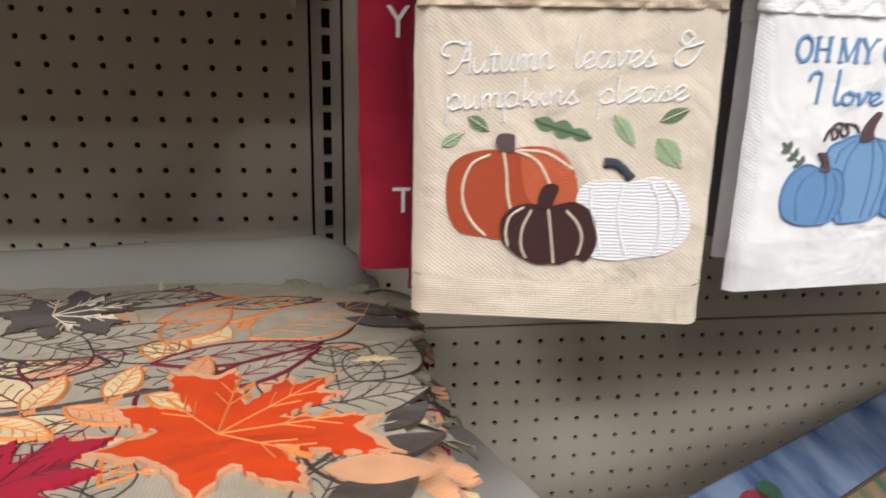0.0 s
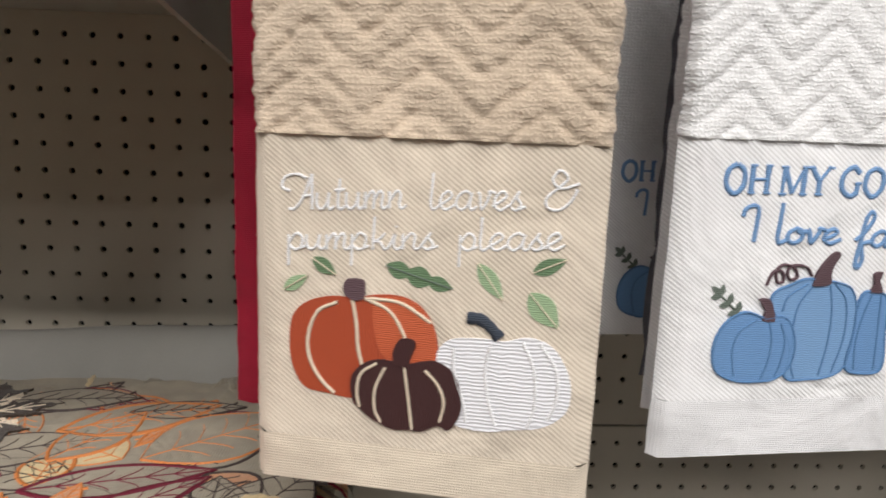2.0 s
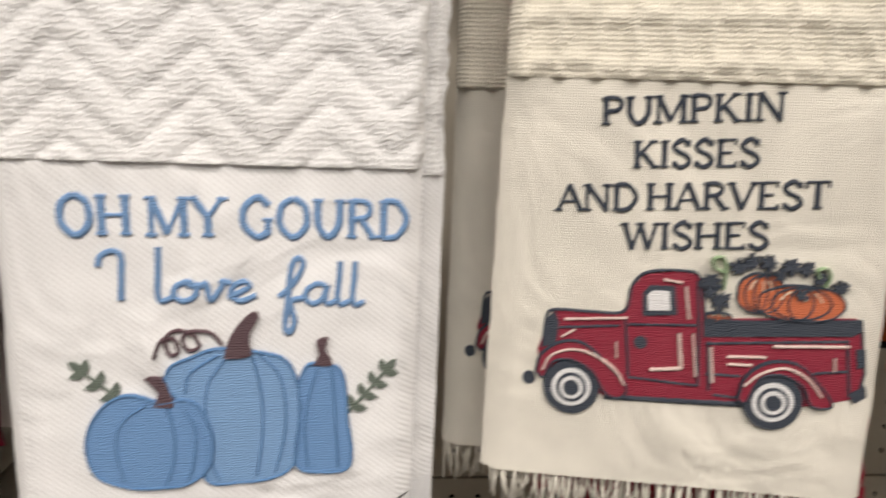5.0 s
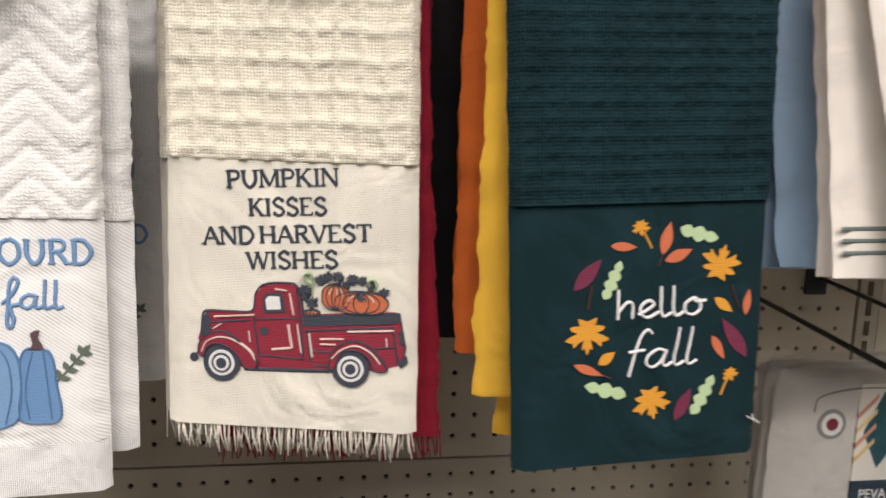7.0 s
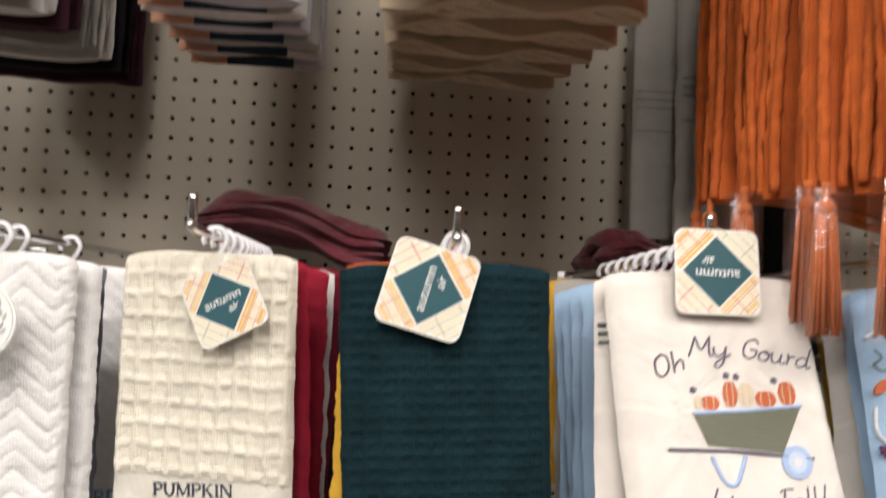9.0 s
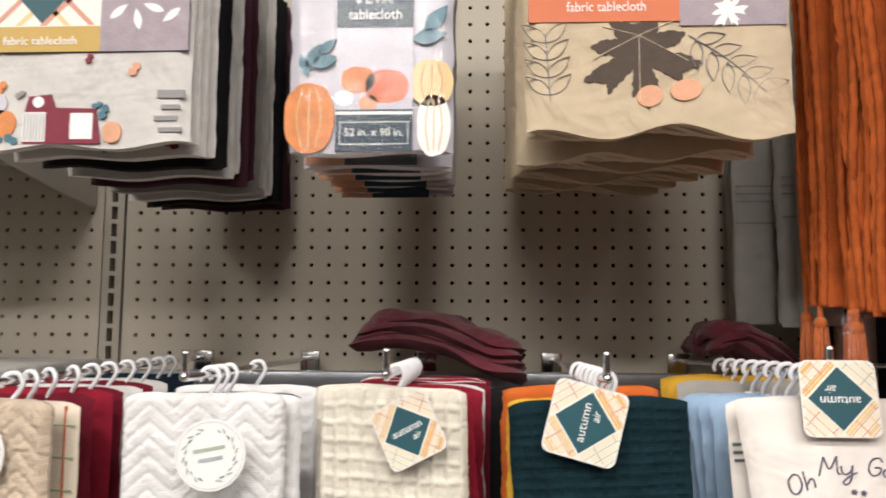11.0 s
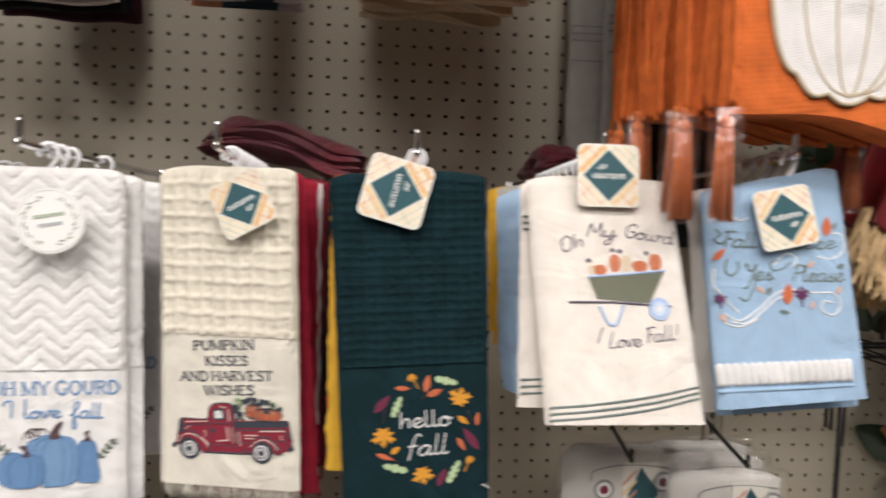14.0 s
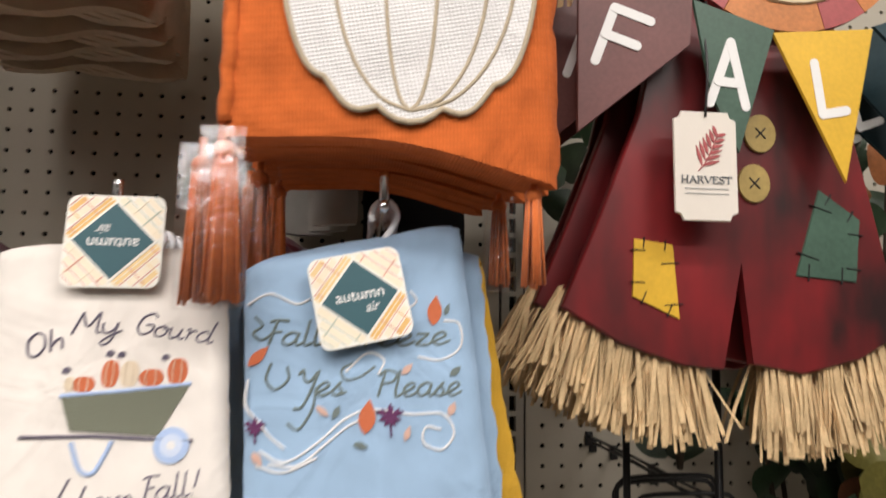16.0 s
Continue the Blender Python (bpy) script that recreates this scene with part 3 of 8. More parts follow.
def sprig(plane, x0, y0, x1, y1, pairs, size, material):
    st = ribbon(plane, "sprig", [(x0, y0), ((x0 + x1) / 2, (y0 + y1) / 2 - 3), (x1, y1)], 0.0012, material)
    d = math.degrees(math.atan2(y1 - y0, x1 - x0))
    for k in range(pairs):
        t = (k + 0.6) / pairs
        for s in (-1, 1):
            a = radians(d + s * 55)
            patch(plane, "leaflet", leaf_pts(x0 + (x1 - x0) * t + size * 0.5 * math.cos(a), y0 + (y1 - y0) * t + size * 0.5 * math.sin(a), size, size * 0.55, d + s * 55), material, 1, st)
    patch(plane, "leaflet", leaf_pts(x1 + size * 0.3 * math.cos(radians(d)), y1 + size * 0.3 * math.sin(radians(d)), size, size * 0.55, d), material, 1, st)


def serrate(pts, amp, n=4):
    """Small uneven teeth along an outline."""
    out = []
    for k, (x0, y0) in enumerate(pts):
        x1, y1 = pts[(k + 1) % len(pts)]
        d = math.hypot(x1 - x0, y1 - y0) or 1
        for j in range(n):
            t = j / n
            s = min(amp, d * 0.10) * (0.0 if j == 0 else (1 if j % 2 else -0.4)) * (0.7 + 0.3 * math.sin(k * 2.3 + j))
            out.append((x0 + (x1 - x0) * t + (y1 - y0) / d * s, y0 + (y1 - y0) * t - (x1 - x0) / d * s))
    return out


# ---- stitched lettering: joined script and capitals with slab serifs ----
SCRIPT = {}
SCRIPT["a"] = 1.02, [(0.75, 0.85), (0.45, 1.0), (0.12, 0.7), (0.08, 0.25), (0.35, 0.0), (0.65, 0.3), (0.78, 0.95)], [(0.78, 0.95), (0.72, 0.3), (0.85, 0.0), (1.1, 0.2)]
SCRIPT["d"] = 1.05, [(0.75, 0.8), (0.45, 1.0), (0.1, 0.6), (0.15, 0.1), (0.45, 0.02), (0.75, 0.5), (0.85, 2.0)], [(0.85, 2.0), (0.78, 0.3), (0.9, 0.0), (1.1, 0.2)]
SCRIPT["e"] = 0.8, [(0.0, 0.2), (0.35, 0.45), (0.62, 0.75), (0.42, 1.0), (0.12, 0.7), (0.12, 0.25), (0.4, 0.0), (0.85, 0.3)]
SCRIPT["f"] = 0.8, [(0.0, 0.3), (0.45, 1.0), (0.7, 1.75), (0.5, 2.05), (0.32, 1.6), (0.3, 0.2), (0.28, -0.8), (0.45, -1.0), (0.58, -0.6), (0.4, 0.05), (0.85, 0.3)]
SCRIPT["/"] = 0.7, [(0.78, 1.8), (0.55, 2.0), (0.34, 1.6), (0.24, 0.4), (0.2, -0.7)], [(0.0, 0.95), (0.62, 1.02)]
SCRIPT["h"] = 0.95, [(0.15, 1.95), (0.15, 1.0), (0.15, 0.0)], [(0.15, 0.4), (0.5, 0.95), (0.72, 0.8), (0.72, 0.0)]
SCRIPT["i"] = 0.55, [(0.0, 0.2), (0.25, 0.95)], [(0.25, 0.95), (0.22, 0.25), (0.38, 0.0), (0.6, 0.2)], [(0.28, 1.35), (0.32, 1.44)]
SCRIPT["k"] = 0.95, [(0.2, 2.0), (0.2, 1.0), (0.2, 0.0)], [(0.75, 1.0), (0.5, 0.65), (0.25, 0.45)], [(0.3, 0.5), (0.55, 0.4), (0.75, 0.0), (1.0, 0.2)]
SCRIPT["l"] = 0.5, [(0.1, 2.0), (0.12, 1.2), (0.12, 0.4), (0.25, 0.0), (0.55, 0.2)]
SCRIPT["m"] = 1.2, [(0.05, 0.95), (0.1, 0.0)], [(0.1, 0.45), (0.35, 0.95), (0.5, 0.8), (0.5, 0.0)], [(0.5, 0.45), (0.75, 0.95), (0.92, 0.8), (0.9, 0.2), (1.05, 0.0), (1.25, 0.2)]
SCRIPT["n"] = 0.9, [(0.05, 0.95), (0.1, 0.0)], [(0.1, 0.45), (0.4, 0.95), (0.6, 0.8), (0.58, 0.2), (0.72, 0.0), (0.95, 0.2)]
SCRIPT["o"] = 0.88, [(0.45, 1.0), (0.12, 0.7), (0.12, 0.2), (0.42, 0.0), (0.72, 0.3), (0.68, 0.8), (0.45, 1.0), (0.55, 0.78), (0.95, 0.8)]
SCRIPT["p"] = 0.85, [(0.05, 0.95), (0.08, 0.0), (0.1, -1.0)], [(0.1, 0.5), (0.4, 1.0), (0.7, 0.75), (0.65, 0.15), (0.38, 0.0), (0.12, 0.25)], [(0.5, 0.02), (0.9, 0.2)]
SCRIPT["r"] = 0.7, [(0.05, 0.9), (0.2, 1.0), (0.2, 0.0)], [(0.2, 0.5), (0.45, 0.95), (0.65, 0.85)]
SCRIPT["s"] = 0.7, [(0.0, 0.2), (0.4, 1.0), (0.32, 0.7), (0.55, 0.3), (0.35, 0.0), (0.1, 0.12)], [(0.4, 0.02), (0.8, 0.2)]
SCRIPT["t"] = 0.55, [(0.25, 1.7), (0.2, 0.3), (0.35, 0.0), (0.6, 0.2)], [(0.0, 1.05), (0.55, 1.1)]
SCRIPT["u"] = 0.95, [(0.05, 0.95), (0.08, 0.3), (0.3, 0.0), (0.58, 0.3), (0.68, 0.95)], [(0.68, 0.95), (0.66, 0.25), (0.8, 0.0), (1.0, 0.2)]
SCRIPT["v"] = 0.8, [(0.02, 0.95), (0.15, 0.8), (0.3, 0.02), (0.6, 0.75), (0.6, 1.0), (0.9, 0.9)]
SCRIPT["y"] = 0.9, [(0.05, 0.95), (0.1, 0.3), (0.32, 0.05), (0.6, 0.35), (0.7, 0.95)], [(0.7, 0.95), (0.6, -0.5), (0.35, -1.0), (0.15, -0.75), (0.5, -0.2), (0.95, 0.2)]
SCRIPT["z"] = 0.75, [(0.05, 0.9), (0.6, 0.9)], [(0.6, 0.9), (0.1, 0.05)], [(0.1, 0.05), (0.55, 0.0), (0.85, 0.2)]
SCRIPT["A"] = 1.0, [(-0.3, 1.05), (-0.75, 1.3), (-0.6, 1.85), (0.0, 1.98), (0.5, 1.75)], [(0.75, 2.0), (0.4, 0.8), (0.0, 0.1), (-0.35, 0.05)], [(0.75, 2.0), (0.85, 0.0)], [(0.3, 0.75), (0.85, 0.8)]
SCRIPT["B"] = 1.0, [(0.2, 1.95), (0.15, 0.0)], [(0.2, 1.95), (0.8, 1.7), (0.6, 1.1), (0.2, 1.0)], [(0.2, 1.0), (0.9, 0.8), (0.8, 0.1), (0.15, 0.0)]
SCRIPT["F"] = 0.85, [(0.35, 1.95), (0.3, 1.0), (0.25, 0.0)], [(0.0, 1.8), (0.35, 1.95), (0.95, 1.9)], [(0.3, 1.0), (0.75, 1.05)]
SCRIPT["G"] = 1.1, [(1.0, 1.6), (0.7, 2.0), (0.2, 1.6), (0.1, 0.6), (0.45, 0.0), (0.9, 0.3), (0.95, 0.9), (0.5, 0.9)]
SCRIPT["I"] = 0.7, [(0.02, 1.35), (0.08, 1.75), (0.32, 1.95), (0.52, 1.75), (0.54, 1.0), (0.54, 0.0)]
SCRIPT["|"] = 0.4, [(0.3, 1.95), (0.2, 1.0), (0.1, 0.0)]
SCRIPT["!"] = 0.4, [(0.35, 2.0), (0.25, 0.6)], [(0.18, 0.12), (0.2, 0.0)]
SCRIPT["L"] = 0.8, [(0.25, 2.0), (0.15, 0.9), (0.1, 0.05), (0.7, 0.0), (0.85, 0.15)]
SCRIPT["M"] = 1.2, [(0.0, 0.0), (0.25, 1.95)], [(0.25, 1.95), (0.6, 0.7), (1.0, 1.95)], [(1.0, 1.95), (1.05, 0.3), (1.25, 0.1)]
SCRIPT["O"] = 1.05, [(0.5, 2.0), (0.1, 1.5), (0.1, 0.4), (0.5, 0.0), (0.9, 0.6), (0.85, 1.6), (0.5, 2.0)]
SCRIPT["P"] = 0.95, [(0.25, 1.9), (0.15, 0.0)], [(-0.05, 1.6), (0.3, 1.98), (0.9, 1.75), (0.8, 1.15), (0.2, 0.95)]
SCRIPT["Y"] = 1.0, [(-0.05, 1.6), (0.15, 1.95), (0.3, 1.3), (0.6, 1.1), (0.95, 1.9)], [(0.95, 1.9), (0.75, 0.3), (0.5, -0.8), (0.1, -0.9)]
SCRIPT["&"] = 1.2, [(1.15, 1.0), (0.95, 0.4), (0.6, 0.0), (0.2, 0.1), (0.12, 0.6), (0.5, 1.1), (0.78, 1.55), (0.5, 1.95), (0.28, 1.5), (0.6, 1.05), (1.2, 1.25)]
# capitals: advance, feet and heads that carry a serif, then strokes as (weight, points)
SLAB = {}
SLAB["A"] = 0.82, [(0.06, 0), (0.76, 0)], (0.65, [(0.06, 0), (0.4, 1)]), (1.0, [(0.4, 1), (0.76, 0)]), (0.5, [(0.2, 0.36), (0.62, 0.36)])
SLAB["D"] = 0.86, [(0.15, 0), (0.15, 1)], (1.0, [(0.15, 0), (0.15, 1)]), (0.9, [(0.15, 0.98), (0.5, 0.93), (0.74, 0.5), (0.5, 0.07), (0.15, 0.02)])
SLAB["E"] = 0.70, [(0.15, 0), (0.15, 1)], (1.0, [(0.15, 0), (0.15, 1)]), (0.5, [(0.15, 0.97), (0.6, 0.97)]), (0.5, [(0.15, 0.52), (0.48, 0.52)]), (0.5, [(0.15, 0.03), (0.62, 0.03)]), (0.5, [(0.6, 1.0), (0.6, 0.8)]), (0.5, [(0.62, 0.0), (0.62, 0.2)])
SLAB["G"] = 0.88, [(0.70, 0.45)], (1.0, [(0.72, 0.8), (0.45, 1), (0.13, 0.72), (0.13, 0.28), (0.45, 0), (0.70, 0.12)]), (0.9, [(0.70, 0.06), (0.70, 0.45)])
SLAB["H"] = 0.86, [(0.14, 0), (0.14, 1), (0.7, 0), (0.7, 1)], (1.0, [(0.14, 0), (0.14, 1)]), (1.0, [(0.7, 0), (0.7, 1)]), (0.5, [(0.14, 0.5), (0.7, 0.5)])
SLAB["I"] = 0.36, [(0.18, 0), (0.18, 1)], (1.0, [(0.18, 0), (0.18, 1)])
SLAB["K"] = 0.80, [(0.14, 0), (0.14, 1), (0.62, 1), (0.68, 0)], (1.0, [(0.14, 0), (0.14, 1)]), (0.6, [(0.62, 1), (0.18, 0.42)]), (0.95, [(0.3, 0.58), (0.68, 0)])
SLAB["M"] = 0.98, [(0.12, 0), (0.12, 1), (0.84, 1), (0.84, 0)], (0.65, [(0.12, 0), (0.12, 1)]), (0.95, [(0.12, 1), (0.47, 0.08)]), (0.6, [(0.47, 0.08), (0.84, 1)]), (1.0, [(0.84, 1), (0.84, 0)])
SLAB["N"] = 0.86, [(0.12, 0), (0.12, 1), (0.72, 1)], (0.65, [(0.12, 0), (0.12, 1)]), (1.0, [(0.12, 1), (0.72, 0)]), (0.65, [(0.72, 0), (0.72, 1)])
SLAB["O"] = 0.90, [], (0.95, [(0.44, 1), (0.15, 0.78), (0.12, 0.3), (0.44, 0), (0.75, 0.3), (0.72, 0.78), (0.44, 1)])
SLAB["P"] = 0.70, [(0.15, 0), (0.15, 1)], (1.0, [(0.15, 0), (0.15, 1)]), (0.8, [(0.15, 0.97), (0.5, 0.93), (0.6, 0.73), (0.5, 0.52), (0.15, 0.48)])
SLAB["R"] = 0.80, [(0.15, 0), (0.15, 1), (0.7, 0)], (1.0, [(0.15, 0), (0.15, 1)]), (0.8, [(0.15, 0.97), (0.5, 0.93), (0.6, 0.75), (0.5, 0.55), (0.15, 0.5)]), (0.95, [(0.38, 0.5), (0.7, 0)])
SLAB["S"] = 0.68, [], (0.9, [(0.56, 0.80), (0.36, 1.0), (0.12, 0.80), (0.2, 0.6), (0.48, 0.43), (0.58, 0.2), (0.34, 0.0), (0.1, 0.18)]), (0.5, [(0.57, 0.98), (0.57, 0.76)]), (0.5, [(0.1, 0.02), (0.1, 0.24)])
SLAB["T"] = 0.78, [(0.38, 0)], (1.0, [(0.38, 0), (0.38, 1)]), (0.5, [(0.05, 0.97), (0.71, 0.97)]), (0.5, [(0.05, 1.0), (0.05, 0.76)]), (0.5, [(0.71, 1.0), (0.71, 0.76)])
SLAB["U"] = 0.84, [(0.14, 1), (0.68, 1)], (1.0, [(0.14, 1), (0.15, 0.35), (0.4, 0.02), (0.66, 0.35), (0.68, 1)])
SLAB["V"] = 0.82, [(0.06, 1), (0.74, 1)], (1.0, [(0.06, 1), (0.4, 0)]), (0.6, [(0.4, 0), (0.74, 1)])
SLAB["W"] = 1.10, [(0.05, 1), (0.52, 1), (1.03, 1)], (1.0, [(0.05, 1), (0.3, 0)]), (0.6, [(0.3, 0), (0.54, 0.95)]), (1.0, [(0.52, 1), (0.78, 0)]), (0.6, [(0.78, 0), (1.03, 1)])
SLAB["Y"] = 0.82, [(0.06, 1), (0.74, 1), (0.4, 0)], (1.0, [(0.06, 1), (0.4, 0.48)]), (0.65, [(0.74, 1), (0.4, 0.48)]), (1.0, [(0.4, 0.48), (0.4, 0)])


def stitched(plane, name, strokes, material, layer=0, under=None, seed=0):
    """Satin-stitched strokes in one piece: (width in metres, points) each, with slightly ragged sides."""
    if name != "lettering" and len(strokes) > 1:
        return [stitched(plane, name, [q], material, layer, under, seed + k) for k, q in enumerate(strokes)][0]
    parent, f, front = plane
    bm = bmesh.new()
    for width, pts in strokes:
        fine = []
        for a, b in zip(pts, pts[1:]):
            n = max(1, int((Vector(f(*b)) - Vector(f(*a))).length / 0.0011))
            fine += [(a[0] + (b[0] - a[0]) * k / n, a[1] + (b[1] - a[1]) * k / n) for k in range(n)]
        line = [f(*p) for p in fine + [pts[-1]]]
        y0, last = -front - 0.0004 - 0.00025 * layer, None
        for k, (u, z) in enumerate(line):
            a, b = line[max(0, k - 1)], line[min(len(line) - 1, k + 1)]
            d = Vector((b[0] - a[0], b[1] - a[1]))
            d = d.normalized() if d.length > 1e-9 else Vector((1, 0))
            w = width / 2 * (1 + 0.22 * noise.noise(Vector((u * 1400, z * 1400, seed))))
            row = [bm.verts.new((u - d.y * w * s, y, z + d.x * w * s)) for s, y in ((-1, -front + 0.001), (-0.85, y0), (0, y0 - 0.0005), (0.85, y0), (1, -front + 0.001))]
            if last:
                for i in range(4):
                    bm.faces.new((last[i], last[i + 1], row[i + 1], row[i]))
            last = row
    return part(name, bm, material, under or parent)


def baseline(p0, p1):
    d = Vector((p1[0] - p0[0], p1[1] - p0[1]))
    e = d.normalized()
    return d.length, (lambda x, y: (p0[0] + e.x * x - e.y * y, p0[1] + e.y * x + e.x * y))


def script(plane, word, p0, p1, xh, width, material, slant=0.12, asc=1.0, desc=1.0, layer=0):
    """A handwritten word from p0 to p1; xh: height of its small letters."""
    length, at = baseline(p0, p1)
    k = length / sum(SCRIPT[c][0] for c in word)
    strokes, x = [], 0.0
    for c in word:
        for pts in SCRIPT[c][1:]:
            lift = [(px, 1 + (py - 1) * asc if py > 1 else py * desc if py < 0 else py) for px, py in pts]
            bent = spline([(px, py, 0) for px, py in lift], 6)
            strokes.append((width, [at((x + q.x) * k + slant * q.y * xh, q.y * xh) for q in bent]))
        x += SCRIPT[c][0]
    return stitched(plane, "lettering", strokes, material, layer, None, len(word))


def slab(plane, word, p0, p1, cap, width, material, layer=0):
    """A word in capitals with slab serifs from p0 to p1."""
    length, at = baseline(p0, p1)
    k = length / sum(SLAB[c][0] for c in word)
    strokes, x = [], 0.0
    for c in word:
        for sx, sy in SLAB[c][1]:
            inset = width * 0.22 / 1e-4 / cap
            yy = sy - inset if sy > 0.7 else sy + inset if sy == 0 else sy
            strokes.append((width * 0.5, [at((x + sx - 0.13) * k, yy * cap), at((x + sx + 0.13) * k, yy * cap)]))
        for wt, pts in SLAB[c][2:]:
            bent = spline([(px, py, 0) for px, py in pts], 6)
            strokes.append((width * wt, [at((x + q.x) * k, q.y * cap) for q in bent]))
        x += SLAB[c][0]
    return stitched(plane, "lettering", strokes, material, layer, None, len(word))


def tenths(tow, front):
    """A drawing plane in tenths of a millimetre from the middle of the towel's top fold."""
    return tow, (lambda x, y: (x * 1e-4, y * 1e-4)), front


def sewn_leaf(plane, a, b, width, material, vein=None, lobes=0, layer=0):
    """A leaf from its base a to its tip b."""
    l, t = math.hypot(b[0] - a[0], b[1] - a[1]), math.degrees(math.atan2(b[1] - a[1], b[0] - a[0]))
    c = ((a[0] + b[0]) / 2, (a[1] + b[1]) / 2)
    o = patch(plane, "leaf", oak_pts(*c, l, width * 0.85, t, lobes) if lobes else leaf_pts(*c, l, width, t), material, layer)
    if vein:
        stitched(plane, "vein", [(0.0005, [a, c, b])], vein, layer + 1, o)
    return o


def bent(pts, n=6):
    return [(q.x, q.y) for q in spline([(*p, 0) for p in pts], n)]


def decorate_a():
    p = tenths(A, 0.0057)
    for word, a, b, h in (("Autumn", (-521, -2174), (-66, -2143), 72), ("leaves", (22, -2142), (394, -2125), 72), ("&", (464, -2121), (597, -2109), 76), ("pumpkins", (-558, -2339), (61, -2298), 66), ("please", (148, -2296), (554, -2269), 66)):
        script(p, word, a, b, h, 0.0013, T_WHITE)
    o = patch(p, "pumpkin", [(-262, -2522), (-364, -2520), (-474, -2553), (-536, -2623), (-547, -2751), (-528, -2851), (-477, -2924), (-380, -2940), (-280, -2951), (-181, -2920), (-37, -2855), (79, -2769), (83, -2694), (62, -2610), (9, -2535), (-75, -2498), (-183, -2501)], T_RUST, 0, None, 4)
    # lighter rust paints the sheen of stitches that run another way
    patch(p, "lobe", [(-194, -2517), (-75, -2502), (7, -2540), (60, -2613), (78, -2695), (69, -2765), (-39, -2805), (-148, -2750), (-186, -2634)], T_RUSTSHEEN, 0.8, o, 4)
    stitched(p, "rib", [(0.0017, bent(q)) for q in ([(-276, -2528), (-259, -2625), (-251, -2724), (-234, -2798)], [(-339, -2543), (-424, -2589), (-465, -2693), (-458, -2794), (-412, -2879), (-350, -2937)], [(-223, -2519), (-120, -2564), (-59, -2657), (-48, -2706)], [(-206, -2518), (-74, -2527), (52, -2599)])], T_BEIGE, 2, o)
    patch(p, "stem", [(-306, -2511), (-316, -2482), (-298, -2442), (-232, -2442), (-224, -2475), (-228, -2519), (-271, -2530)], T_PLUM, 3, o, 2)
    w = patch(p, "pumpkin", [(348, -2651), (237, -2646), (121, -2666), (78, -2744), (130, -2839), (171, -2935), (163, -3013), (212, -3033), (307, -3035), (401, -3017), (515, -2995), (602, -2928), (622, -2840), (599, -2744), (535, -2654), (443, -2626)], T_SILVER, 1, None, 4)
    stitched(p, "rib", [(0.0016, bent(q)) for q in ([(296, -2661), (278, -2775), (294, -2898), (329, -3007)], [(421, -2645), (470, -2757), (481, -2903), (458, -3001)], [(146, -2689), (151, -2787), (189, -2908), (211, -3007)], [(490, -2648), (556, -2748), (566, -2870), (536, -2960)])], T_WHITE, 2, w)
    stitched(p, "stem", [(0.0052, bent([(196, -2565), (251, -2568), (294, -2598), (329, -2638)]))], T_INK, 3, w)
    b = patch(p, "pumpkin", [(-52, -2786), (-137, -2769), (-222, -2792), (-277, -2858), (-270, -2955), (-239, -2991), (-190, -3030), (-102, -3067), (-29, -3064), (25, -3064), (92, -3033), (141, -3046), (185, -2972), (185, -2884), (152, -2799), (79, -2756), (7, -2766)], T_BROWN, 3, None, 4)
    stitched(p, "rib", [(0.0014, bent(q)) for q in ([(-52, -2791), (-35, -2906), (-14, -3058)], [(-131, -2799), (-172, -2894), (-174, -2984), (-148, -3041)], [(-166, -2787), (-233, -2836), (-251, -2915), (-239, -2983)], [(33, -2798), (88, -2855), (116, -2928), (101, -3014)])], T_BEIGE, 4, b)
    patch(p, "stem", [(-98, -2790), (-102, -2736), (-80, -2684), (-45, -2669), (-6, -2687), (-27, -2754), (-39, -2795)], T_BROWN, 5, b, 3)
    for a, e, wd, m, lobes in (((-574, -2509), (-468, -2440), 55, T_SAGE, 0), ((-450, -2365), (-346, -2431), 62, T_GREEN, 0), ((-139, -2377), (134, -2453), 105, T_GREEN, 3), ((229, -2342), (335, -2485), 72, T_SAGE, 0), ((442, -2367), (574, -2304), 62, T_GREEN, 0), ((434, -2444), (556, -2580), 105, T_SAGE, 0)):
        sewn_leaf(p, a, e, wd, m, T_OLIVE if lobes else T_BEIGE, lobes)


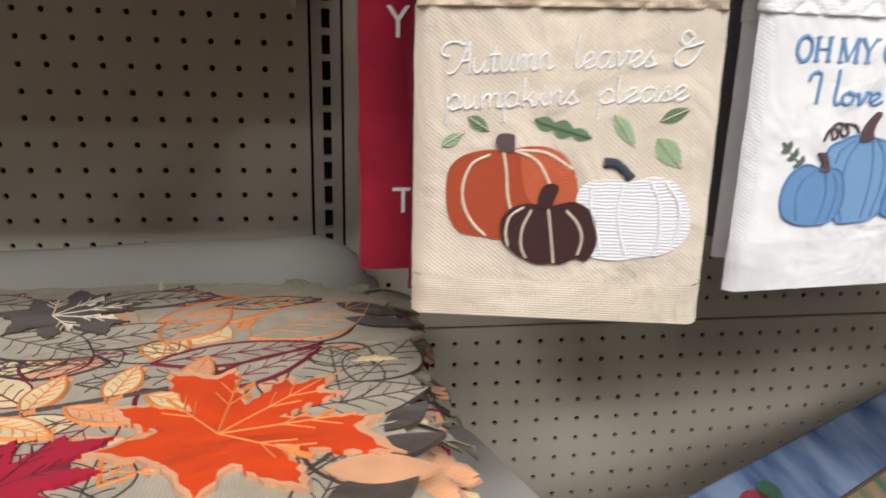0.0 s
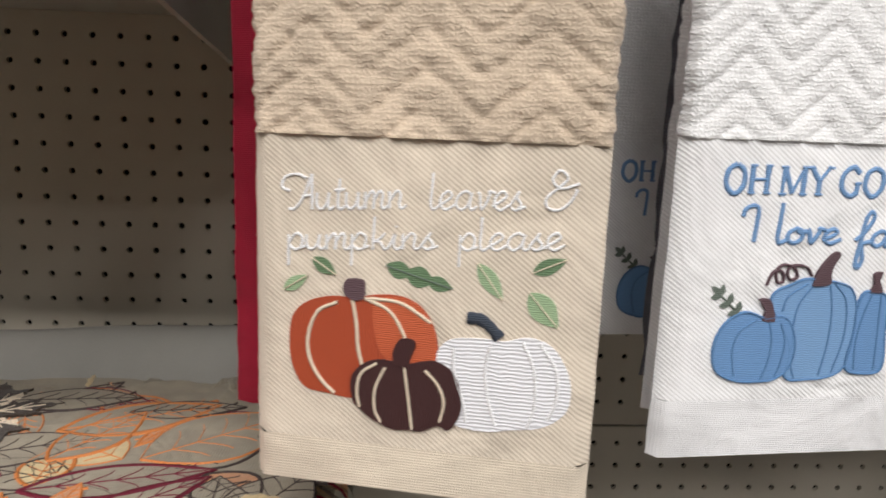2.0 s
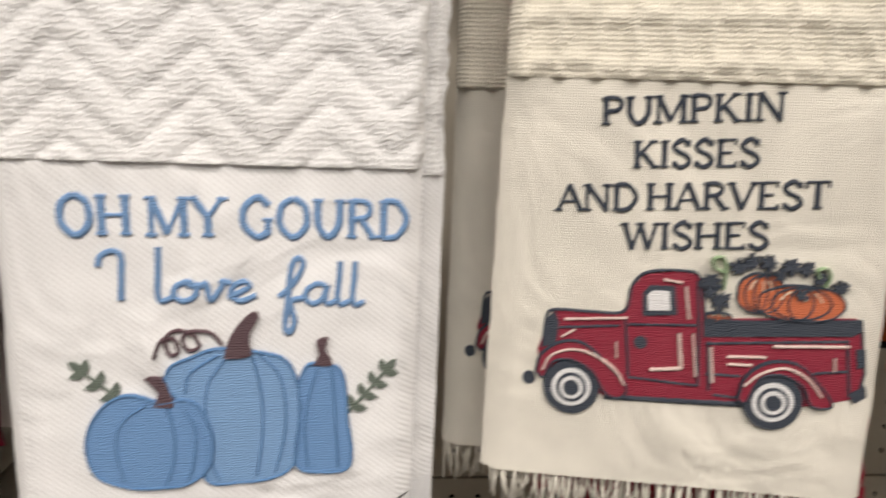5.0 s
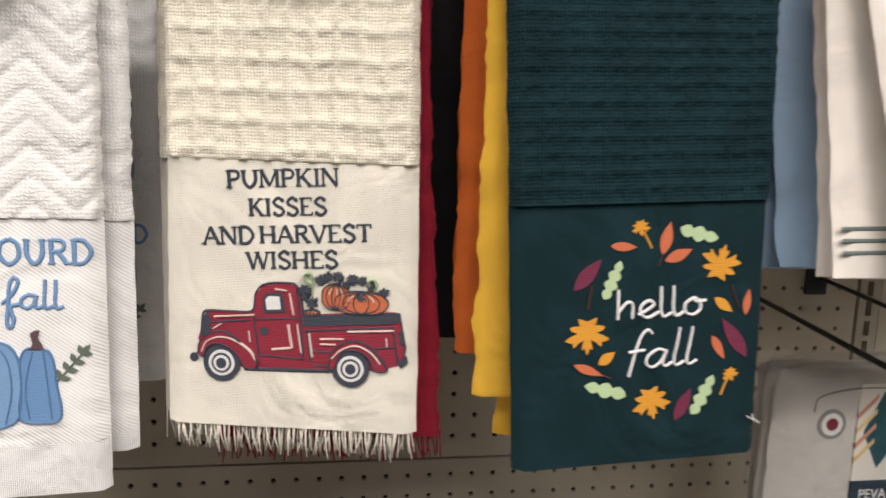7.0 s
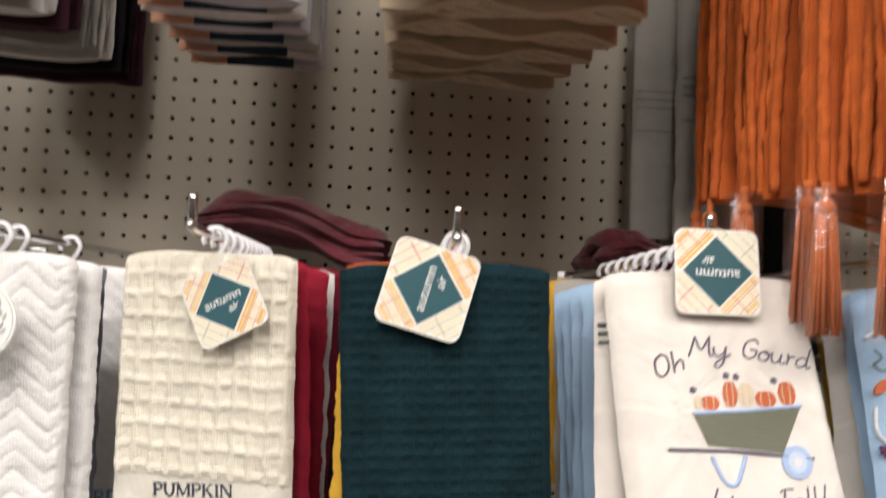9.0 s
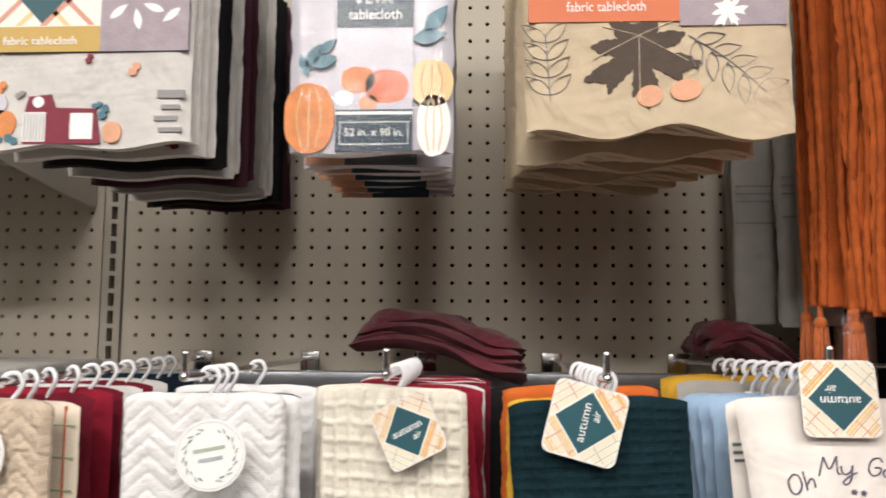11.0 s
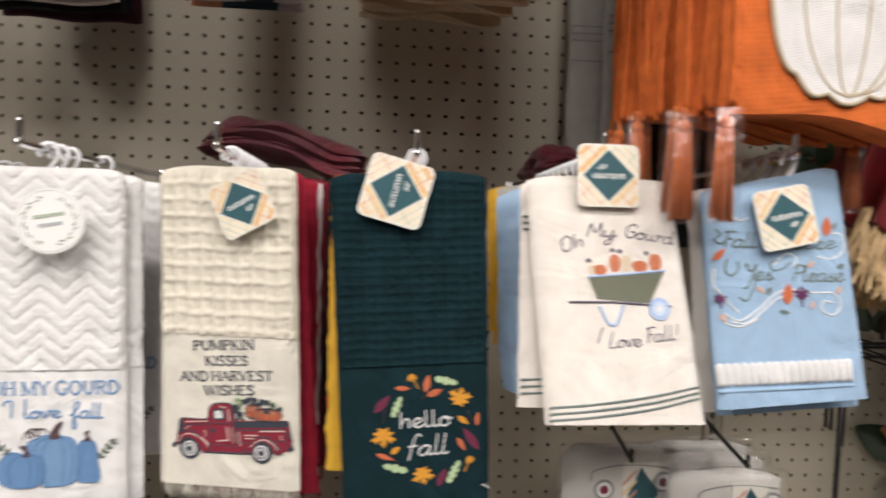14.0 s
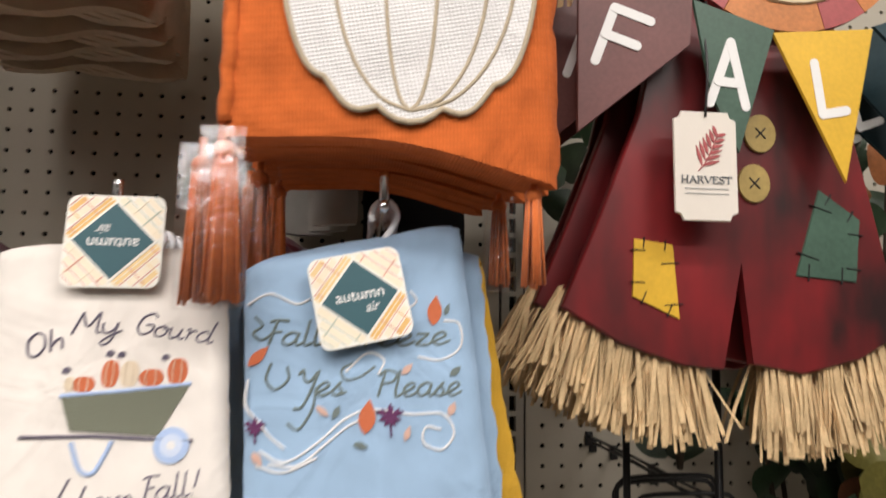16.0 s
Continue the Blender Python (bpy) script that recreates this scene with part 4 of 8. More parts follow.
def decorate_b(tow, front=0.0057):
    p = tenths(tow, front)
    for word, a, b in (("OH", (-484, -2110), (-255, -2108)), ("MY", (-216, -2112), (35, -2110)), ("GOURD", (73, -2109), (642, -2111))):
        slab(p, word, a, b, 132, 0.0027, T_LETTER)
    for word, a, b, h, asc, desc in (("I", (-377, -2324), (-280, -2324), 84, 1.0, 1.0), ("love", (-203, -2328), (121, -2329), 68, 1.7, 1.0), ("fall", (199, -2336), (483, -2345), 72, 1.15, 1.45)):
        script(p, word, a, b, h, 0.0022, T_LETTER, 0.05, asc, desc)
    for pts, ribs, m, lay in (([(89, -2503), (-13, -2497), (-94, -2528), (-158, -2559), (-174, -2622), (-112, -2709), (-48, -2841), (-57, -2952), (-25, -2994), (60, -2992), (166, -2983), (250, -2929), (272, -2761), (264, -2630), (225, -2543), (162, -2516)],
                               ([(-2, -2518), (-93, -2581), (-112, -2655)], [(28, -2523), (-35, -2624), (-45, -2754), (-30, -2908), (-4, -2983)], [(111, -2524), (139, -2649), (144, -2802), (123, -2970)], [(135, -2516), (207, -2607), (223, -2782), (187, -2961)]), T_BLUE, 0),
                              ([(346, -2555), (295, -2561), (269, -2630), (270, -2761), (253, -2895), (273, -2952), (349, -2966), (436, -2958), (454, -2890), (437, -2765), (426, -2632), (402, -2571)], ([(332, -2570), (304, -2674), (288, -2806), (302, -2942)], [(381, -2571), (391, -2698), (407, -2945)]), T_BLUE3, 1),
                              ([(-193, -2686), (-294, -2654), (-374, -2692), (-425, -2777), (-432, -2874), (-396, -2952), (-295, -2993), (-192, -2997), (-109, -2986), (-42, -2930), (-23, -2831), (-50, -2732), (-102, -2677)],
                               ([(-238, -2689), (-314, -2747), (-339, -2844), (-315, -2966)], [(-173, -2695), (-148, -2795), (-155, -2904), (-181, -2988)], [(-112, -2709), (-80, -2797), (-89, -2907), (-109, -2973)]), T_BLUE3, 2)):
        o = patch(p, "pumpkin", pts, m, lay, None, 4)
        stitched(p, "outline", [(0.0012, bent(pts + pts[:1], 4))] + [(0.0011, bent(q)) for q in ribs], T_BLUE2, lay + 1, o)
    patch(p, "stem", [(16, -2527), (35, -2460), (70, -2404), (114, -2364), (135, -2381), (108, -2431), (101, -2477), (110, -2516), (61, -2528)], T_PLUM, 4, None, 2)
    patch(p, "stem", [(316, -2557), (336, -2523), (325, -2471), (367, -2459), (356, -2501), (384, -2558)], T_PLUM, 4, None, 2)
    patch(p, "stem", [(-214, -2694), (-198, -2647), (-238, -2595), (-186, -2592), (-161, -2643), (-149, -2699)], T_PLUM, 4, None, 2)
    stitched(p, "tendril", [(0.0012, bent([(11, -2481), (-24, -2438), (-95, -2434), (-115, -2465), (-94, -2500), (-62, -2486), (-83, -2444), (-135, -2429), (-171, -2458), (-158, -2512), (-130, -2506), (-143, -2460), (-185, -2464), (-210, -2528)]))], T_PLUM, 2)
    for a, b, n in (((-306, -2679), (-444, -2559), 3), ((432, -2748), (578, -2574), 4)):
        sprig(p, *a, *b, n, 52, T_OLIVE)


def wheel(plane, c, r, under):
    for name, s, m, lay in (("wheel", 1.0, T_INK, 4), ("tyre_wall", 0.70, T_WHITE, 5), ("rim", 0.54, T_INK, 6), ("rim", 0.42, T_WHITE, 7), ("hub", 0.28, T_INK, 8)):
        patch(plane, name, oval(*c, r * s, r * s * 1.03), m, lay, under)


def decorate_c(tow, front=0.0047, words=True):
    p = tenths(tow, front)
    if words:
        for word, a, b in (("PUMPKIN", (-342, -1760), (269, -1724)), ("KISSES", (-222, -1905), (206, -1882)), ("AND", (-476, -2069), (-184, -2054)), ("HARVEST", (-165, -2051), (451, -2016)), ("WISHES", (-234, -2196), (269, -2167))):
            slab(p, word, a, b, 96, 0.0021, T_INK)
    t = patch(p, "truck", [(-491, -2668), (-515, -2594), (-489, -2517), (-467, -2441), (-433, -2432), (-323, -2437), (-209, -2430), (-192, -2340), (-148, -2282), (-25, -2264), (33, -2274), (57, -2323), (77, -2434), (587, -2398), (613, -2477), (636, -2598), (627, -2693), (482, -2737), (214, -2750), (-180, -2762), (-261, -2758), (-388, -2681)], T_TRUCK, 0)
    stitched(p, "outline", [(0.0012, q) for q in (bent([(-496, -2582), (-486, -2461), (-453, -2436), (-323, -2435), (-209, -2425), (-189, -2329), (-139, -2275), (-25, -2262), (37, -2274), (63, -2353), (79, -2442)]), [(-203, -2454), (-186, -2579), (-175, -2675)], [(39, -2294), (60, -2477), (76, -2691)], [(-190, -2474), (50, -2461)], [(-175, -2677), (76, -2691)],
                                                  [(86, -2527), (571, -2484)], [(94, -2516), (116, -2705)], [(567, -2481), (598, -2674)], [(133, -2720), (235, -2727)], [(-439, -2503), (-221, -2481)], [(97, -2642), (223, -2642)], [(467, -2612), (580, -2595)], [(604, -2409), (640, -2598), (630, -2693)])], T_INK, 1, t)
    stitched(p, "running_board", [(0.0024, bent([(-257, -2762), (19, -2756), (243, -2749)]))], T_INK, 1, t)
    patch(p, "bed_rail", [(71, -2439), (606, -2401), (611, -2441), (581, -2463), (77, -2501)], T_INK, 2, t)
    patch(p, "grille", [(-496, -2582), (-485, -2474), (-459, -2438), (-440, -2484), (-448, -2567)], T_INK, 2, t)
    patch(p, "headlight", oval(*(-540, -2707), 24, 26), T_INK, 1, t)
    patch(p, "bumper", [(592, -2681), (648, -2643), (657, -2684), (620, -2713)], T_INK, 2, t)
    patch(p, "tail_lamp", [(599, -2509), (630, -2507), (639, -2573), (612, -2580)], T_INK, 2, t)
    patch(p, "window_frame", [(-142, -2437), (-149, -2351), (-126, -2321), (-39, -2319), (-22, -2425)], T_INK, 2, t)
    patch(p, "window", [(-126, -2415), (-133, -2358), (-115, -2339), (-57, -2339), (-47, -2410)], T_WHITE, 3, t)
    patch(p, "door_handle", oval(*(-142, -2538), 24, 24), T_INK, 2, t)
    for c, r in (((-381, -2729), 104), ((341, -2728), 104)):
        wheel(p, c, r, t)
    for pts in ([(-515, -2678), (-498, -2608), (-426, -2555), (-345, -2557), (-258, -2628), (-180, -2712), (-205, -2758), (-258, -2740), (-308, -2662), (-388, -2621), (-456, -2635), (-485, -2698)], [(218, -2726), (238, -2639), (311, -2579), (410, -2579), (485, -2642), (545, -2725), (474, -2732), (438, -2661), (358, -2621), (284, -2644), (248, -2736)]):
        fe = patch(p, "fender", pts, T_TRUCK, 5, t, 3)
        stitched(p, "outline", [(0.0010, bent(pts + pts[:1], 3))], T_INK, 6, fe)
    stitched(p, "highlight", [(w, bent(q, 4)) for w, q in ((0.0011, [(-491, -2668), (-463, -2611), (-394, -2582), (-313, -2593), (-229, -2647), (-189, -2704)]), (0.0011, [(235, -2673), (288, -2622), (370, -2595), (450, -2630), (505, -2693)]))], T_PINK, 7, t)
    stitched(p, "highlight", [(w, q) for w, q in ((0.0009, [(-421, -2469), (-194, -2449)]), (0.0016, [(-9, -2492), (11, -2628)]), (0.0014, [(11, -2628), (-100, -2641)]), (0.0010, [(40, -2489), (65, -2655)]), (0.0013, [(106, -2536), (125, -2672)]), (0.0010, [(167, -2569), (300, -2563)]), (0.0010, [(170, -2598), (256, -2596)]),
                                                  (0.0011, [(320, -2520), (576, -2502)]), (0.0010, [(533, -2545), (539, -2596)]), (0.0009, [(-427, -2538), (-379, -2505)]), (0.0008, [(-229, -2540), (-222, -2603)]), (0.0010, [(-80, -2298), (-14, -2306)]), (0.0012, [(-1, -2317), (21, -2438)]))], T_PINK, 3, t)
    for c, rx, ry, lay in (((123, -2423), 42, 16, 1), ((255, -2327), 76, 70, 2), ((394, -2355), 142, 62, 3)):
        o = patch(p, "pumpkin", scalloped(*c, rx, ry, 7), T_CORAL, lay)
        ring = scalloped(*c, rx, ry, 7)
        ribs = [[(c[0] + rx * s * math.cos(a), c[1] + ry * 0.94 * math.sin(a)) for a in [(-0.5 + k / 8) * math.pi for k in range(9)]] for s in (-0.72, -0.3, 0.3, 0.72)]
        stitched(p, "rib", [(0.0008, q) for q in [ring + ring[:1]] + ribs], T_INK, lay + 1, o)
        stitched(p, "sheen_line", [(0.0007, [(c[0] + rx * s * math.cos(a), c[1] + ry * 0.8 * math.sin(a)) for a in (0.2, 0.6, 1.0)]) for s in (-0.5, 0.1, 0.5)], T_BEIGE, lay + 1, o)
    for k, (c, r) in enumerate((((82, -2291), 50), ((117, -2362), 46), ((81, -2336), 34), ((171, -2242), 40), ((216, -2219), 38), ((274, -2212), 42), ((345, -2219), 44), ((394, -2228), 34), ((387, -2324), 36), ((519, -2295), 34), ((451, -2264), 30), ((316, -2257), 28))):
        patch(p, "vine_leaf", maple_pts(*c, r, k * 61), T_INK, 4 + 0.2 * k)
    stitched(p, "tendril", [(0.0008, bent(q)) for q in ([(126, -2259), (90, -2241), (84, -2211), (117, -2205), (129, -2248), (128, -2319)], [(442, -2259), (435, -2233), (463, -2224), (478, -2254), (464, -2291)])], T_SAGE, 7)


def decorate_d():
    p = tenths(D, 0.0052)
    script(p, "hello", (-152, -2305), (330, -2298), 88, 0.0016, T_WHITE, 0.02, 0.8, 1.0, 1)
    script(p, "/all", (-89, -2567), (291, -2557), 92, 0.0014, T_WHITE, 0.22, 1.15, 0.6, 1)
    for c, r, a in (((-292, -2353), 125, 0), ((406, -2062), 122, 165), ((53, -2729), 115, 10), ((-24, -1834), 54, 10), ((487, -2620), 50, 20)):
        patch(p, "leaf", serrate(maple_pts(*c, r, a), r * 0.02, 2), T_GOLD)
    for a, b, w, m, lobes in (((96, -1983), (136, -1821), 62, T_CORAL, 0), ((111, -2017), (255, -1962), 60, T_CORAL, 0), ((-177, -1931), (-39, -1941), 45, T_CORAL, 0), ((560, -2315), (576, -2181), 42, T_CORAL, 0), ((380, -2414), (452, -2544), 46, T_CORAL, 0), ((-361, -2528), (-207, -2590), 44, T_CORAL, 0),
                              ((186, -1857), (393, -1914), 95, T_LIME, 3), ((-206, -2199), (-121, -2008), 85, T_LIME, 4), ((-81, -2702), (-303, -2638), 95, T_LIME, 3), ((285, -2834), (397, -2628), 95, T_LIME, 4), ((-364, -2147), (-223, -1995), 75, T_WINE, 0), ((578, -2540), (431, -2325), 75, T_WINE, 0), ((189, -2858), (273, -2691), 68, T_WINE, 0),
                              ((387, -2217), (487, -2295), 52, T_GOLD, 0), ((-229, -2533), (-146, -2473), 52, T_GOLD, 0)):
        sewn_leaf(p, a, b, w, m, None, lobes)
    stitched(p, "stem", [(0.0013, [(-8, -1861), (38, -1948)]), (0.0012, [(476, -2650), (441, -2737)])], T_GOLD)
    stitched(p, "stem", [(0.0013, [(-271, -2127), (-291, -2246)]), (0.0013, [(474, -2160), (522, -2275)]), (0.0010, [(96, -1983), (79, -2042)]), (0.0010, [(-207, -2590), (-166, -2609)])], T_BROWN)
    stitched(p, "loose_thread", [(0.0006, [(593, -2865), (671, -2908)]), (0.0006, [(630, -2859), (647, -2898)])], T_WHITE)


def decorate_e():
    p = E, (lambda x, y: ((x + 68) * 1e-4, y * 1e-4)), 0.007
    for word, a, b, h in (("Oh", (-446, -735), (-235, -665), 68), ("My", (-222, -590), (51, -576), 68), ("Gourd", (124, -576), (578, -637), 66), ("|", (-175, -1531), (-102, -1525), 68), ("Love", (-58, -1567), (238, -1553), 66), ("Fall!", (277, -1526), (572, -1490), 68)):
        script(p, word, a, b, h, 0.0013, T_GREYINK, 0.2)
    for c, rx, ry, m in (((-184, -879), 28, 42, T_BEIGE), ((-107, -879), 58, 44, T_CORAL), ((29, -818), 46, 78, T_CORAL), ((136, -818), 52, 74, T_BEIGE), ((260, -841), 66, 50, T_CORAL), ((403, -802), 56, 74, T_CORAL)):
        o = patch(p, "pumpkin", scalloped(*c, rx, ry, 6), m, 0)
        stitched(p, "rib", [(0.0007, [(c[0] + rx * s, c[1] - ry * 0.9), (c[0] + rx * s * 1.3, c[1]), (c[0] + rx * s, c[1] + ry * 0.9)]) for s in (-0.4, 0.3)], T_BEIGE, 1, o)
    for c in ((11, -695), (324, -717), (76, -702), (-214, -795)):
        patch(p, "vine_leaf", maple_pts(*c, 30, 20), T_GREYINK, 1)
    tub = patch(p, "wheelbarrow", [(-219, -946), (484, -876), (334, -1171), (-143, -1138)], T_TUB, 2)
    stitched(p, "rim", [(0.0026, [(-223, -946), (127, -917), (488, -876)])], T_SKY, 3, tub)
    stitched(p, "handle", [(0.0020, [(-402, -1171), (-9, -1168), (528, -1199)])], T_GREYINK, 3, tub)
    stitched(p, "leg", [(0.0026, bent([(-126, -1203), (-60, -1346), (10, -1368), (57, -1284), (91, -1194)]))], T_SKY, 2, tub)
    for c, r, m, lay in (((415, -1223), 96, T_SKY, 4), ((415, -1223), 60, T_PALESKY, 5), ((415, -1223), 24, T_WHITE, 6)):
        patch(p, "wheel", oval(*c, r, r * 1.05), m, lay, tub)
    q = sketch(E, -0.003 - 442 * 0.00042, 322 * 0.00044 - 0.007, 0.00042, 0.00044, 0.007)
    for k in range(3):
        ribbon(q, "stripe", [(322, 779 + 12 * k), (420, 772 + 12 * k), (540, 757 + 12 * k), (640, 738 + 11 * k)], 0.0024, T_SLATE, 0)


def decorate_f():
    p = tenths(F, 0.007)
    for word, a, b, h in (("Fall", (-547, -599), (-228, -627), 72), ("Breeze", (-134, -649), (505, -673), 72), ("Yes", (-385, -903), (-110, -915), 74), ("Please", (64, -940), (548, -969), 74)):
        script(p, word, a, b, h, 0.0018, T_SLATE, 0.25)
    stitched(p, "flourish", [(0.0016, bent(q)) for q in ([(-590, -438), (-549, -490), (-602, -532), (-553, -573), (-486, -532)], [(-506, -706), (-537, -796), (-490, -855), (-415, -806), (-418, -732)], [(-263, -862), (-289, -977), (-368, -1082), (-430, -1044)], [(-52, -741), (-114, -774), (-96, -831), (-15, -823), (75, -770)])], T_SLATE)
    stitched(p, "swirl", [(0.0016, bent(q)) for q in ([(-633, -367), (-502, -310), (-359, -378), (-276, -356)], [(-586, -1179), (-450, -1251), (-266, -1162), (-114, -1050), (36, -1008), (254, -1052), (439, -1067), (495, -1175), (418, -1259), (319, -1214), (338, -1132), (422, -1150)], [(-538, -1254), (-381, -1275), (-213, -1167), (-80, -1081), (51, -1049)],
                                                      [(-636, -788), (-651, -932), (-578, -1028), (-529, -1103), (-446, -1181)], [(490, -533), (580, -559), (576, -694), (453, -761), (323, -732)], [(-93, -787), (34, -692), (127, -736), (90, -816)], [(305, -344), (341, -405), (274, -460)], [(-604, -1255), (-453, -1303), (-272, -1243)])], T_WHITE, 0)
    for a, b, w, m in (((425, -560), (460, -382), 85, T_CORAL), ((-633, -715), (-519, -613), 60, T_CORAL), ((-5, -1139), (33, -952), 95, T_CORAL), ((223, -827), (289, -772), 40, T_PEACH), ((475, -1078), (514, -1007), 45, T_PEACH), ((-267, -964), (-199, -1028), 36, T_PEACH), ((-621, -1183), (-570, -1258), 45, T_PEACH), ((217, -1194), (247, -1117), 36, T_PEACH),
                       ((-137, -975), (-179, -1044), 36, T_SLATE), ((-74, -1186), (11, -1212), 36, T_SLATE), ((500, -856), (567, -808), 40, T_SLATE), ((501, -503), (532, -434), 30, T_SLATE)):
        sewn_leaf(p, a, b, w, m, None, 0, 2)
    for c, r in (((141, -1064), 86), ((-604, -1058), 66)):
        q = patch(p, "leaf", maple_pts(*c, r, 176), T_PURPLE, 2)
        stitched(p, "stem", [(0.0012, [(c[0], c[1] - r * 0.3), (c[0], c[1] - r * 1.2)])], T_PURPLE, 2, q)
    cs, sn = math.cos(radians(-4.5)), math.sin(radians(-4.5))

    def level(x, y):
        u, w = (x - 802) * 0.00046, (331 - y) * 0.00046
        return u * cs - w * sn, u * sn + w * cs

    p = (F, level, 0.007)
    band = patch(p, "ribbed_band", [(676, 694), (802, 688), (946, 680), (948, 717), (804, 725), (680, 731)], M_WHITE_HEM, 0)
    for k in range(17):
        x = 684 + k * 15.9
        (u0, z0), (u1, z1) = level(x, 694 - 0.046 * (x - 664)), level(x + 2, 731 - 0.046 * (x - 664))
        part("rib", tube([(u0, -0.0062, z0), (u0 * 0.9 + u1 * 0.1, -0.0075, z0 * 0.9 + z1 * 0.1), (u0 * 0.1 + u1 * 0.9, -0.0075, z0 * 0.1 + z1 * 0.9), (u1, -0.0062, z1)], 0.0030, 8), M_WHITE_HEM, band)
    ribbon(p, "welt", [(682, 742), (804, 736), (948, 728)], 0.0030, M_BLUE, 1)


def fringe(tow, width, z, length, material, seed, label, count=110, y=0.0):
    """A knotted cotton fringe along the foot of a towel."""
    rng = random.Random(seed)
    bm = bmesh.new()
    for k in range(count):
        x = (k / (count - 1) - 0.5) * width + rng.uniform(-0.0006, 0.0006)
        l = length * rng.uniform(0.75, 1.08)
        sw = rng.uniform(-0.004, 0.004)
        yy = y + rng.uniform(-0.004, 0.004)
        tube([(x, yy, z + 0.003), (x + sw * 0.3, yy - 0.001, z - l * 0.4), (x + sw, yy + rng.uniform(-0.002, 0.002), z - l)], 0.00055, 4, bm)
    ob = part("fringe", bm, material, tow, label)
    ob["kind"] = "stuff"


decorate_a()
decorate_b(B)
decorate_c(C)
decorate_d()
decorate_e()
decorate_f()
fringe(C, 0.136, -0.310, 0.017, M_CREAM_WEAVE, 5, "knotted cream cotton fringe")

# ---- hooks and hangers ----
M_CARD = mat("tag_card", (0.80, 0.77, 0.70), 0.5, 0, 0.03, 40, 600, 0.05)
M_TAGTEAL = mat("tag_teal", (0.02, 0.085, 0.105), 0.5, 0, 0.05, 40, 600, 0.03)
M_OCHRE = mat("tag_ochre", (0.72, 0.44, 0.15), 0.5, 0, 0.05)
M_PALEOCHRE = mat("tag_pale_ochre", (0.76, 0.56, 0.28), 0.5, 0, 0.05)
M_TAGRED = mat("tag_rust", (0.62, 0.30, 0.22), 0.5, 0, 0.05)
M_TAGGREEN = mat("tag_grey_green", (0.40, 0.45, 0.36), 0.5, 0, 0.05)
M_TAGWHITE = mat("tag_white_ink", (0.82, 0.82, 0.80), 0.5, 0, 0.02)
M_TAGPALE = mat("tag_pale_grey_ink", (0.40, 0.42, 0.43), 0.5, 0, 0.05)
M_TAGCREAM = mat("tag_cream_ink", (0.80, 0.71, 0.55), 0.5, 0, 0.05)
M_TAGGREY = mat("tag_grey_ink", (0.20, 0.22, 0.24), 0.5, 0, 0.05)

BAR_Z = 1.488
bar = thing("hook_bar", pose(0.55, -0.028, BAR_Z), "grey steel crossbar fixed in front of the pegboard", "hook bar")
part("rail", box(-0.50, 0.53, -0.006, 0.006, -0.011, 0.011, 0.003), M_BAR, bar)
for q in (-0.49, 0.0, 0.52):
    part("bracket", box(q - 0.012, q + 0.012, 0.005, 0.029, -0.014, 0.008, 0.002), M_BAR, bar)


def peg_hook(x, y, z, base_x, base_z, group, radius=0.0032, material=None, up=0.022, label="chrome peg hook with an upturned tip holding towels"):
    h = thing("peg_hook", pose(base_x, -0.030, base_z), label, "peg hook", group)
    dx, dy, dz = x - base_x, y + 0.030, z - up - base_z
    material = material or M_CHROME
    part("rod", tube(spline([(0, 0.002, 0), (dx * 0.5, dy * 0.5, dz * 0.5), (dx * 0.97, dy * 0.97, dz * 0.97), (dx, dy, dz + 0.004), (dx, dy - 0.002, dz + up)], 6), radius, 10), material, h)
    part("base_plate", box(-0.014, 0.014, 0.0, 0.006, -0.022, 0.010, 0.002), material, h)
    return h


HOOKS = [(0.135, -0.449, 1.544, 0.150), (0.296, -0.440, 1.549, 0.300), (0.457, -0.440, 1.552, 0.462), (0.628, -0.449, 1.551, 0.632), (0.799, -0.440, 1.556, 0.802), (0.962, -0.472, 1.560, 0.966)]
for hx, hy, hz, bx in HOOKS:
    peg_hook(hx, hy, hz, bx, 1.516, "towel peg hooks")


def hanger_mesh():
    bm = tube(spline([(0.0, 0, -0.020), (0.0005, 0, -0.006), (0.006, 0, 0.003), (0.0085, 0, 0.011), (0.004, 0, 0.018), (-0.004, 0, 0.017), (-0.0075, 0, 0.010), (-0.006, 0, 0.006)], 5), 0.0021, 8)
    bmesh.ops.create_cube(bm, size=1, matrix=Matrix.Translation((0, 0, -0.018)) @ Matrix.Diagonal((0.013, 0.003, 0.014, 1)))
    me = bpy.data.meshes.new("hanger")
    bmesh.ops.recalc_face_normals(bm, faces=bm.faces[:])
    bm.to_mesh(me)
    bm.free()
    for q in me.polygons:
        q.use_smooth = True
    me.materials.append(M_WHITEPLASTIC)
    return me


HANGER = hanger_mesh()


def hang(tow, hook, yaw=0.0):
    """The white plastic hanger of a towel, looped over its hook."""
    hx, hy, hz, bx = HOOKS[hook]
    y = tow.matrix_basis.translation.y
    t = (y + 0.03) / (hy + 0.03)
    at = Vector((bx + (hx - bx) * t, y, 1.516 + (hz - 0.022 - 1.516) * t + 0.0))
    ob = new("hanger", HANGER)
    ob.parent = tow
    ob.matrix_basis = tow.matrix_basis.inverted() @ Matrix.Translation(at + Vector((0, 0, -0.0125))) @ pose(0, 0, 0, 0, 0, yaw)
    ob["label"] = "white plastic hanger hook"


for k, (tw, yw) in enumerate(((A, 25), (B, 10), (C, 20), (D, -15), (E, -20), (F, 10))):
    hang(tw, k, yw)


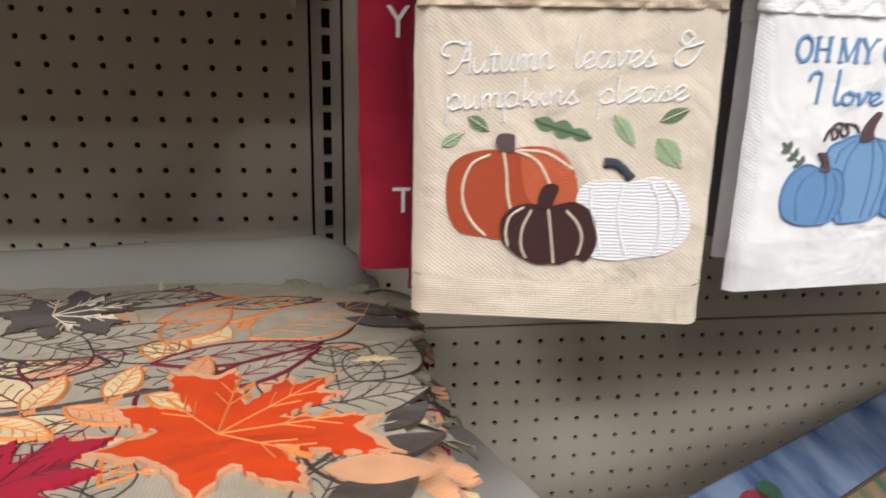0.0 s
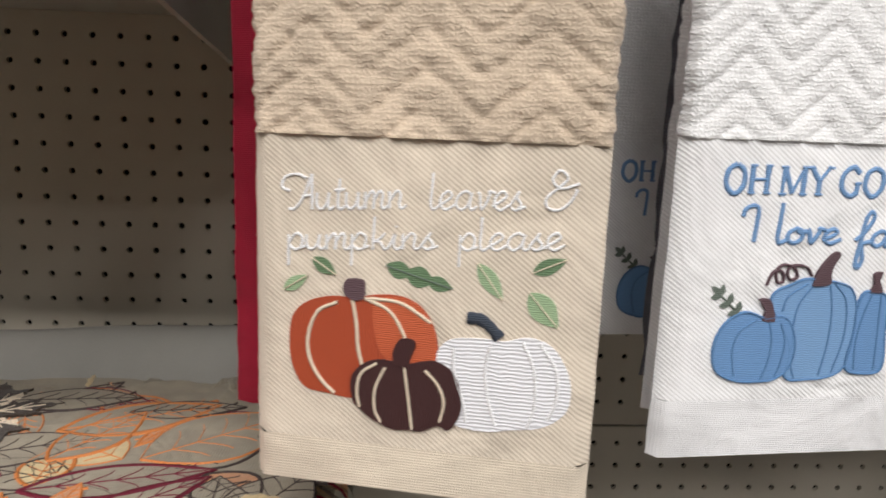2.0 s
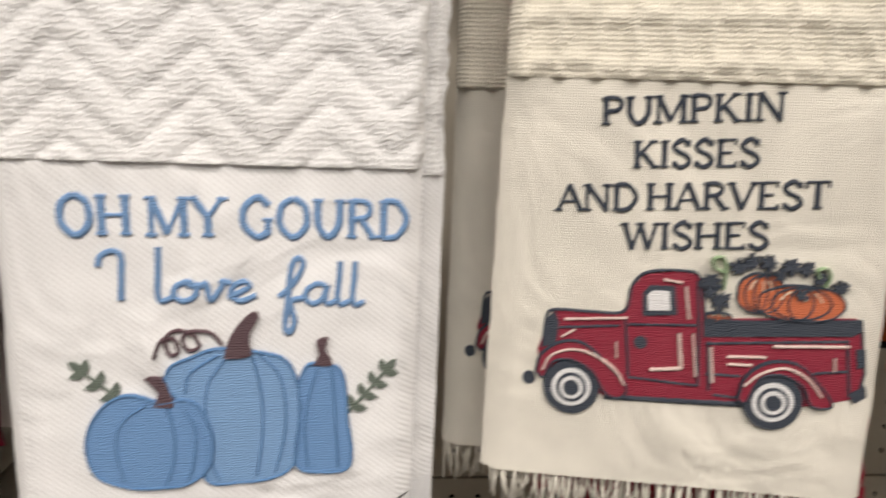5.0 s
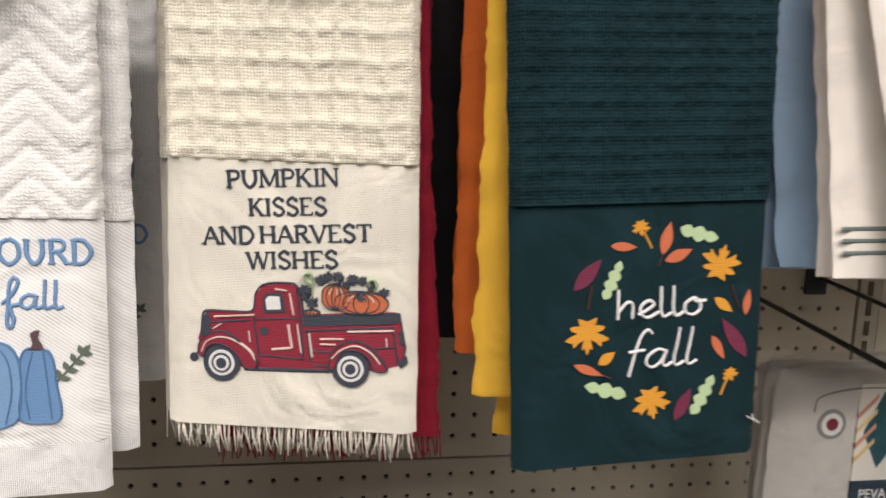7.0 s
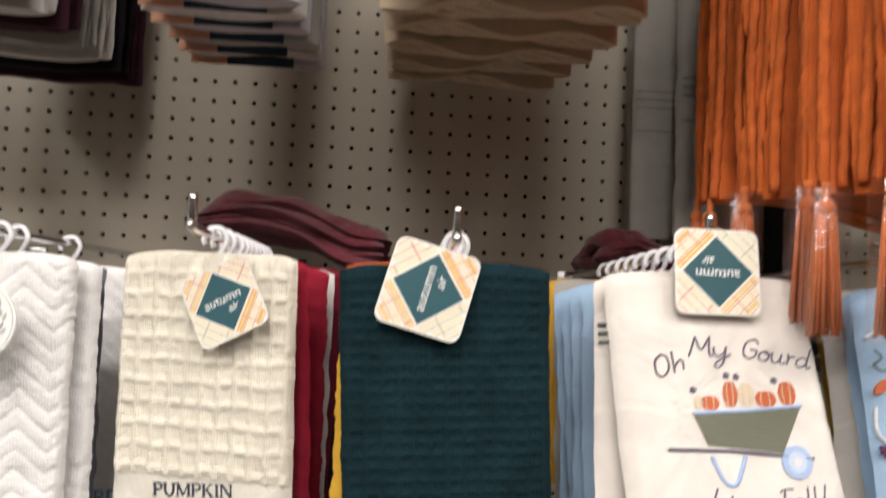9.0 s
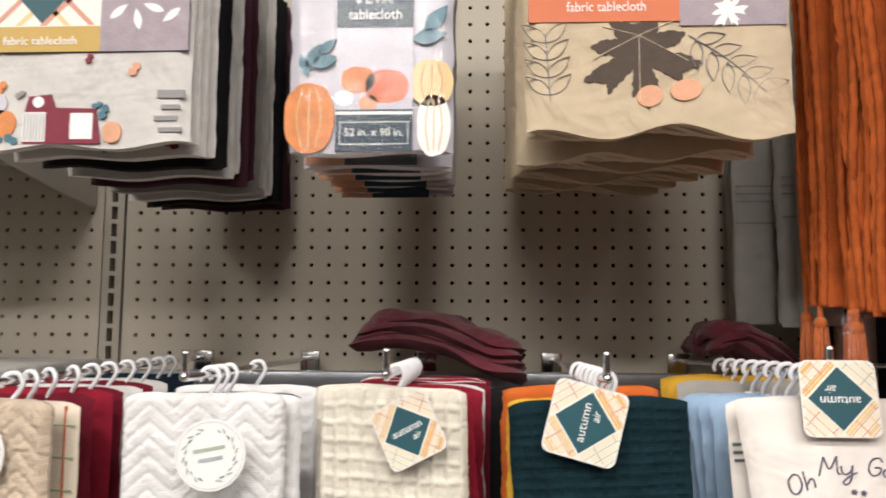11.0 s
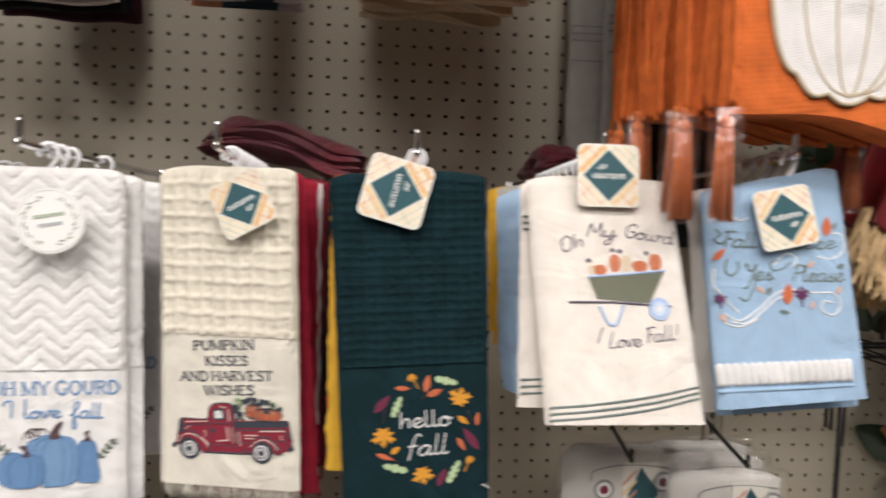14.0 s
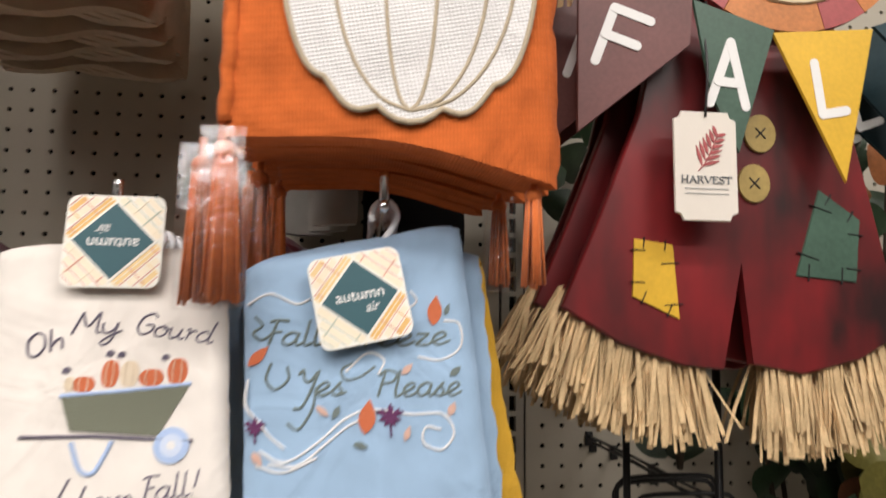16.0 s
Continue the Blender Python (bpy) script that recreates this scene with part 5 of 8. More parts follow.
def card_shape(half, r, n=5):
    pts = []
    for cx, cy, a0 in ((half - r, half - r, 0), (-half + r, half - r, 90), (-half + r, -half + r, 180), (half - r, -half + r, 270)):
        pts += [(cx + r * math.cos(radians(a0 + 90 * k / n)), cy + r * math.sin(radians(a0 + 90 * k / n))) for k in range(n + 1)]
    return pts


def plaid_tag(tow, x, y, z, turn, half=0.0265, lean=0.0, yaw=0.0):
    """A rounded paper tag with plaid edges and a dark diamond."""
    bm = bmesh.new()
    pts = card_shape(half, half * 0.24)
    a = [bm.verts.new((u, -0.0004, w)) for u, w in pts]
    b = [bm.verts.new((u, 0.0004, w)) for u, w in pts]
    bm.faces.new(a)
    bm.faces.new(b[::-1])
    for k in range(len(a)):
        n = (k + 1) % len(a)
        bm.faces.new((a[k], b[k], b[n], a[n]))
    tag = part("tag", bm, M_CARD, tow, "plaid paper tag with a teal diamond", False)
    tag.matrix_basis = tow.matrix_basis.inverted() @ pose(x, y, z, lean, 0, yaw) @ pose(0, 0, 0, 0, -turn, 0)
    h = half
    pl = (tag, (lambda u, w: (u, w)), 0.0)

    def strip(u0, u1, w0, w1, m, layer, slant):
        c, s = math.cos(radians(slant)), math.sin(radians(slant))
        q = [(u0, w0), (u1, w0), (u1, w1), (u0, w1)]
        patch(pl, "stripe", [(u * c - w * s, u * s + w * c) for u, w in q], m, layer)

    d = h * 0.87
    # bands run along the four sides of the diamond, across the card's corners
    for side, (m1, m2) in enumerate(((M_PALEOCHRE, M_TAGRED), (M_TAGCREAM, M_TAGGREEN), (M_OCHRE, M_TAGRED), (M_TAGCREAM, M_TAGRED))):
        sl = 45 + 90 * side
        for o, w_, m in ((0.64, 0.15, m1), (0.70, 0.02, M_TAGCREAM), (0.81, 0.02, m2), (0.86, 0.13, M_TAGCREAM), (1.01, 0.02, m2), (1.06, 0.11, m1), (1.20, 0.02, m2)):
            reach = (math.sqrt(2) - o - w_) * h - 0.001
            strip(-reach, reach, o * h, (o + w_) * h, m, 0 if w_ > 0.05 else 0.8, sl)
        for u, w_, m in ((-0.46, 0.025, m2), (-0.20, 0.025, m1), (0.14, 0.025, m2), (0.42, 0.025, m1)):
            strip(u * h, (u + w_) * h, 0.63 * h, (math.sqrt(2) - 0.05 - abs(u + w_ / 2) - w_ / 2) * h - 0.002, m, 0.4 if w_ > 0.05 else 1.2, sl)
    patch(pl, "diamond", [(0, d * 1.03), (d * 1.03, 0), (0, -d * 1.03), (-d * 1.03, 0)], M_CARD, 2)
    patch(pl, "diamond", [(0, d * 0.95), (d * 0.95, 0), (0, -d * 0.95), (-d * 0.95, 0)], M_TAGTEAL, 3)
    flip = (tag, (lambda u, w: (u, -w)), 0.0)
    lettering(flip, "autumn", -h * 0.52, h * 0.52, h * 0.05, h * 0.24, M_TAGWHITE, layer=4)
    lettering(flip, "air", h * 0.08, h * 0.38, h * 0.34, h * 0.22, M_TAGWHITE, 0.3, layer=4)
    return tag


def round_tag(tow, x, y, z, turn, r=0.029, lean=0.0, yaw=0.0):
    """A round white card tag with a small wreath and two lines of tiny print."""
    bm = bmesh.new()
    bmesh.ops.create_cone(bm, cap_ends=True, segments=40, radius1=r, radius2=r, depth=0.0012, matrix=Matrix.Rotation(radians(90), 4, "X"))
    tag = part("tag", bm, M_TAGWHITE, tow, "round white card tag with a grey wreath", False)
    tag.matrix_basis = tow.matrix_basis.inverted() @ pose(x, y, z, lean, 0, yaw) @ pose(0, 0, 0, 0, -turn, 0)
    pl = (tag, (lambda u, w: (u, w)), 0.0006)
    ring = [(r * 0.93 * math.cos(k * math.pi / 20), r * 0.93 * math.sin(k * math.pi / 20)) for k in range(41)]
    ribbon(pl, "border", ring, 0.0003, M_TAGPALE, -1, None, 1)
    for k in range(14):
        if k in (3, 10):
            continue
        t = 2 * math.pi * k / 14
        patch(pl, "leaf", leaf_pts(r * 0.76 * math.cos(t), r * 0.76 * math.sin(t), r * 0.22, r * 0.055, math.degrees(t) + 60), M_TAGPALE if k % 3 else M_TAGGREEN, 0)
        patch(pl, "leaf", leaf_pts(r * 0.70 * math.cos(t + 0.16), r * 0.70 * math.sin(t + 0.16), r * 0.18, r * 0.05, math.degrees(t) + 85), M_TAGGREY if k % 2 else M_TAGPALE, 0)
    for w, q, m in ((r * 0.45, r * 0.12, M_TAGGREEN), (r * 0.34, -r * 0.16, M_TAGPALE)):
        patch(pl, "print_bar", [(-w, q), (w, q), (w, q + r * 0.10), (-w, q + r * 0.10)], m, 0)
    return tag


round_tag(A, 0.120, -0.4325, 1.462, 8, lean=-4, yaw=-10)
round_tag(B, 0.309, -0.416, 1.462, 10, lean=-3, yaw=4)
plaid_tag(C, 0.4715, -0.405, 1.482, 28, lean=-5, yaw=-14)
plaid_tag(D, 0.611, -0.450, 1.497, 75, 0.0285, lean=-4)
plaid_tag(E, 0.801, -0.450, 1.517, 180, 0.0285, lean=-8)
plaid_tag(F, 0.949, -0.487, 1.484, 12, lean=-9)

# ---- towels behind the front ones ----
BACK = "kitchen towels stacked behind on the hooks"


def back_towel(hook, x, y, top, bottom, width, material, label, seed, rel=None, yaw=0.0, roll=0.0, res=0.008, w1=None, thick=0.010):
    t = towel(x, y, top, yaw, roll, (0, 2, 2, 0, -13, -8)[hook], [("cloth", top - bottom, material, rel, res)], width, w1 or width, thick, label, BACK, seed)
    hang(t, hook, (seed * 37) % 40 - 20)
    return t


M_OFFWHITE = weave("off_white_cloth", (0.70, 0.67, 0.65), 0.0009, 0)
PL = back_towel(0, 0.121, -0.392, 1.503, 1.168, 0.139, M_PLAID_CREAM, "cream kitchen towel with thin rust and green checks", 11, yaw=-8)
pp = sketch(PL, 0, 0, 1, 1, 0.005)
for u in (-0.059, 0.0, 0.059):
    ribbon(pp, "check_line", [(u, 0.004), (u, 0.17), (u, 0.333)], 0.0022, T_CORAL, 0)
for k in range(12):
    ribbon(pp, "check_line", [(-0.068, 0.02 + k * 0.027), (0, 0.02 + k * 0.027), (0.068, 0.02 + k * 0.027)], 0.0013, T_SAGE, 0)
back_towel(0, 0.113, -0.366, 1.505, 1.172, 0.136, M_MAROON, "maroon kitchen towel hanging in a stack", 12)
RD = back_towel(0, 0.099, -0.330, 1.505, 1.176, 0.158, M_RED, "crimson kitchen towel with white lettering", 13, yaw=4)
rp = sketch(RD, -0.079, 0, 1, 1, 0.005)
lettering(rp, "Y", 0.015, 0.028, 0.197, 0.017, T_WHITE)
lettering(rp, "T", 0.019, 0.031, 0.295, 0.015, T_WHITE)
back_towel(0, 0.102, -0.300, 1.504, 1.185, 0.146, M_MAROON, "maroon kitchen towel hanging in a stack", 14)
back_towel(0, 0.110, -0.268, 1.503, 1.182, 0.140, M_OFFWHITE, "off-white kitchen towel hanging in a stack", 15)
back_towel(0, 0.104, -0.232, 1.503, 1.184, 0.138, M_MAROON, "maroon kitchen towel hanging in a stack", 16)
back_towel(0, 0.106, -0.196, 1.502, 1.200, 0.134, M_OFFWHITE, "off-white kitchen towel hanging in a stack", 17)
back_towel(0, 0.114, -0.160, 1.502, 1.205, 0.130, M_NAVY, "dark navy kitchen towel hanging in a stack", 18)
back_towel(0, 0.115, -0.130, 1.502, 1.210, 0.128, M_TEAL_WEAVE, "dark teal kitchen towel hanging in a stack", 19)
B1 = towel(0.300, -0.369, 1.507, 4, 0, 2, [("terry_panel", 0.187, M_WHITE_TERRY, chevron(), 0.003), ("woven_panel", 0.122, M_WHITE_WEAVE, None, 0.006), ("hem", 0.012, M_WHITE_HEM, None, 0.006)], 0.142, 0.142, 0.011, "white chevron terry kitchen towel hanging in a stack", BACK, 21)
hang(B1, 1, 14)
back_towel(1, 0.301, -0.344, 1.505, 1.192, 0.128, M_SLATECLOTH, "slate grey kitchen towel hanging in a stack", 22)
B2 = towel(0.289, -0.260, 1.504, 4, 0, 2, [("terry_panel", 0.187, M_WHITE_TERRY, chevron(), 0.003), ("woven_panel", 0.125, M_WHITE_WEAVE, None, 0.006)], 0.150, 0.148, 0.012, "white chevron kitchen towel with blue pumpkins, shaded in the stack", BACK, 23)
hang(B2, 1, 8)
decorate_b(B2, 0.0052)
RC = back_towel(2, 0.458, -0.364, 1.512, 1.192, 0.134, M_RED, "crimson waffle kitchen towel hanging in a stack", 31, waffle(), yaw=-12, roll=-3.5, res=0.004)
fringe(RC, 0.132, -0.320, 0.016, M_RED, 39, "crimson cotton fringe", 70)
C2 = towel(0.440, -0.338, 1.512, -8, 0, 2, [("waffle_panel", 0.158, M_CREAM_WAFFLE, waffle(), 0.003), ("woven_panel", 0.158, M_CREAM_WEAVE, None, 0.006)], 0.128, 0.130, 0.011, "cream waffle kitchen towel with a red truck behind another", BACK, 32)
hang(C2, 2, 12)
decorate_c(C2, 0.0047, False)
fringe(C2, 0.128, -0.316, 0.017, M_CREAM_WEAVE, 6, "knotted cream cotton fringe")
for k, (xx, yy, zz) in enumerate(((0.468, -0.318, 1.194), (0.476, -0.286, 1.190), (0.472, -0.254, 1.194), (0.476, -0.222, 1.198))):
    t = back_towel(2, xx, yy, 1.511, zz, 0.136, M_RED if k % 2 == 0 else M_MAROON, "crimson waffle kitchen towel with a fringe in a stack", 33 + k, waffle(), yaw=-8 + 3 * k, res=0.004)
    fringe(t, 0.134, -(1.511 - zz), 0.016, M_RED, 40 + k, "crimson cotton fringe", 70)
for k, xx in enumerate((0.470, 0.476, 0.472)):
    back_towel(2, xx, -0.302 + 0.032 * k, 1.510, 1.24, 0.134, M_OFFWHITE, "off-white kitchen towel hanging in a stack", 37 + k)
back_towel(3, 0.616, -0.414, 1.511, 1.237, 0.126, M_MUSTARD, "mustard yellow kitchen towel hanging in a stack", 51, waffle(0.0105, 0.0082, 0.0018, 0.9), yaw=2, res=0.004)
back_towel(3, 0.626, -0.388, 1.509, 1.204, 0.106, M_MUSTARD, "mustard yellow kitchen towel hanging in a stack", 52, yaw=3)
back_towel(3, 0.621, -0.360, 1.516, 1.246, 0.140, M_RUST, "rust orange waffle kitchen towel hanging in a stack", 53, waffle(0.0105, 0.0082, 0.0018, 0.9), yaw=4, res=0.004)
back_towel(3, 0.626, -0.330, 1.510, 1.25, 0.138, M_RUST, "rust orange kitchen towel hanging in a stack", 54)
back_towel(3, 0.608, -0.290, 1.508, 1.235, 0.138, M_BLACKCLOTH_GAP, "black kitchen towel hanging in a stack", 55)
E2 = back_towel(4, 0.787, -0.413, 1.512, 1.303, 0.116, M_IVORY, "ivory kitchen towel with dark striped ends in a stack", 61, w1=0.128)
ep = sketch(E2, 0, 0, 1, 1, 0.005)
for k in range(3):
    ribbon(ep, "stripe", [(-0.058, 0.036 + 0.006 * k), (-0.03, 0.036 + 0.006 * k), (0.04, 0.036 + 0.006 * k)], 0.0024, T_SLATE)
    ribbon(ep, "stripe", [(-0.062, 0.185 + 0.006 * k), (-0.03, 0.184 + 0.006 * k), (0.06, 0.180 + 0.006 * k)], 0.0024, T_SLATE)
back_towel(4, 0.798, -0.390, 1.510, 1.300, 0.116, M_IVORY, "ivory kitchen towel hanging in a stack", 62, w1=0.13)
for k in range(4):
    back_towel(4, 0.800 - 0.002 * k, -0.364 + 0.026 * k, 1.508 - 0.002 * k, 1.300 - 0.004 * k, 0.132, M_BLUE, "sky blue kitchen towel hanging in a stack", 63 + k, yaw=3 * k - 4)
for k in range(3):
    back_towel(4, 0.802, -0.256 + 0.030 * k, 1.512, 1.312 + 0.01 * k, 0.136, M_MUSTARD if k else M_GREY_CLOTH, "mustard kitchen towel hanging in a stack" if k else "grey kitchen towel hanging in a stack", 68 + k)
back_towel(5, 0.958, -0.440, 1.514, 1.306, 0.134, M_BLUE, "sky blue kitchen towel hanging in a stack", 71, roll=-4, w1=0.138)
back_towel(5, 0.955, -0.420, 1.512, 1.302, 0.134, M_IVORY, "ivory kitchen towel hanging in a stack", 72, roll=-3, w1=0.138)
back_towel(5, 0.966, -0.392, 1.514, 1.312, 0.136, M_MUSTARD, "mustard kitchen towel hanging in a stack", 73, roll=-7, w1=0.150)


# ---- packed tablecloths above ----
M_PRINTWHITE = weave("printed_white_cloth", (0.74, 0.71, 0.67), 0.0008, 0)
M_CARDMUSTARD = mat("card_mustard", (0.52, 0.34, 0.09), 0.5, 0, 0.05)
M_CARDPLUM = mat("card_plum", (0.34, 0.28, 0.31), 0.5, 0, 0.2, 60)
M_CARDTEAL = mat("card_teal", (0.025, 0.05, 0.075), 0.45, 0, 0.05)
M_CARDORANGE = mat("card_orange", (0.62, 0.16, 0.06), 0.5, 0, 0.05)
M_CARDLILAC = mat("card_lilac", (0.55, 0.53, 0.58), 0.5, 0, 0.08, 40)
M_INKBROWN = mat("brown_ink", (0.075, 0.05, 0.035), 0.7, 0, 0.2, 90)
M_INKMAROON = mat("maroon_ink", (0.20, 0.02, 0.04), 0.6, 0, 0.15, 60)
M_INKORANGE = mat("orange_ink", (0.66, 0.24, 0.08), 0.6, 0, 0.2, 70)
M_INKTEAL = mat("teal_ink", (0.07, 0.17, 0.22), 0.6, 0, 0.2, 70)
M_INKPEACH = mat("peach_ink", (0.70, 0.36, 0.22), 0.6, 0, 0.15, 70)
M_INKGREY = mat("grey_ink", (0.28, 0.27, 0.27), 0.6, 0, 0.1)
M_FILM = clear_film("packing_film", 0.10, 0.06)
M_SLEEVE = clear_film("tassel_sleeve_film", 0.16, 0.11)
M_DARKSIDE = weave("dark_plum_cloth", (0.06, 0.02, 0.03), 0.0010, 0, sheen=0.0)
PACK = "packed tablecloths hanging above"


def folded_pack(name, x0, x1, y, z0, z1, thick, material, label, seed, layers=3, wavy=0.0, group=PACK):
    """A tablecloth folded into a flat pack: stacked cloth folds with a soft lower edge."""
    t = thing(name, pose((x0 + x1) / 2, y, z1), label, "tablecloth", group)
    w, h = x1 - x0, z1 - z0
    for k in range(layers):
        V, F = cloth_slab(w - 0.004 * (k % 2), w - 0.004 * (k % 2), h, thick / layers * 1.05, None, 0.009, 0.0022, seed + k * 5.3, 0.004)
        off = (k - (layers - 1) / 2) * thick / layers
        V = [(u, yy + off, zz + ((wavy * math.sin(u * 55 + k * 1.2 + seed) + 0.5 * wavy * math.sin(u * 21 + seed * 2)) * (-zz / h) ** 4 if wavy else 0) + 0.004 * k * (-zz / h)) for u, yy, zz in V]
        raw("fold", V, F, material, t, True)
    return t


def rect(plane, name, x0, x1, y0, y1, m, layer=0, under=None):
    return patch(plane, name, [(x0, y0), (x1, y0), (x1, y1), (x0, y1)], m, layer, under)


for k, xk in enumerate((0.186, 0.436, 0.680)):
    peg_hook(xk, -0.47, 2.012, xk, 1.990, "upper peg hooks", label="chrome peg hook holding packed tablecloths")

# first stack: printed cotton with a truck
P1 = folded_pack("tablecloth", 0.092, 0.279, -0.40, 1.722, 1.995, 0.030, M_PRINTWHITE, "white folded tablecloth printed with a truck and pumpkins", 3, 3, 0.003)
q = (P1, (lambda x, y: (x - 0.1855, y - 1.995)), 0.0165)
rect(q, "label_card", 0.093, 0.278, 1.806, 1.985, M_CARD)
rect(q, "label_band", 0.094, 0.199, 1.806, 1.829, M_CARDMUSTARD, 1)
rect(q, "label_photo", 0.199, 0.278, 1.806, 1.985, M_CARDPLUM, 1)
for k, (a, b) in enumerate(((0.215, 1.842), (0.232, 1.835), (0.246, 1.845), (0.262, 1.838))):
    patch(q, "photo_bow", leaf_pts(a, b, 0.020, 0.007, 40 + 60 * k), M_TAGWHITE, 2)
patch(q, "label_diamond", [(0.146, 1.832), (0.180, 1.868), (0.146, 1.904), (0.112, 1.868)], M_TAGTEAL, 2)
for k in range(5):
    a = 0.100 + 0.022 * k
    patch(q, "plaid_band", [(a, 1.830), (a + 0.006, 1.830), (a + 0.040, 1.864), (a + 0.034, 1.864)] if k < 3 else [(a, 1.830), (a + 0.006, 1.830), (a - 0.028, 1.864), (a - 0.034, 1.864)], M_PALEOCHRE if k % 2 else M_TAGRED, 1)
up = (P1, (lambda x, y: (x - 0.1855, -y - 1.995)), 0.0165)
lettering(up, "fabric tablecloth", 0.112, 0.178, -1.8125, 0.0075, M_TAGWHITE, layer=2)
tr = patch(q, "printed_truck", [(0.134, 1.724), (0.134, 1.748), (0.138, 1.766), (0.158, 1.768), (0.162, 1.756), (0.198, 1.755), (0.203, 1.724)], M_INKMAROON, 0, None, 0)
rect(q, "printed_grille", 0.134, 0.154, 1.726, 1.752, M_TAGWHITE, 1, tr)
for k in range(7):
    rect(q, "grille_bar", 0.1355 + 0.0027 * k, 0.1365 + 0.0027 * k, 1.727, 1.751, M_INKGREY, 2, tr)
rect(q, "printed_window", 0.176, 0.196, 1.728, 1.751, M_TAGWHITE, 1, tr)
patch(q, "printed_lamp", oval(0.147, 1.761, 0.005, 0.005), M_TAGWHITE, 2, tr)
patch(q, "printed_pumpkin", scalloped(0.114, 1.742, 0.013, 0.012, 7), M_INKORANGE)
patch(q, "printed_pumpkin", scalloped(0.108, 1.760, 0.010, 0.010, 7), M_CARDLILAC)
patch(q, "printed_pumpkin", scalloped(0.213, 1.734, 0.008, 0.009, 7), M_INKPEACH)
for x, y, l, a, m in ((0.112, 1.774, 0.014, 60, M_INKORANGE), (0.108, 1.727, 0.018, 10, M_INKTEAL), (0.124, 1.728, 0.014, -30, M_INKTEAL), (0.205, 1.752, 0.014, 70, M_INKTEAL), (0.199, 1.758, 0.010, 20, M_INKTEAL), (0.190, 1.800, 0.010, 70, M_INKMAROON), (0.231, 1.790, 0.014, 55, M_INKPEACH), (0.130, 1.768, 0.010, 30, M_INKGREY), (0.100, 1.752, 0.010, 80, M_INKORANGE)):
    patch(q, "printed_leaf", oak_pts(x, y, l, l * 0.6, a, 2), m, 1)
for k, (a, b) in enumerate(((0.252, 0.276), (0.256, 0.272), (0.250, 0.270), (0.254, 0.274))):
    rect(q, "print_bar", a, b, 1.764 - 0.010 * k, 1.768 - 0.010 * k + (0.003 if k == 0 else 0), M_INKGREY, 0)
# near-black packs stand for the shaded gaps between the folded cloths
for k in range(8):
    m = (M_PRINTWHITE, M_BLACKCLOTH_GAP, M_PRINTWHITE, M_DARKSIDE, M_GREY_CLOTH, M_PRINTWHITE, M_BLACKCLOTH_GAP, M_DARKSIDE)[k]
    f = folded_pack("tablecloth", 0.098 + 0.002 * k, 0.279 - 0.0015 * (k % 3), -0.362 + 0.040 * k, 1.720 - 0.001 * k, 1.995, 0.034, m, "folded patterned tablecloth pack in a hanging stack" if m is M_PRINTWHITE else "dark folded tablecloth pack, near-black ones painting gaps in a stack", 10 + k, 3, 0.002)
    if m is M_PRINTWHITE:
        g = (f, (lambda x, y: (x, y)), 0.018)
        for j in range(5):
            patch(g, "printed_leaf", oak_pts(-0.06 + 0.03 * j, -0.262 + 0.006 * (j % 2), 0.018, 0.010, 40 * j, 2), (M_INKORANGE, M_INKMAROON, M_INKTEAL)[j % 3])

# second stack: wipe-clean cloth in clear film
P2 = folded_pack("tablecloth", 0.366, 0.508, -0.400, 1.716, 1.995, 0.028, M_CARDLILAC, "folded pumpkin print tablecloth in clear film with a banded label", 31, 2, 0.0015)
q = (P2, (lambda x, y: (x - 0.437, y - 1.995)), 0.0165)
for x, y, rx, ry, m in ((0.385, 1.745, 0.021, 0.030, M_INKORANGE), (0.492, 1.738, 0.014, 0.026, M_TAGWHITE), (0.490, 1.775, 0.018, 0.020, M_PALEOCHRE)):
    o = patch(q, "printed_pumpkin", scalloped(x, y, rx, ry, 7), m, 0)
    for s in (-0.5, 0, 0.5):
        ribbon(q, "printed_rib", [(x + rx * s * 0.6, y - ry * 0.85), (x + rx * s, y), (x + rx * s * 0.6, y + ry * 0.85)], 0.0012, M_PALEOCHRE if m is not M_PALEOCHRE else M_INKPEACH, 1, o, 4)
for x, y, l, a in ((0.388, 1.800, 0.024, 60), (0.398, 1.795, 0.026, 15), (0.380, 1.792, 0.02, 110), (0.494, 1.832, 0.03, 50), (0.488, 1.816, 0.03, 10), (0.400, 1.808, 0.02, 40)):
    patch(q, "printed_leaf", leaf_pts(x, y, l, l * 0.45, a), M_INKTEAL, 1)
lab = rect(q, "label_card", 0.408, 0.474, 1.716, 1.985, M_CARDLILAC, 2)
rect(q, "label_band", 0.408, 0.474, 1.824, 1.862, M_CARDTEAL, 3, lab)
rect(q, "label_band", 0.408, 0.474, 1.716, 1.752, M_CARDTEAL, 3, lab)
rect(q, "label_line", 0.408, 0.474, 1.7475, 1.750, M_TAGWHITE, 4, lab)
for a in ([(0.412, 1.722), (0.470, 1.722)], [(0.412, 1.741), (0.470, 1.741)], [(0.412, 1.722), (0.412, 1.741)], [(0.470, 1.722), (0.470, 1.741)]):
    ribbon(q, "label_frame", a, 0.0008, M_TAGWHITE, 4, lab, 2)
up = (P2, (lambda x, y: (x - 0.437, -y - 1.995)), 0.0165)
lettering(up, "52 in. x 90 in.", 0.416, 0.466, -1.729, 0.0065, M_TAGWHITE, layer=4)
lettering(up, "PEVA", 0.426, 0.456, -1.8455, 0.009, M_TAGWHITE, layer=4)
lettering(up, "tablecloth", 0.418, 0.464, -1.8315, 0.009, M_TAGWHITE, layer=4)
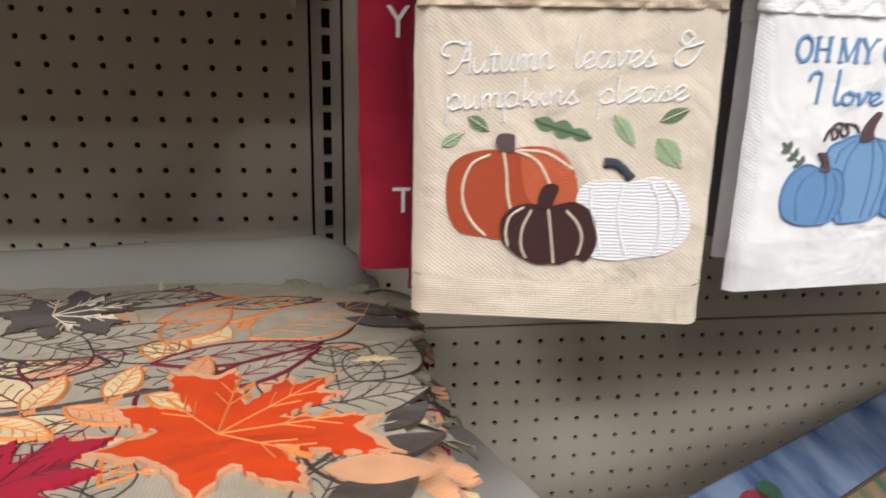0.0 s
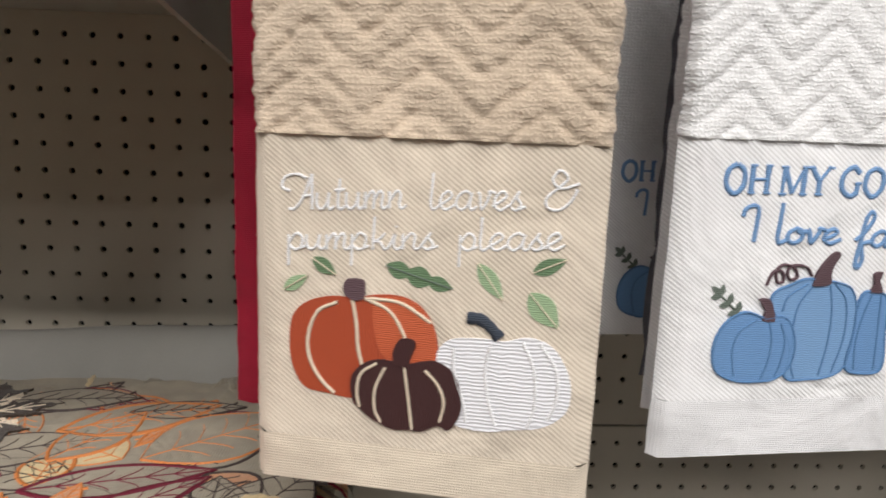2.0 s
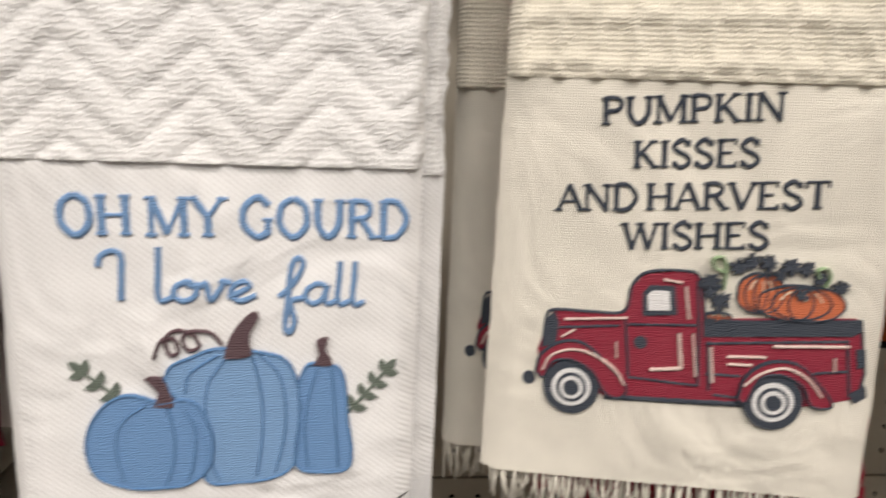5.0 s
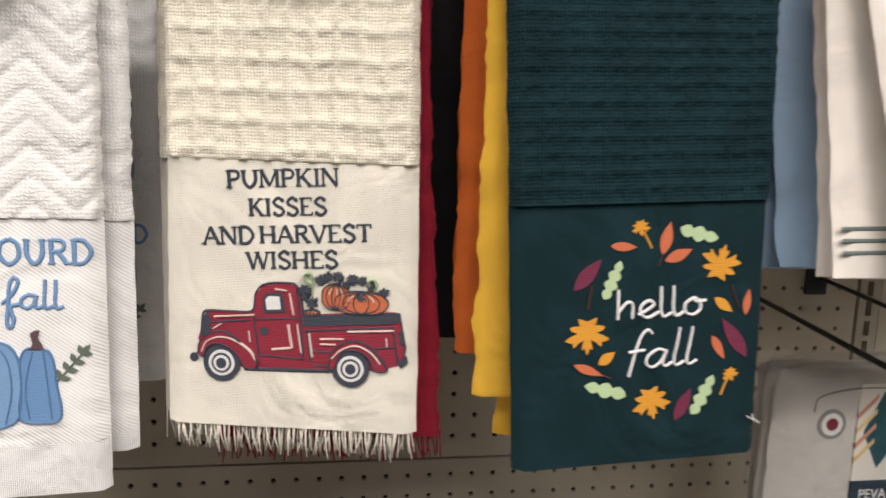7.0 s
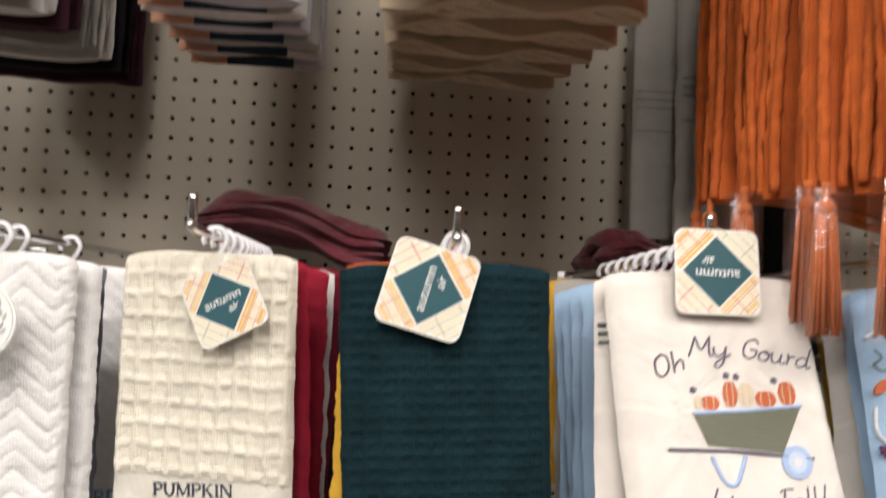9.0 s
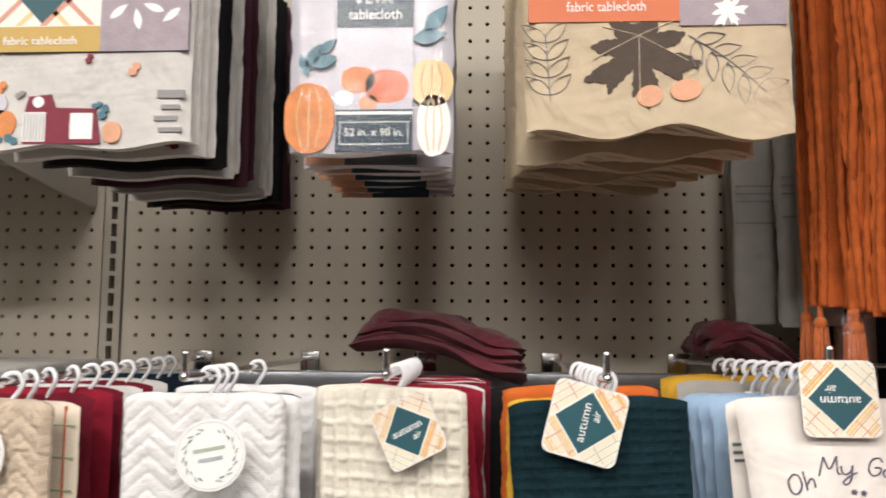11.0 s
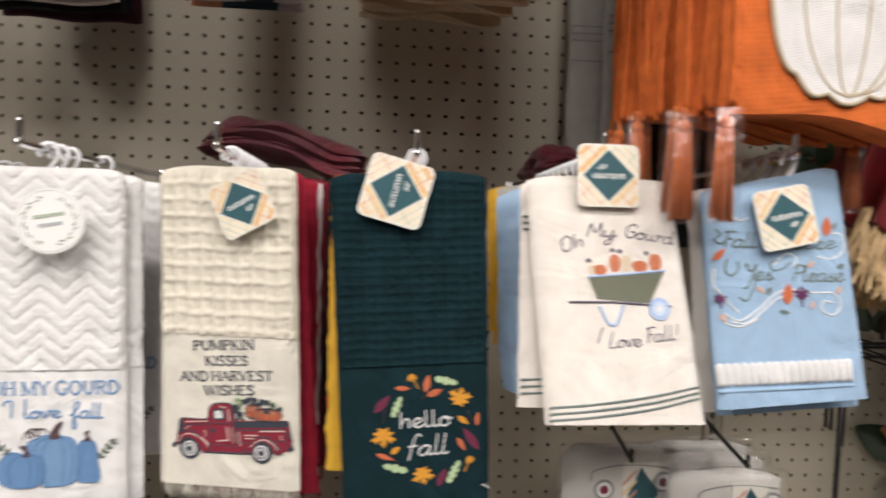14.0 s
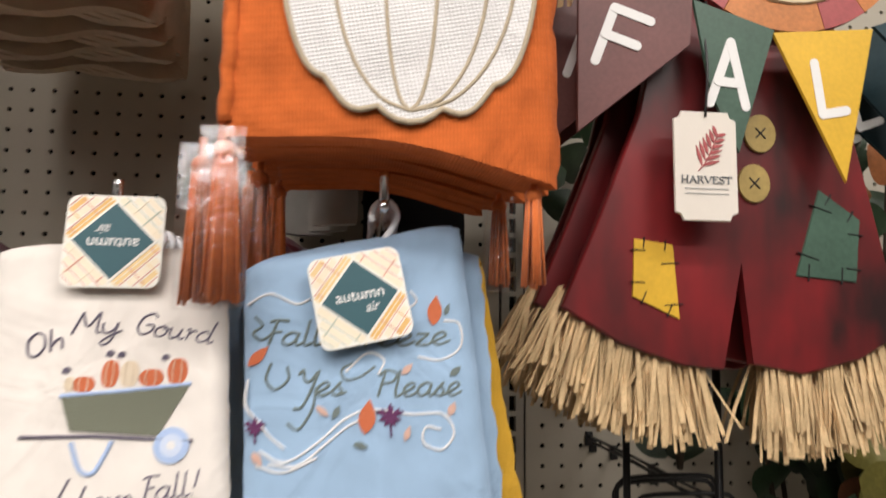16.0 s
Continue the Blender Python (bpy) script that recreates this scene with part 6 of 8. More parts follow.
for x, y, r, m in ((0.427, 1.778, 0.014, M_INKORANGE), (0.452, 1.772, 0.018, M_CARDORANGE), (0.415, 1.762, 0.008, M_TAGWHITE), (0.436, 1.758, 0.008, M_INKPEACH)):
    patch(q, "photo_pumpkin", scalloped(x, y, r, r * 0.8, 7), m, 3, lab)
V, F = cloth_slab(0.150, 0.150, 0.285, 0.042, None, 0.008, 0.003, 77, 0.004)
raw("film", V, F, M_FILM, P2, True, "clear crinkled packing film")
for k in range(6):
    m = (M_CARDLILAC, M_PRINTWHITE, M_CARDLILAC, M_GREY_CLOTH, M_PRINTWHITE, M_CARDLILAC, M_DARKSIDE)[k]
    t = folded_pack("tablecloth", 0.370 + 0.003 * (k % 2), 0.507 - 0.002 * (k % 3), -0.358 + 0.036 * k, 1.713 + 0.001 * k, 1.995, 0.030, m, "folded tablecloth pack in clear film in a stack", 40 + k, 2, 0.0015)
    g = (t, (lambda x, y: (x, y)), 0.017)
    rect(g, "label_band", -0.030, 0.036, -0.282, -0.250, M_CARDTEAL)
    rect(g, "printed_pumpkin", -0.066, -0.030, -0.282, -0.230, M_INKPEACH)

# third stack: natural linen with scalloped edges
P3 = folded_pack("tablecloth", 0.570, 0.791, -0.400, 1.728, 1.995, 0.044, M_LINEN, "natural linen tablecloth with an embroidered brown leaf", 51, 5, 0.006)
q = (P3, (lambda x, y: (x - 0.6805, y - 1.995)), 0.0225)
lf = patch(q, "leaf", serrate(maple_pts(0.664, 1.802, 0.054, 8), 0.0016, 4), M_INKBROWN, 0)
for s in ((-0.03, 0.02), (0.0, -0.045), (0.03, 0.025), (0.04, -0.01), (-0.038, -0.008)):
    ribbon(q, "vein", [(0.664, 1.812), (0.664 + s[0] * 0.5, 1.806 + s[1] * 0.5), (0.664 + s[0], 1.800 + s[1])], 0.0007, T_BEIGE, 1, lf, 4)
for x, y, rx, ry, a in ((0.672, 1.760, 0.011, 0.009, 0.3), (0.702, 1.765, 0.013, 0.009, 0.2)):
    patch(q, "acorn", oval(x, y, rx, ry, 20, 1.0, a), M_INKPEACH, 1)
for bx, by, ax, ay, n in ((0.590, 1.755, 0.586, 1.815, 4), (0.705, 1.812, 0.768, 1.762, 5)):
    st = ribbon(q, "outline_sprig", [(bx, by), ((bx + ax) / 2, (by + ay) / 2 + 0.004), (ax, ay)], 0.0007, M_INKGREY, 0)
    for k in range(n):
        tt = (k + 0.5) / n
        for s in (-1, 1):
            a = math.degrees(math.atan2(ay - by, ax - bx)) + 50 * s
            ring = leaf_pts(bx + (ax - bx) * tt + 0.012 * math.cos(radians(a)), by + (ay - by) * tt + 0.012 * math.sin(radians(a)), 0.026, 0.010, a)
            ribbon(q, "outline_leaf", ring + ring[:1], 0.0006, M_INKGREY, 0, st, 1)
lab = rect(q, "label_card", 0.572, 0.786, 1.824, 1.985, M_CARD, 1)
rect(q, "label_band", 0.572, 0.698, 1.824, 1.846, M_CARDORANGE, 2, lab)
rect(q, "label_photo", 0.698, 0.786, 1.820, 1.985, M_CARDPLUM, 2, lab)
patch(q, "photo_napkin", maple_pts(0.737, 1.834, 0.018, 30), M_TAGWHITE, 3, lab)
up = (P3, (lambda x, y: (x - 0.6805, -y - 1.995)), 0.0225)
lettering(up, "fabric tablecloth", 0.604, 0.670, -1.833, 0.0085, M_TAGWHITE, layer=3, under=lab)
for k in range(5):
    folded_pack("tablecloth", 0.566 + 0.004 * (k % 2), 0.782 - 0.007 * k, -0.338 + 0.056 * k, 1.722 + 0.002 * k, 1.995, 0.046, M_LINEN, "natural linen tablecloth folded in a hanging stack", 60 + k, 4, 0.005)

# grey runners hanging at the back
for k, (x0, x1, y, zb) in enumerate(((0.862, 0.918, -0.075, 1.568), (0.894, 0.936, -0.135, 1.566), (0.900, 0.945, -0.175, 1.566), (0.868, 0.900, -0.040, 1.570))):
    t = folded_pack("table_runner", x0, x1, y, zb, 1.995, 0.026, M_GREY_CLOTH, "grey linen table runner with dark woven lines", 80 + k, 2, 0.001, "grey table runners")
    t["category"] = "table runner"
    g = (t, (lambda x, y_: (x, y_)), 0.0135)
    for j, zz in enumerate((-0.252, -0.262, -0.272, -0.300)):
        rect(g, "woven_line", -(x1 - x0) / 2 + 0.002, (x1 - x0) / 2 - 0.002, zz, zz + 0.0022, M_INKGREY)
# near-black slabs added to put shade behind the orange covers
for k, (x0, x1, y) in enumerate(((0.952, 1.060, -0.070), (0.958, 1.062, -0.130))):
    t = folded_pack("table_runner", x0, x1, y, 1.44, 1.995, 0.034, M_BLACKCLOTH_GAP, "near-black folded shape added for the shade behind orange covers", 86 + k, 2, 0.001, "dark table runners")
    t["category"] = "table runner"
peg_hook(1.006, -0.20, 2.012, 1.006, 1.990, "upper peg hooks", label="chrome peg hook added with the near-black filler shapes")
peg_hook(0.895, -0.22, 2.012, 0.895, 1.990, "upper peg hooks", label="chrome peg hook holding grey runners")
peg_hook(0.966, -0.54, 2.012, 0.966, 1.990, "upper peg hooks", label="chrome peg hook holding orange covers")

# ---- orange tasselled covers ----
M_ORANGE = weave("burnt_orange_slub", (0.60, 0.135, 0.030), 0.0020, 3, 0.7, 0.22, 0.45, sheen=0.04, twill=0.4, ragged_=2.2)
M_ORANGE_YARN = mat("orange_yarn", (0.58, 0.15, 0.04), 0.85, 0, 0.2, 200, 900, 0.6, 0.0008, 0.1, 0, 0.2)
M_APPLIQUE = weave("white_applique", (0.80, 0.78, 0.77), 0.0022, 12, 0.9, 0.06)
M_TAUPE = mat("taupe_cord", (0.46, 0.38, 0.27), 0.8, 0, 0.15, 200, 900, 0.5)


def tassel(parent, x, y, z, length, r, sleeve, seed):
    """A yarn tassel: knot, neck and a skirt of strands, some in a clear sleeve."""
    rng = random.Random(seed)
    bm = bmesh.new()
    tube(spline([(x, y, z + 0.012), (x, y, z + 0.002), (x, y, z - 0.004)], 3), r * 0.35, 6, bm)
    bmesh.ops.create_uvsphere(bm, u_segments=10, v_segments=7, radius=r * 0.85, matrix=Matrix.Translation((x, y, z - r * 0.6)))
    for k in range(34):
        a, q_ = rng.uniform(0, 6.28), math.sqrt(rng.random())
        dx, dy = q_ * math.cos(a), q_ * math.sin(a)
        l = length * rng.uniform(0.93, 1.02)
        tube([(x + dx * r * 0.7, y + dy * r * 0.7, z - r), (x + dx * r * 0.95, y + dy * r * 0.95, z - l * 0.5), (x + dx * r * 1.25, y + dy * r * 1.25, z - l)], r * 0.16, 4, bm)
    t = part("tassel", bm, M_ORANGE_YARN, parent, "orange yarn tassel")
    if sleeve:
        s = box(x - r * 1.6, x + r * 1.6, y - r * 1.1, y + r * 1.1, z - length - 0.004, z + 0.008, 0.002)
        part("sleeve", s, M_SLEEVE, t, "clear plastic sleeve")


for k in range(9):
    y = -0.508 + 0.032 * k
    t = thing("pillow_cover", pose(0.965 + (0.0 if k == 0 else 0.007 * math.sin(k * 2.4)), y + (0.004 * math.sin(k * 1.7) if k else 0), 1.995 + 0.002 * k), "burnt orange tasselled cover with a white pumpkin applique" if k == 0 else "burnt orange tasselled cover folded in a stack", "pillow cover", "orange tasselled covers")
    V, F = cloth_slab(0.184, 0.187, 0.434, 0.022, None, 0.007, 0.0035, 90 + k * 3, 0.006)
    V = [(u, yy + 0.004 * math.sin(zz * 20 + k), zz * (1 + 0.255 * u) + 0.006 * math.cos(u * 28) * (zz / 0.434) ** 2 + 0.001 * k) for u, yy, zz in V]
    raw("cloth", V, F, M_ORANGE, t, True)
    # a rolled seam down the side that faces the aisle's start
    for edge, rad in ((-0.011, 0.0042), (0.009, 0.0036)):
        rope = [(-0.0895 + 0.0006 * math.sin(j * 1.9 + k) + 0.0022 * math.sin(j * 0.13 + k * 2.1), edge + 0.0006 * math.cos(j * 1.9 + k) + 0.002 * math.sin(j * 0.17 + k), -0.008 - j * 0.0059) for j in range(71)]
        part("seam", tube(rope, rad, 7, taper=lambda s_: 1 + 0.10 * math.sin(s_ * 210)), M_ORANGE, t, "corded orange seam")
    zc = -0.434 * (1 - 0.255 * 0.086)
    tassel(t, -0.089 - 0.004 * (k % 3) - (0.020 if k in (1, 4) else 0), -0.006, zc - 0.006 - 0.003 * (k % 2), 0.084, 0.0078, k < 6, 200 + k)
    if k in (0, 2):
        tassel(t, 0.080, 0.0, -0.434 * (1 + 0.255 * 0.084) - 0.006, 0.056, 0.006, k == 2, 220 + k)
    if k == 0:
        front = 0.0165
        g = (t, (lambda x, y_: (x - 0.966, y_ - 1.995)), front)
        ring = []
        for j in range(96):
            a = 2 * math.pi * j / 96
            c, s = math.cos(a), math.sin(a)
            lobe = (0.007 * abs(math.sin(2.5 * math.pi * (c + 1))) - 0.001) * max(0.0, -s) ** 0.5
            ring.append((0.974 + 0.070 * math.copysign(abs(c) ** 0.85, c), 1.675 + 0.092 * math.copysign(abs(s) ** 0.85, s) - lobe))
        ap = patch(g, "applique", ring, M_APPLIQUE, 1, None, 0, "white slubbed pumpkin applique")
        ribbon(g, "cord_edge", ring + ring[:1], 0.0032, M_TAUPE, 2, ap, 1)
        for s in (-0.62, -0.21, 0.21, 0.62, 0.84):
            ribbon(g, "cord_rib", [(0.974 + 0.070 * s * math.cos(a), 1.675 + 0.092 * math.sin(a)) for a in [(-0.5 + j / 8) * math.pi for j in range(9)]], 0.0024, M_TAUPE, 2, ap, 3)

# ---- maroon napkin piles lying on the bar and towels ----
M_NAPKIN = weave("maroon_napkin", (0.115, 0.012, 0.022), 0.0009, 0, 0.5, 0.2)


def slumped_pile(name, x0, x1, y0, y1, z, rise, layers, material, label, seed):
    t = thing(name, pose((x0 + x1) / 2, (y0 + y1) / 2, z), label, "napkin", "maroon napkin piles")
    w, d = x1 - x0, y1 - y0
    for k in range(layers):
        n, m = 26, 14
        V, F = [], []
        for side in (0, 1):
            for j in range(m + 1):
                for i in range(n + 1):
                    u, v = i / n - 0.5, j / m - 0.5
                    e = min(0.5 - abs(u), 0.5 - abs(v)) * 2
                    puff = math.sqrt(min(1, max(0, e / 0.12)))
                    hump = rise * (0.55 + 0.45 * math.cos((u + 0.22) * 3.4)) * (1 - k * 0.04)
                    th = 0.0095 * puff * (1 if side else -1)
                    V.append((u * w * (1 - 0.03 * k) + 0.016 * noise.noise(Vector((v * 3, k * 1.7, seed))), v * d * (1 - 0.05 * (k % 2)) + 0.012 * noise.noise(Vector((u * 4, k * 2.3, seed))), hump - (layers - k) * 0.0095 + th + 0.009 * noise.noise(Vector((u * 4, v * 5, seed + 0.35 * k))) + 0.012 * layers))
        row = n + 1
        for side in (0, 1):
            o = side * row * (m + 1)
            for j in range(m):
                for i in range(n):
                    a = o + j * row + i
                    q4 = (a, a + 1, a + row + 1, a + row)
                    F.append(q4 if side else q4[::-1])
        ob = raw("napkin_fold", V, F, material, t, True)
    return t


slumped_pile("napkin_pile", 0.392, 0.586, -0.235, -0.05, 1.488, 0.052, 4, M_NAPKIN, "pile of folded maroon napkins slumped over the hooks", 3)
slumped_pile("napkin_pile", 0.805, 0.905, -0.16, -0.03, 1.496, 0.040, 3, M_NAPKIN, "pile of folded maroon napkins behind the towels", 8)


# ---- left bay: shelves and what lies on them ----
def shelf(name, x0, x1, depth, z, label):
    t = thing(name, pose(0, 0, z), label, "shelf", "", "structure")
    part("shelf_board", box(x0, x1, -depth, -0.002, -0.022, 0.0, 0.003), M_SHELF, t)
    part("price_rail", box(x0, x1, -depth - 0.012, -depth - 0.001, -0.034, 0.004, 0.003), M_SHELF, t)
    for xb in (x0 + 0.004, x1 - 0.010):
        bm = bmesh.new()
        pts = [(-0.003, -0.023), (-depth * 0.95, -0.023), (-depth * 0.95, -0.032), (-0.10, -0.075), (-0.003, -0.085)]
        a = [bm.verts.new((xb, y, w)) for y, w in pts]
        b = [bm.verts.new((xb + 0.004, y, w)) for y, w in pts]
        bm.faces.new(a)
        bm.faces.new(b[::-1])
        for k in range(5):
            bm.faces.new((a[k], b[k], b[(k + 1) % 5], a[(k + 1) % 5]))
        part("bracket", bm, M_SHELF, t, "", False)
    return t


shelf("shelf_1", -1.13, -0.022, 0.40, 1.815, "beige steel shelf holding grey ceramics")
shelf("shelf_2", -1.13, -0.022, 0.44, 1.435, "beige steel shelf holding folded grey cloths")
shelf("shelf_3", -1.13, 0.012, 0.46, 1.000, "beige steel shelf under a pile of leaf runners")

M_CERAMIC = mat("grey_glaze", (0.30, 0.29, 0.28), 0.3, 0, 0.1, 20, 300, 0.05)
M_CERAMIC2 = mat("white_glaze", (0.70, 0.69, 0.66), 0.3, 0, 0.05, 20, 300, 0.05)


def lathe(profile, seg=36):
    bm = bmesh.new()
    rings = [[bm.verts.new((r * math.cos(2 * math.pi * s / seg), r * math.sin(2 * math.pi * s / seg), z)) for s in range(seg)] for r, z in profile]
    for a, b in zip(rings, rings[1:]):
        for s in range(seg):
            bm.faces.new((a[s], a[(s + 1) % seg], b[(s + 1) % seg], b[s]))
    bm.faces.new(rings[0][::-1])
    return bm


for x, y, s, m, lb in ((-0.155, -0.30, 1.0, M_CERAMIC2, "white glazed round bowl on a shelf"), (-0.145, -0.16, 1.15, M_CERAMIC, "grey glazed round jar on a shelf"), (-0.28, -0.20, 1.2, M_CERAMIC, "grey glazed round jar on a shelf"), (-0.07, -0.10, 0.7, M_CERAMIC, "small grey glazed round jar on a shelf")):
    t = thing("ceramic_jar", pose(x, y, 1.815), lb, "jar", "ceramics on the shelf")
    part("body", lathe([(0.035 * s, 0), (0.062 * s, 0.02 * s), (0.075 * s, 0.06 * s), (0.066 * s, 0.10 * s), (0.045 * s, 0.122 * s), (0.042 * s, 0.13 * s), (0.038 * s, 0.122 * s), (0.02 * s, 0.03 * s), (0.001, 0.028 * s)]), m, t)


def lying_cloth(name, x0, x1, y0, y1, z, layers, each, material, label, seed, group):
    """Cloths folded flat and piled: rounded folds towards the aisle, slightly out of line."""
    rng = random.Random(seed)
    t = thing(name, pose((x0 + x1) / 2, (y0 + y1) / 2, z), label, "cloth", group)
    for k in range(layers):
        w, d = x1 - x0 - rng.uniform(0, 0.012), y1 - y0 - rng.uniform(0, 0.015)
        bm = box(-w / 2, w / 2, -d / 2, d / 2, 0, each * 0.98, each * 0.45, 3)
        bmesh.ops.subdivide_edges(bm, edges=[e for e in bm.edges if e.calc_length() > 0.05], cuts=7, use_grid_fill=True)
        for v in bm.verts:
            v.co.z += 0.004 * noise.noise(Vector((v.co.x * 12 + seed, v.co.y * 12, k * 0.4)))
            v.co.z += k * each
            v.co.x += 0.004 * noise.noise(Vector((k * 2.1, v.co.y * 10, seed)))
        part("fold", bm, material, t)
    return t


lying_cloth("folded_cloth", -0.34, 0.020, -0.335, -0.03, 1.436, 4, 0.020, M_GREY_CLOTH, "grey linen cloths folded in a pile on a shelf", 4, "grey folded cloths")
lying_cloth("folded_cloth", -0.75, -0.36, -0.33, -0.03, 1.436, 4, 0.020, M_GREY_CLOTH, "grey linen cloths folded in a pile on a shelf", 5, "grey folded cloths")
M_FELT = mat("pale_grey_felt", (0.33, 0.315, 0.285), 0.95, 0, 0.06, 25, 800, 0.3)
lying_cloth("grey_blanket", -0.62, 0.055, -0.47, -0.010, 1.0125, 2, 0.0362, M_FELT, "pale grey blanket folded flat under leaf runners", 6, "")
pad = thing("grey_mat", pose(0.107, -0.215, 1.0005, 0, 0, 16.7), "pale grey felt mat with rounded corners sticking out under runners", "mat")
bm = bmesh.new()
rim = [(-0.03 + 0.03 * math.cos(a), -0.03 + 0.03 * math.sin(a)) for a in [math.pi / 2 * (1 - k / 8) for k in range(9)]] + [(0.0, -0.22), (-0.01, -0.245), (-0.03, -0.25), (-0.30, -0.25), (-0.30, 0.0)]
rings = [[bm.verts.new((x - i * (x + 0.15) * 0.02, y - i * (y + 0.12) * 0.02, z)) for x, y in rim] for z, i in ((0.0, 0.5), (0.003, 0), (0.008, 0), (0.0105, 0.8))]
for lo_, hi_ in zip(rings, rings[1:]):
    for k in range(len(rim)):
        n = (k + 1) % len(rim)
        bm.faces.new((lo_[k], lo_[n], hi_[n], hi_[k]))
bm.faces.new(rings[0])
bm.faces.new(rings[-1])
part("felt", bm, M_FELT, pad, "", False)
t = thing("grey_roll", pose(-0.12, -0.058, 1.085), "pale grey cloth rolled along the pegboard behind runners", "cloth")
bm = bmesh.new()
n = 40
prof = [(0.045 * math.cos(a), 0.052 * math.sin(a)) for a in [math.pi * k / 10 for k in range(11)]]
last = None
for k in range(n + 1):
    u = k / n
    x = -0.36 + 0.52 * u
    s = min(1, math.sqrt(max(0.0, 1 - max(0, (u - 0.86) / 0.14) ** 2)) + 0.02) * (0.55 + 0.45 * u)
    ring = [bm.verts.new((x, y * s, w * s * (1 + 0.12 * noise.noise(Vector((x * 9, y * 30, 1)))))) for y, w in prof]
    if last:
        for i in range(10):
            bm.faces.new((last[i], last[i + 1], ring[i + 1], ring[i]))
    last = ring
part("cloth", bm, M_FELT, t)

# ---- leaf runners: cut-out leaves laid over one another ----
M_BURLAP = weave("cream_burlap", (0.385, 0.33, 0.245), 0.0018, 0, 0.9, 0.16)
M_LEAFORANGE = weave("orange_leaf_cloth", (0.66, 0.06, 0.007), 0.0012, 0, 0.5, 0.1, sheen=0.02)
M_LEAFRED = weave("crimson_leaf_cloth", (0.40, 0.015, 0.04), 0.0012, 0, 0.5, 0.1, sheen=0.02)
M_LEAFBROWN = weave("dark_brown_leaf_cloth", (0.045, 0.028, 0.018), 0.0012, 0, 0.5, 0.2)
M_LEAFTAN = weave("peach_leaf_cloth", (0.66, 0.33, 0.17), 0.0012, 0, 0.5, 0.15)
M_LEAFGOLD = weave("pale_gold_leaf_cloth", (0.74, 0.58, 0.32), 0.0012, 0, 0.5, 0.15)
T_MAROON = thread("maroon_thread", (0.17, 0.01, 0.03))
T_DARK = thread("dark_vein_thread", (0.06, 0.04, 0.035))
T_ORANGE = thread("orange_vein_thread", (0.72, 0.25, 0.07))
RUN = "leaf runners in a pile"


def flat_on(parent, lift):
    return (parent, (lambda x, y: (x, y)), lift)


def ragged(cx, cy, rx, ry, seed, n=150):
    """An outline made of many leaf tips."""
    out = []
    for k in range(n):
        a = 2 * math.pi * k / n
        r = 1 + 0.05 * abs(math.sin(a * 17 + seed)) + 0.03 * noise.noise(Vector((math.cos(a) * 5, math.sin(a) * 5, seed)))
        c, s = math.cos(a), math.sin(a)
        out.append((cx + rx * r * math.copysign(abs(c) ** 0.55, c), cy + ry * r * math.copysign(abs(s) ** 0.55, s)))
    return out


def maple_up(cx, cy, r, turn):
    """A maple leaf seen on a plane whose second axis points away."""
    return [(x, 2 * cy - y) for x, y in maple_pts(cx, cy, r, turn)]


TOPZ = 1.113


def curled_tip(seed, l, w, material):
    """A cut leaf tip that droops and curls at the rim of a runner: pointed, toothed, with real thickness."""
    rng = random.Random(seed)
    n, V, F = 8, [], []
    droop, roll_, fold = rng.uniform(0.2, 0.9), rng.uniform(-0.6, 0.6), rng.uniform(-0.5, 0.5)
    for lift in (0.0, -0.0009):
        for i in range(n + 1):
            t = i / n
            wd = w * (math.sin(math.pi * (0.12 + 0.86 * t) ** 0.8) + (0.14 if i % 2 else -0.06))
            for q in (-1, -0.5, 0, 0.5, 1):
                V.append((l * t, wd * q * 0.5, -droop * l * t * t + fold * abs(q) * w * 0.5 + roll_ * q * w * t * 0.5 + lift))
    m = 5 * (n + 1)
    for i in range(n):
        for q in range(4):
            a = i * 5 + q
            F.append((a, a + 5, a + 6, a + 1))
            F.append((m + a, m + a + 1, m + a + 6, m + a + 5))
        for e in (0, 4):
            a = i * 5 + e
            F.append((a, a + 5, m + a + 5, m + a))
    for q in range(4):
        F.append((q, q + 1, m + q + 1, m + q))
        F.append((5 * n + q, 5 * n + q + 1, m + 5 * n + q + 1, m + 5 * n + q))
    me = bpy.data.meshes.new("rim_leaf")
    me.from_pydata(V, [], F)
    for p in me.polygons:
        p.use_smooth = True
    me.materials.append(material)
    return me


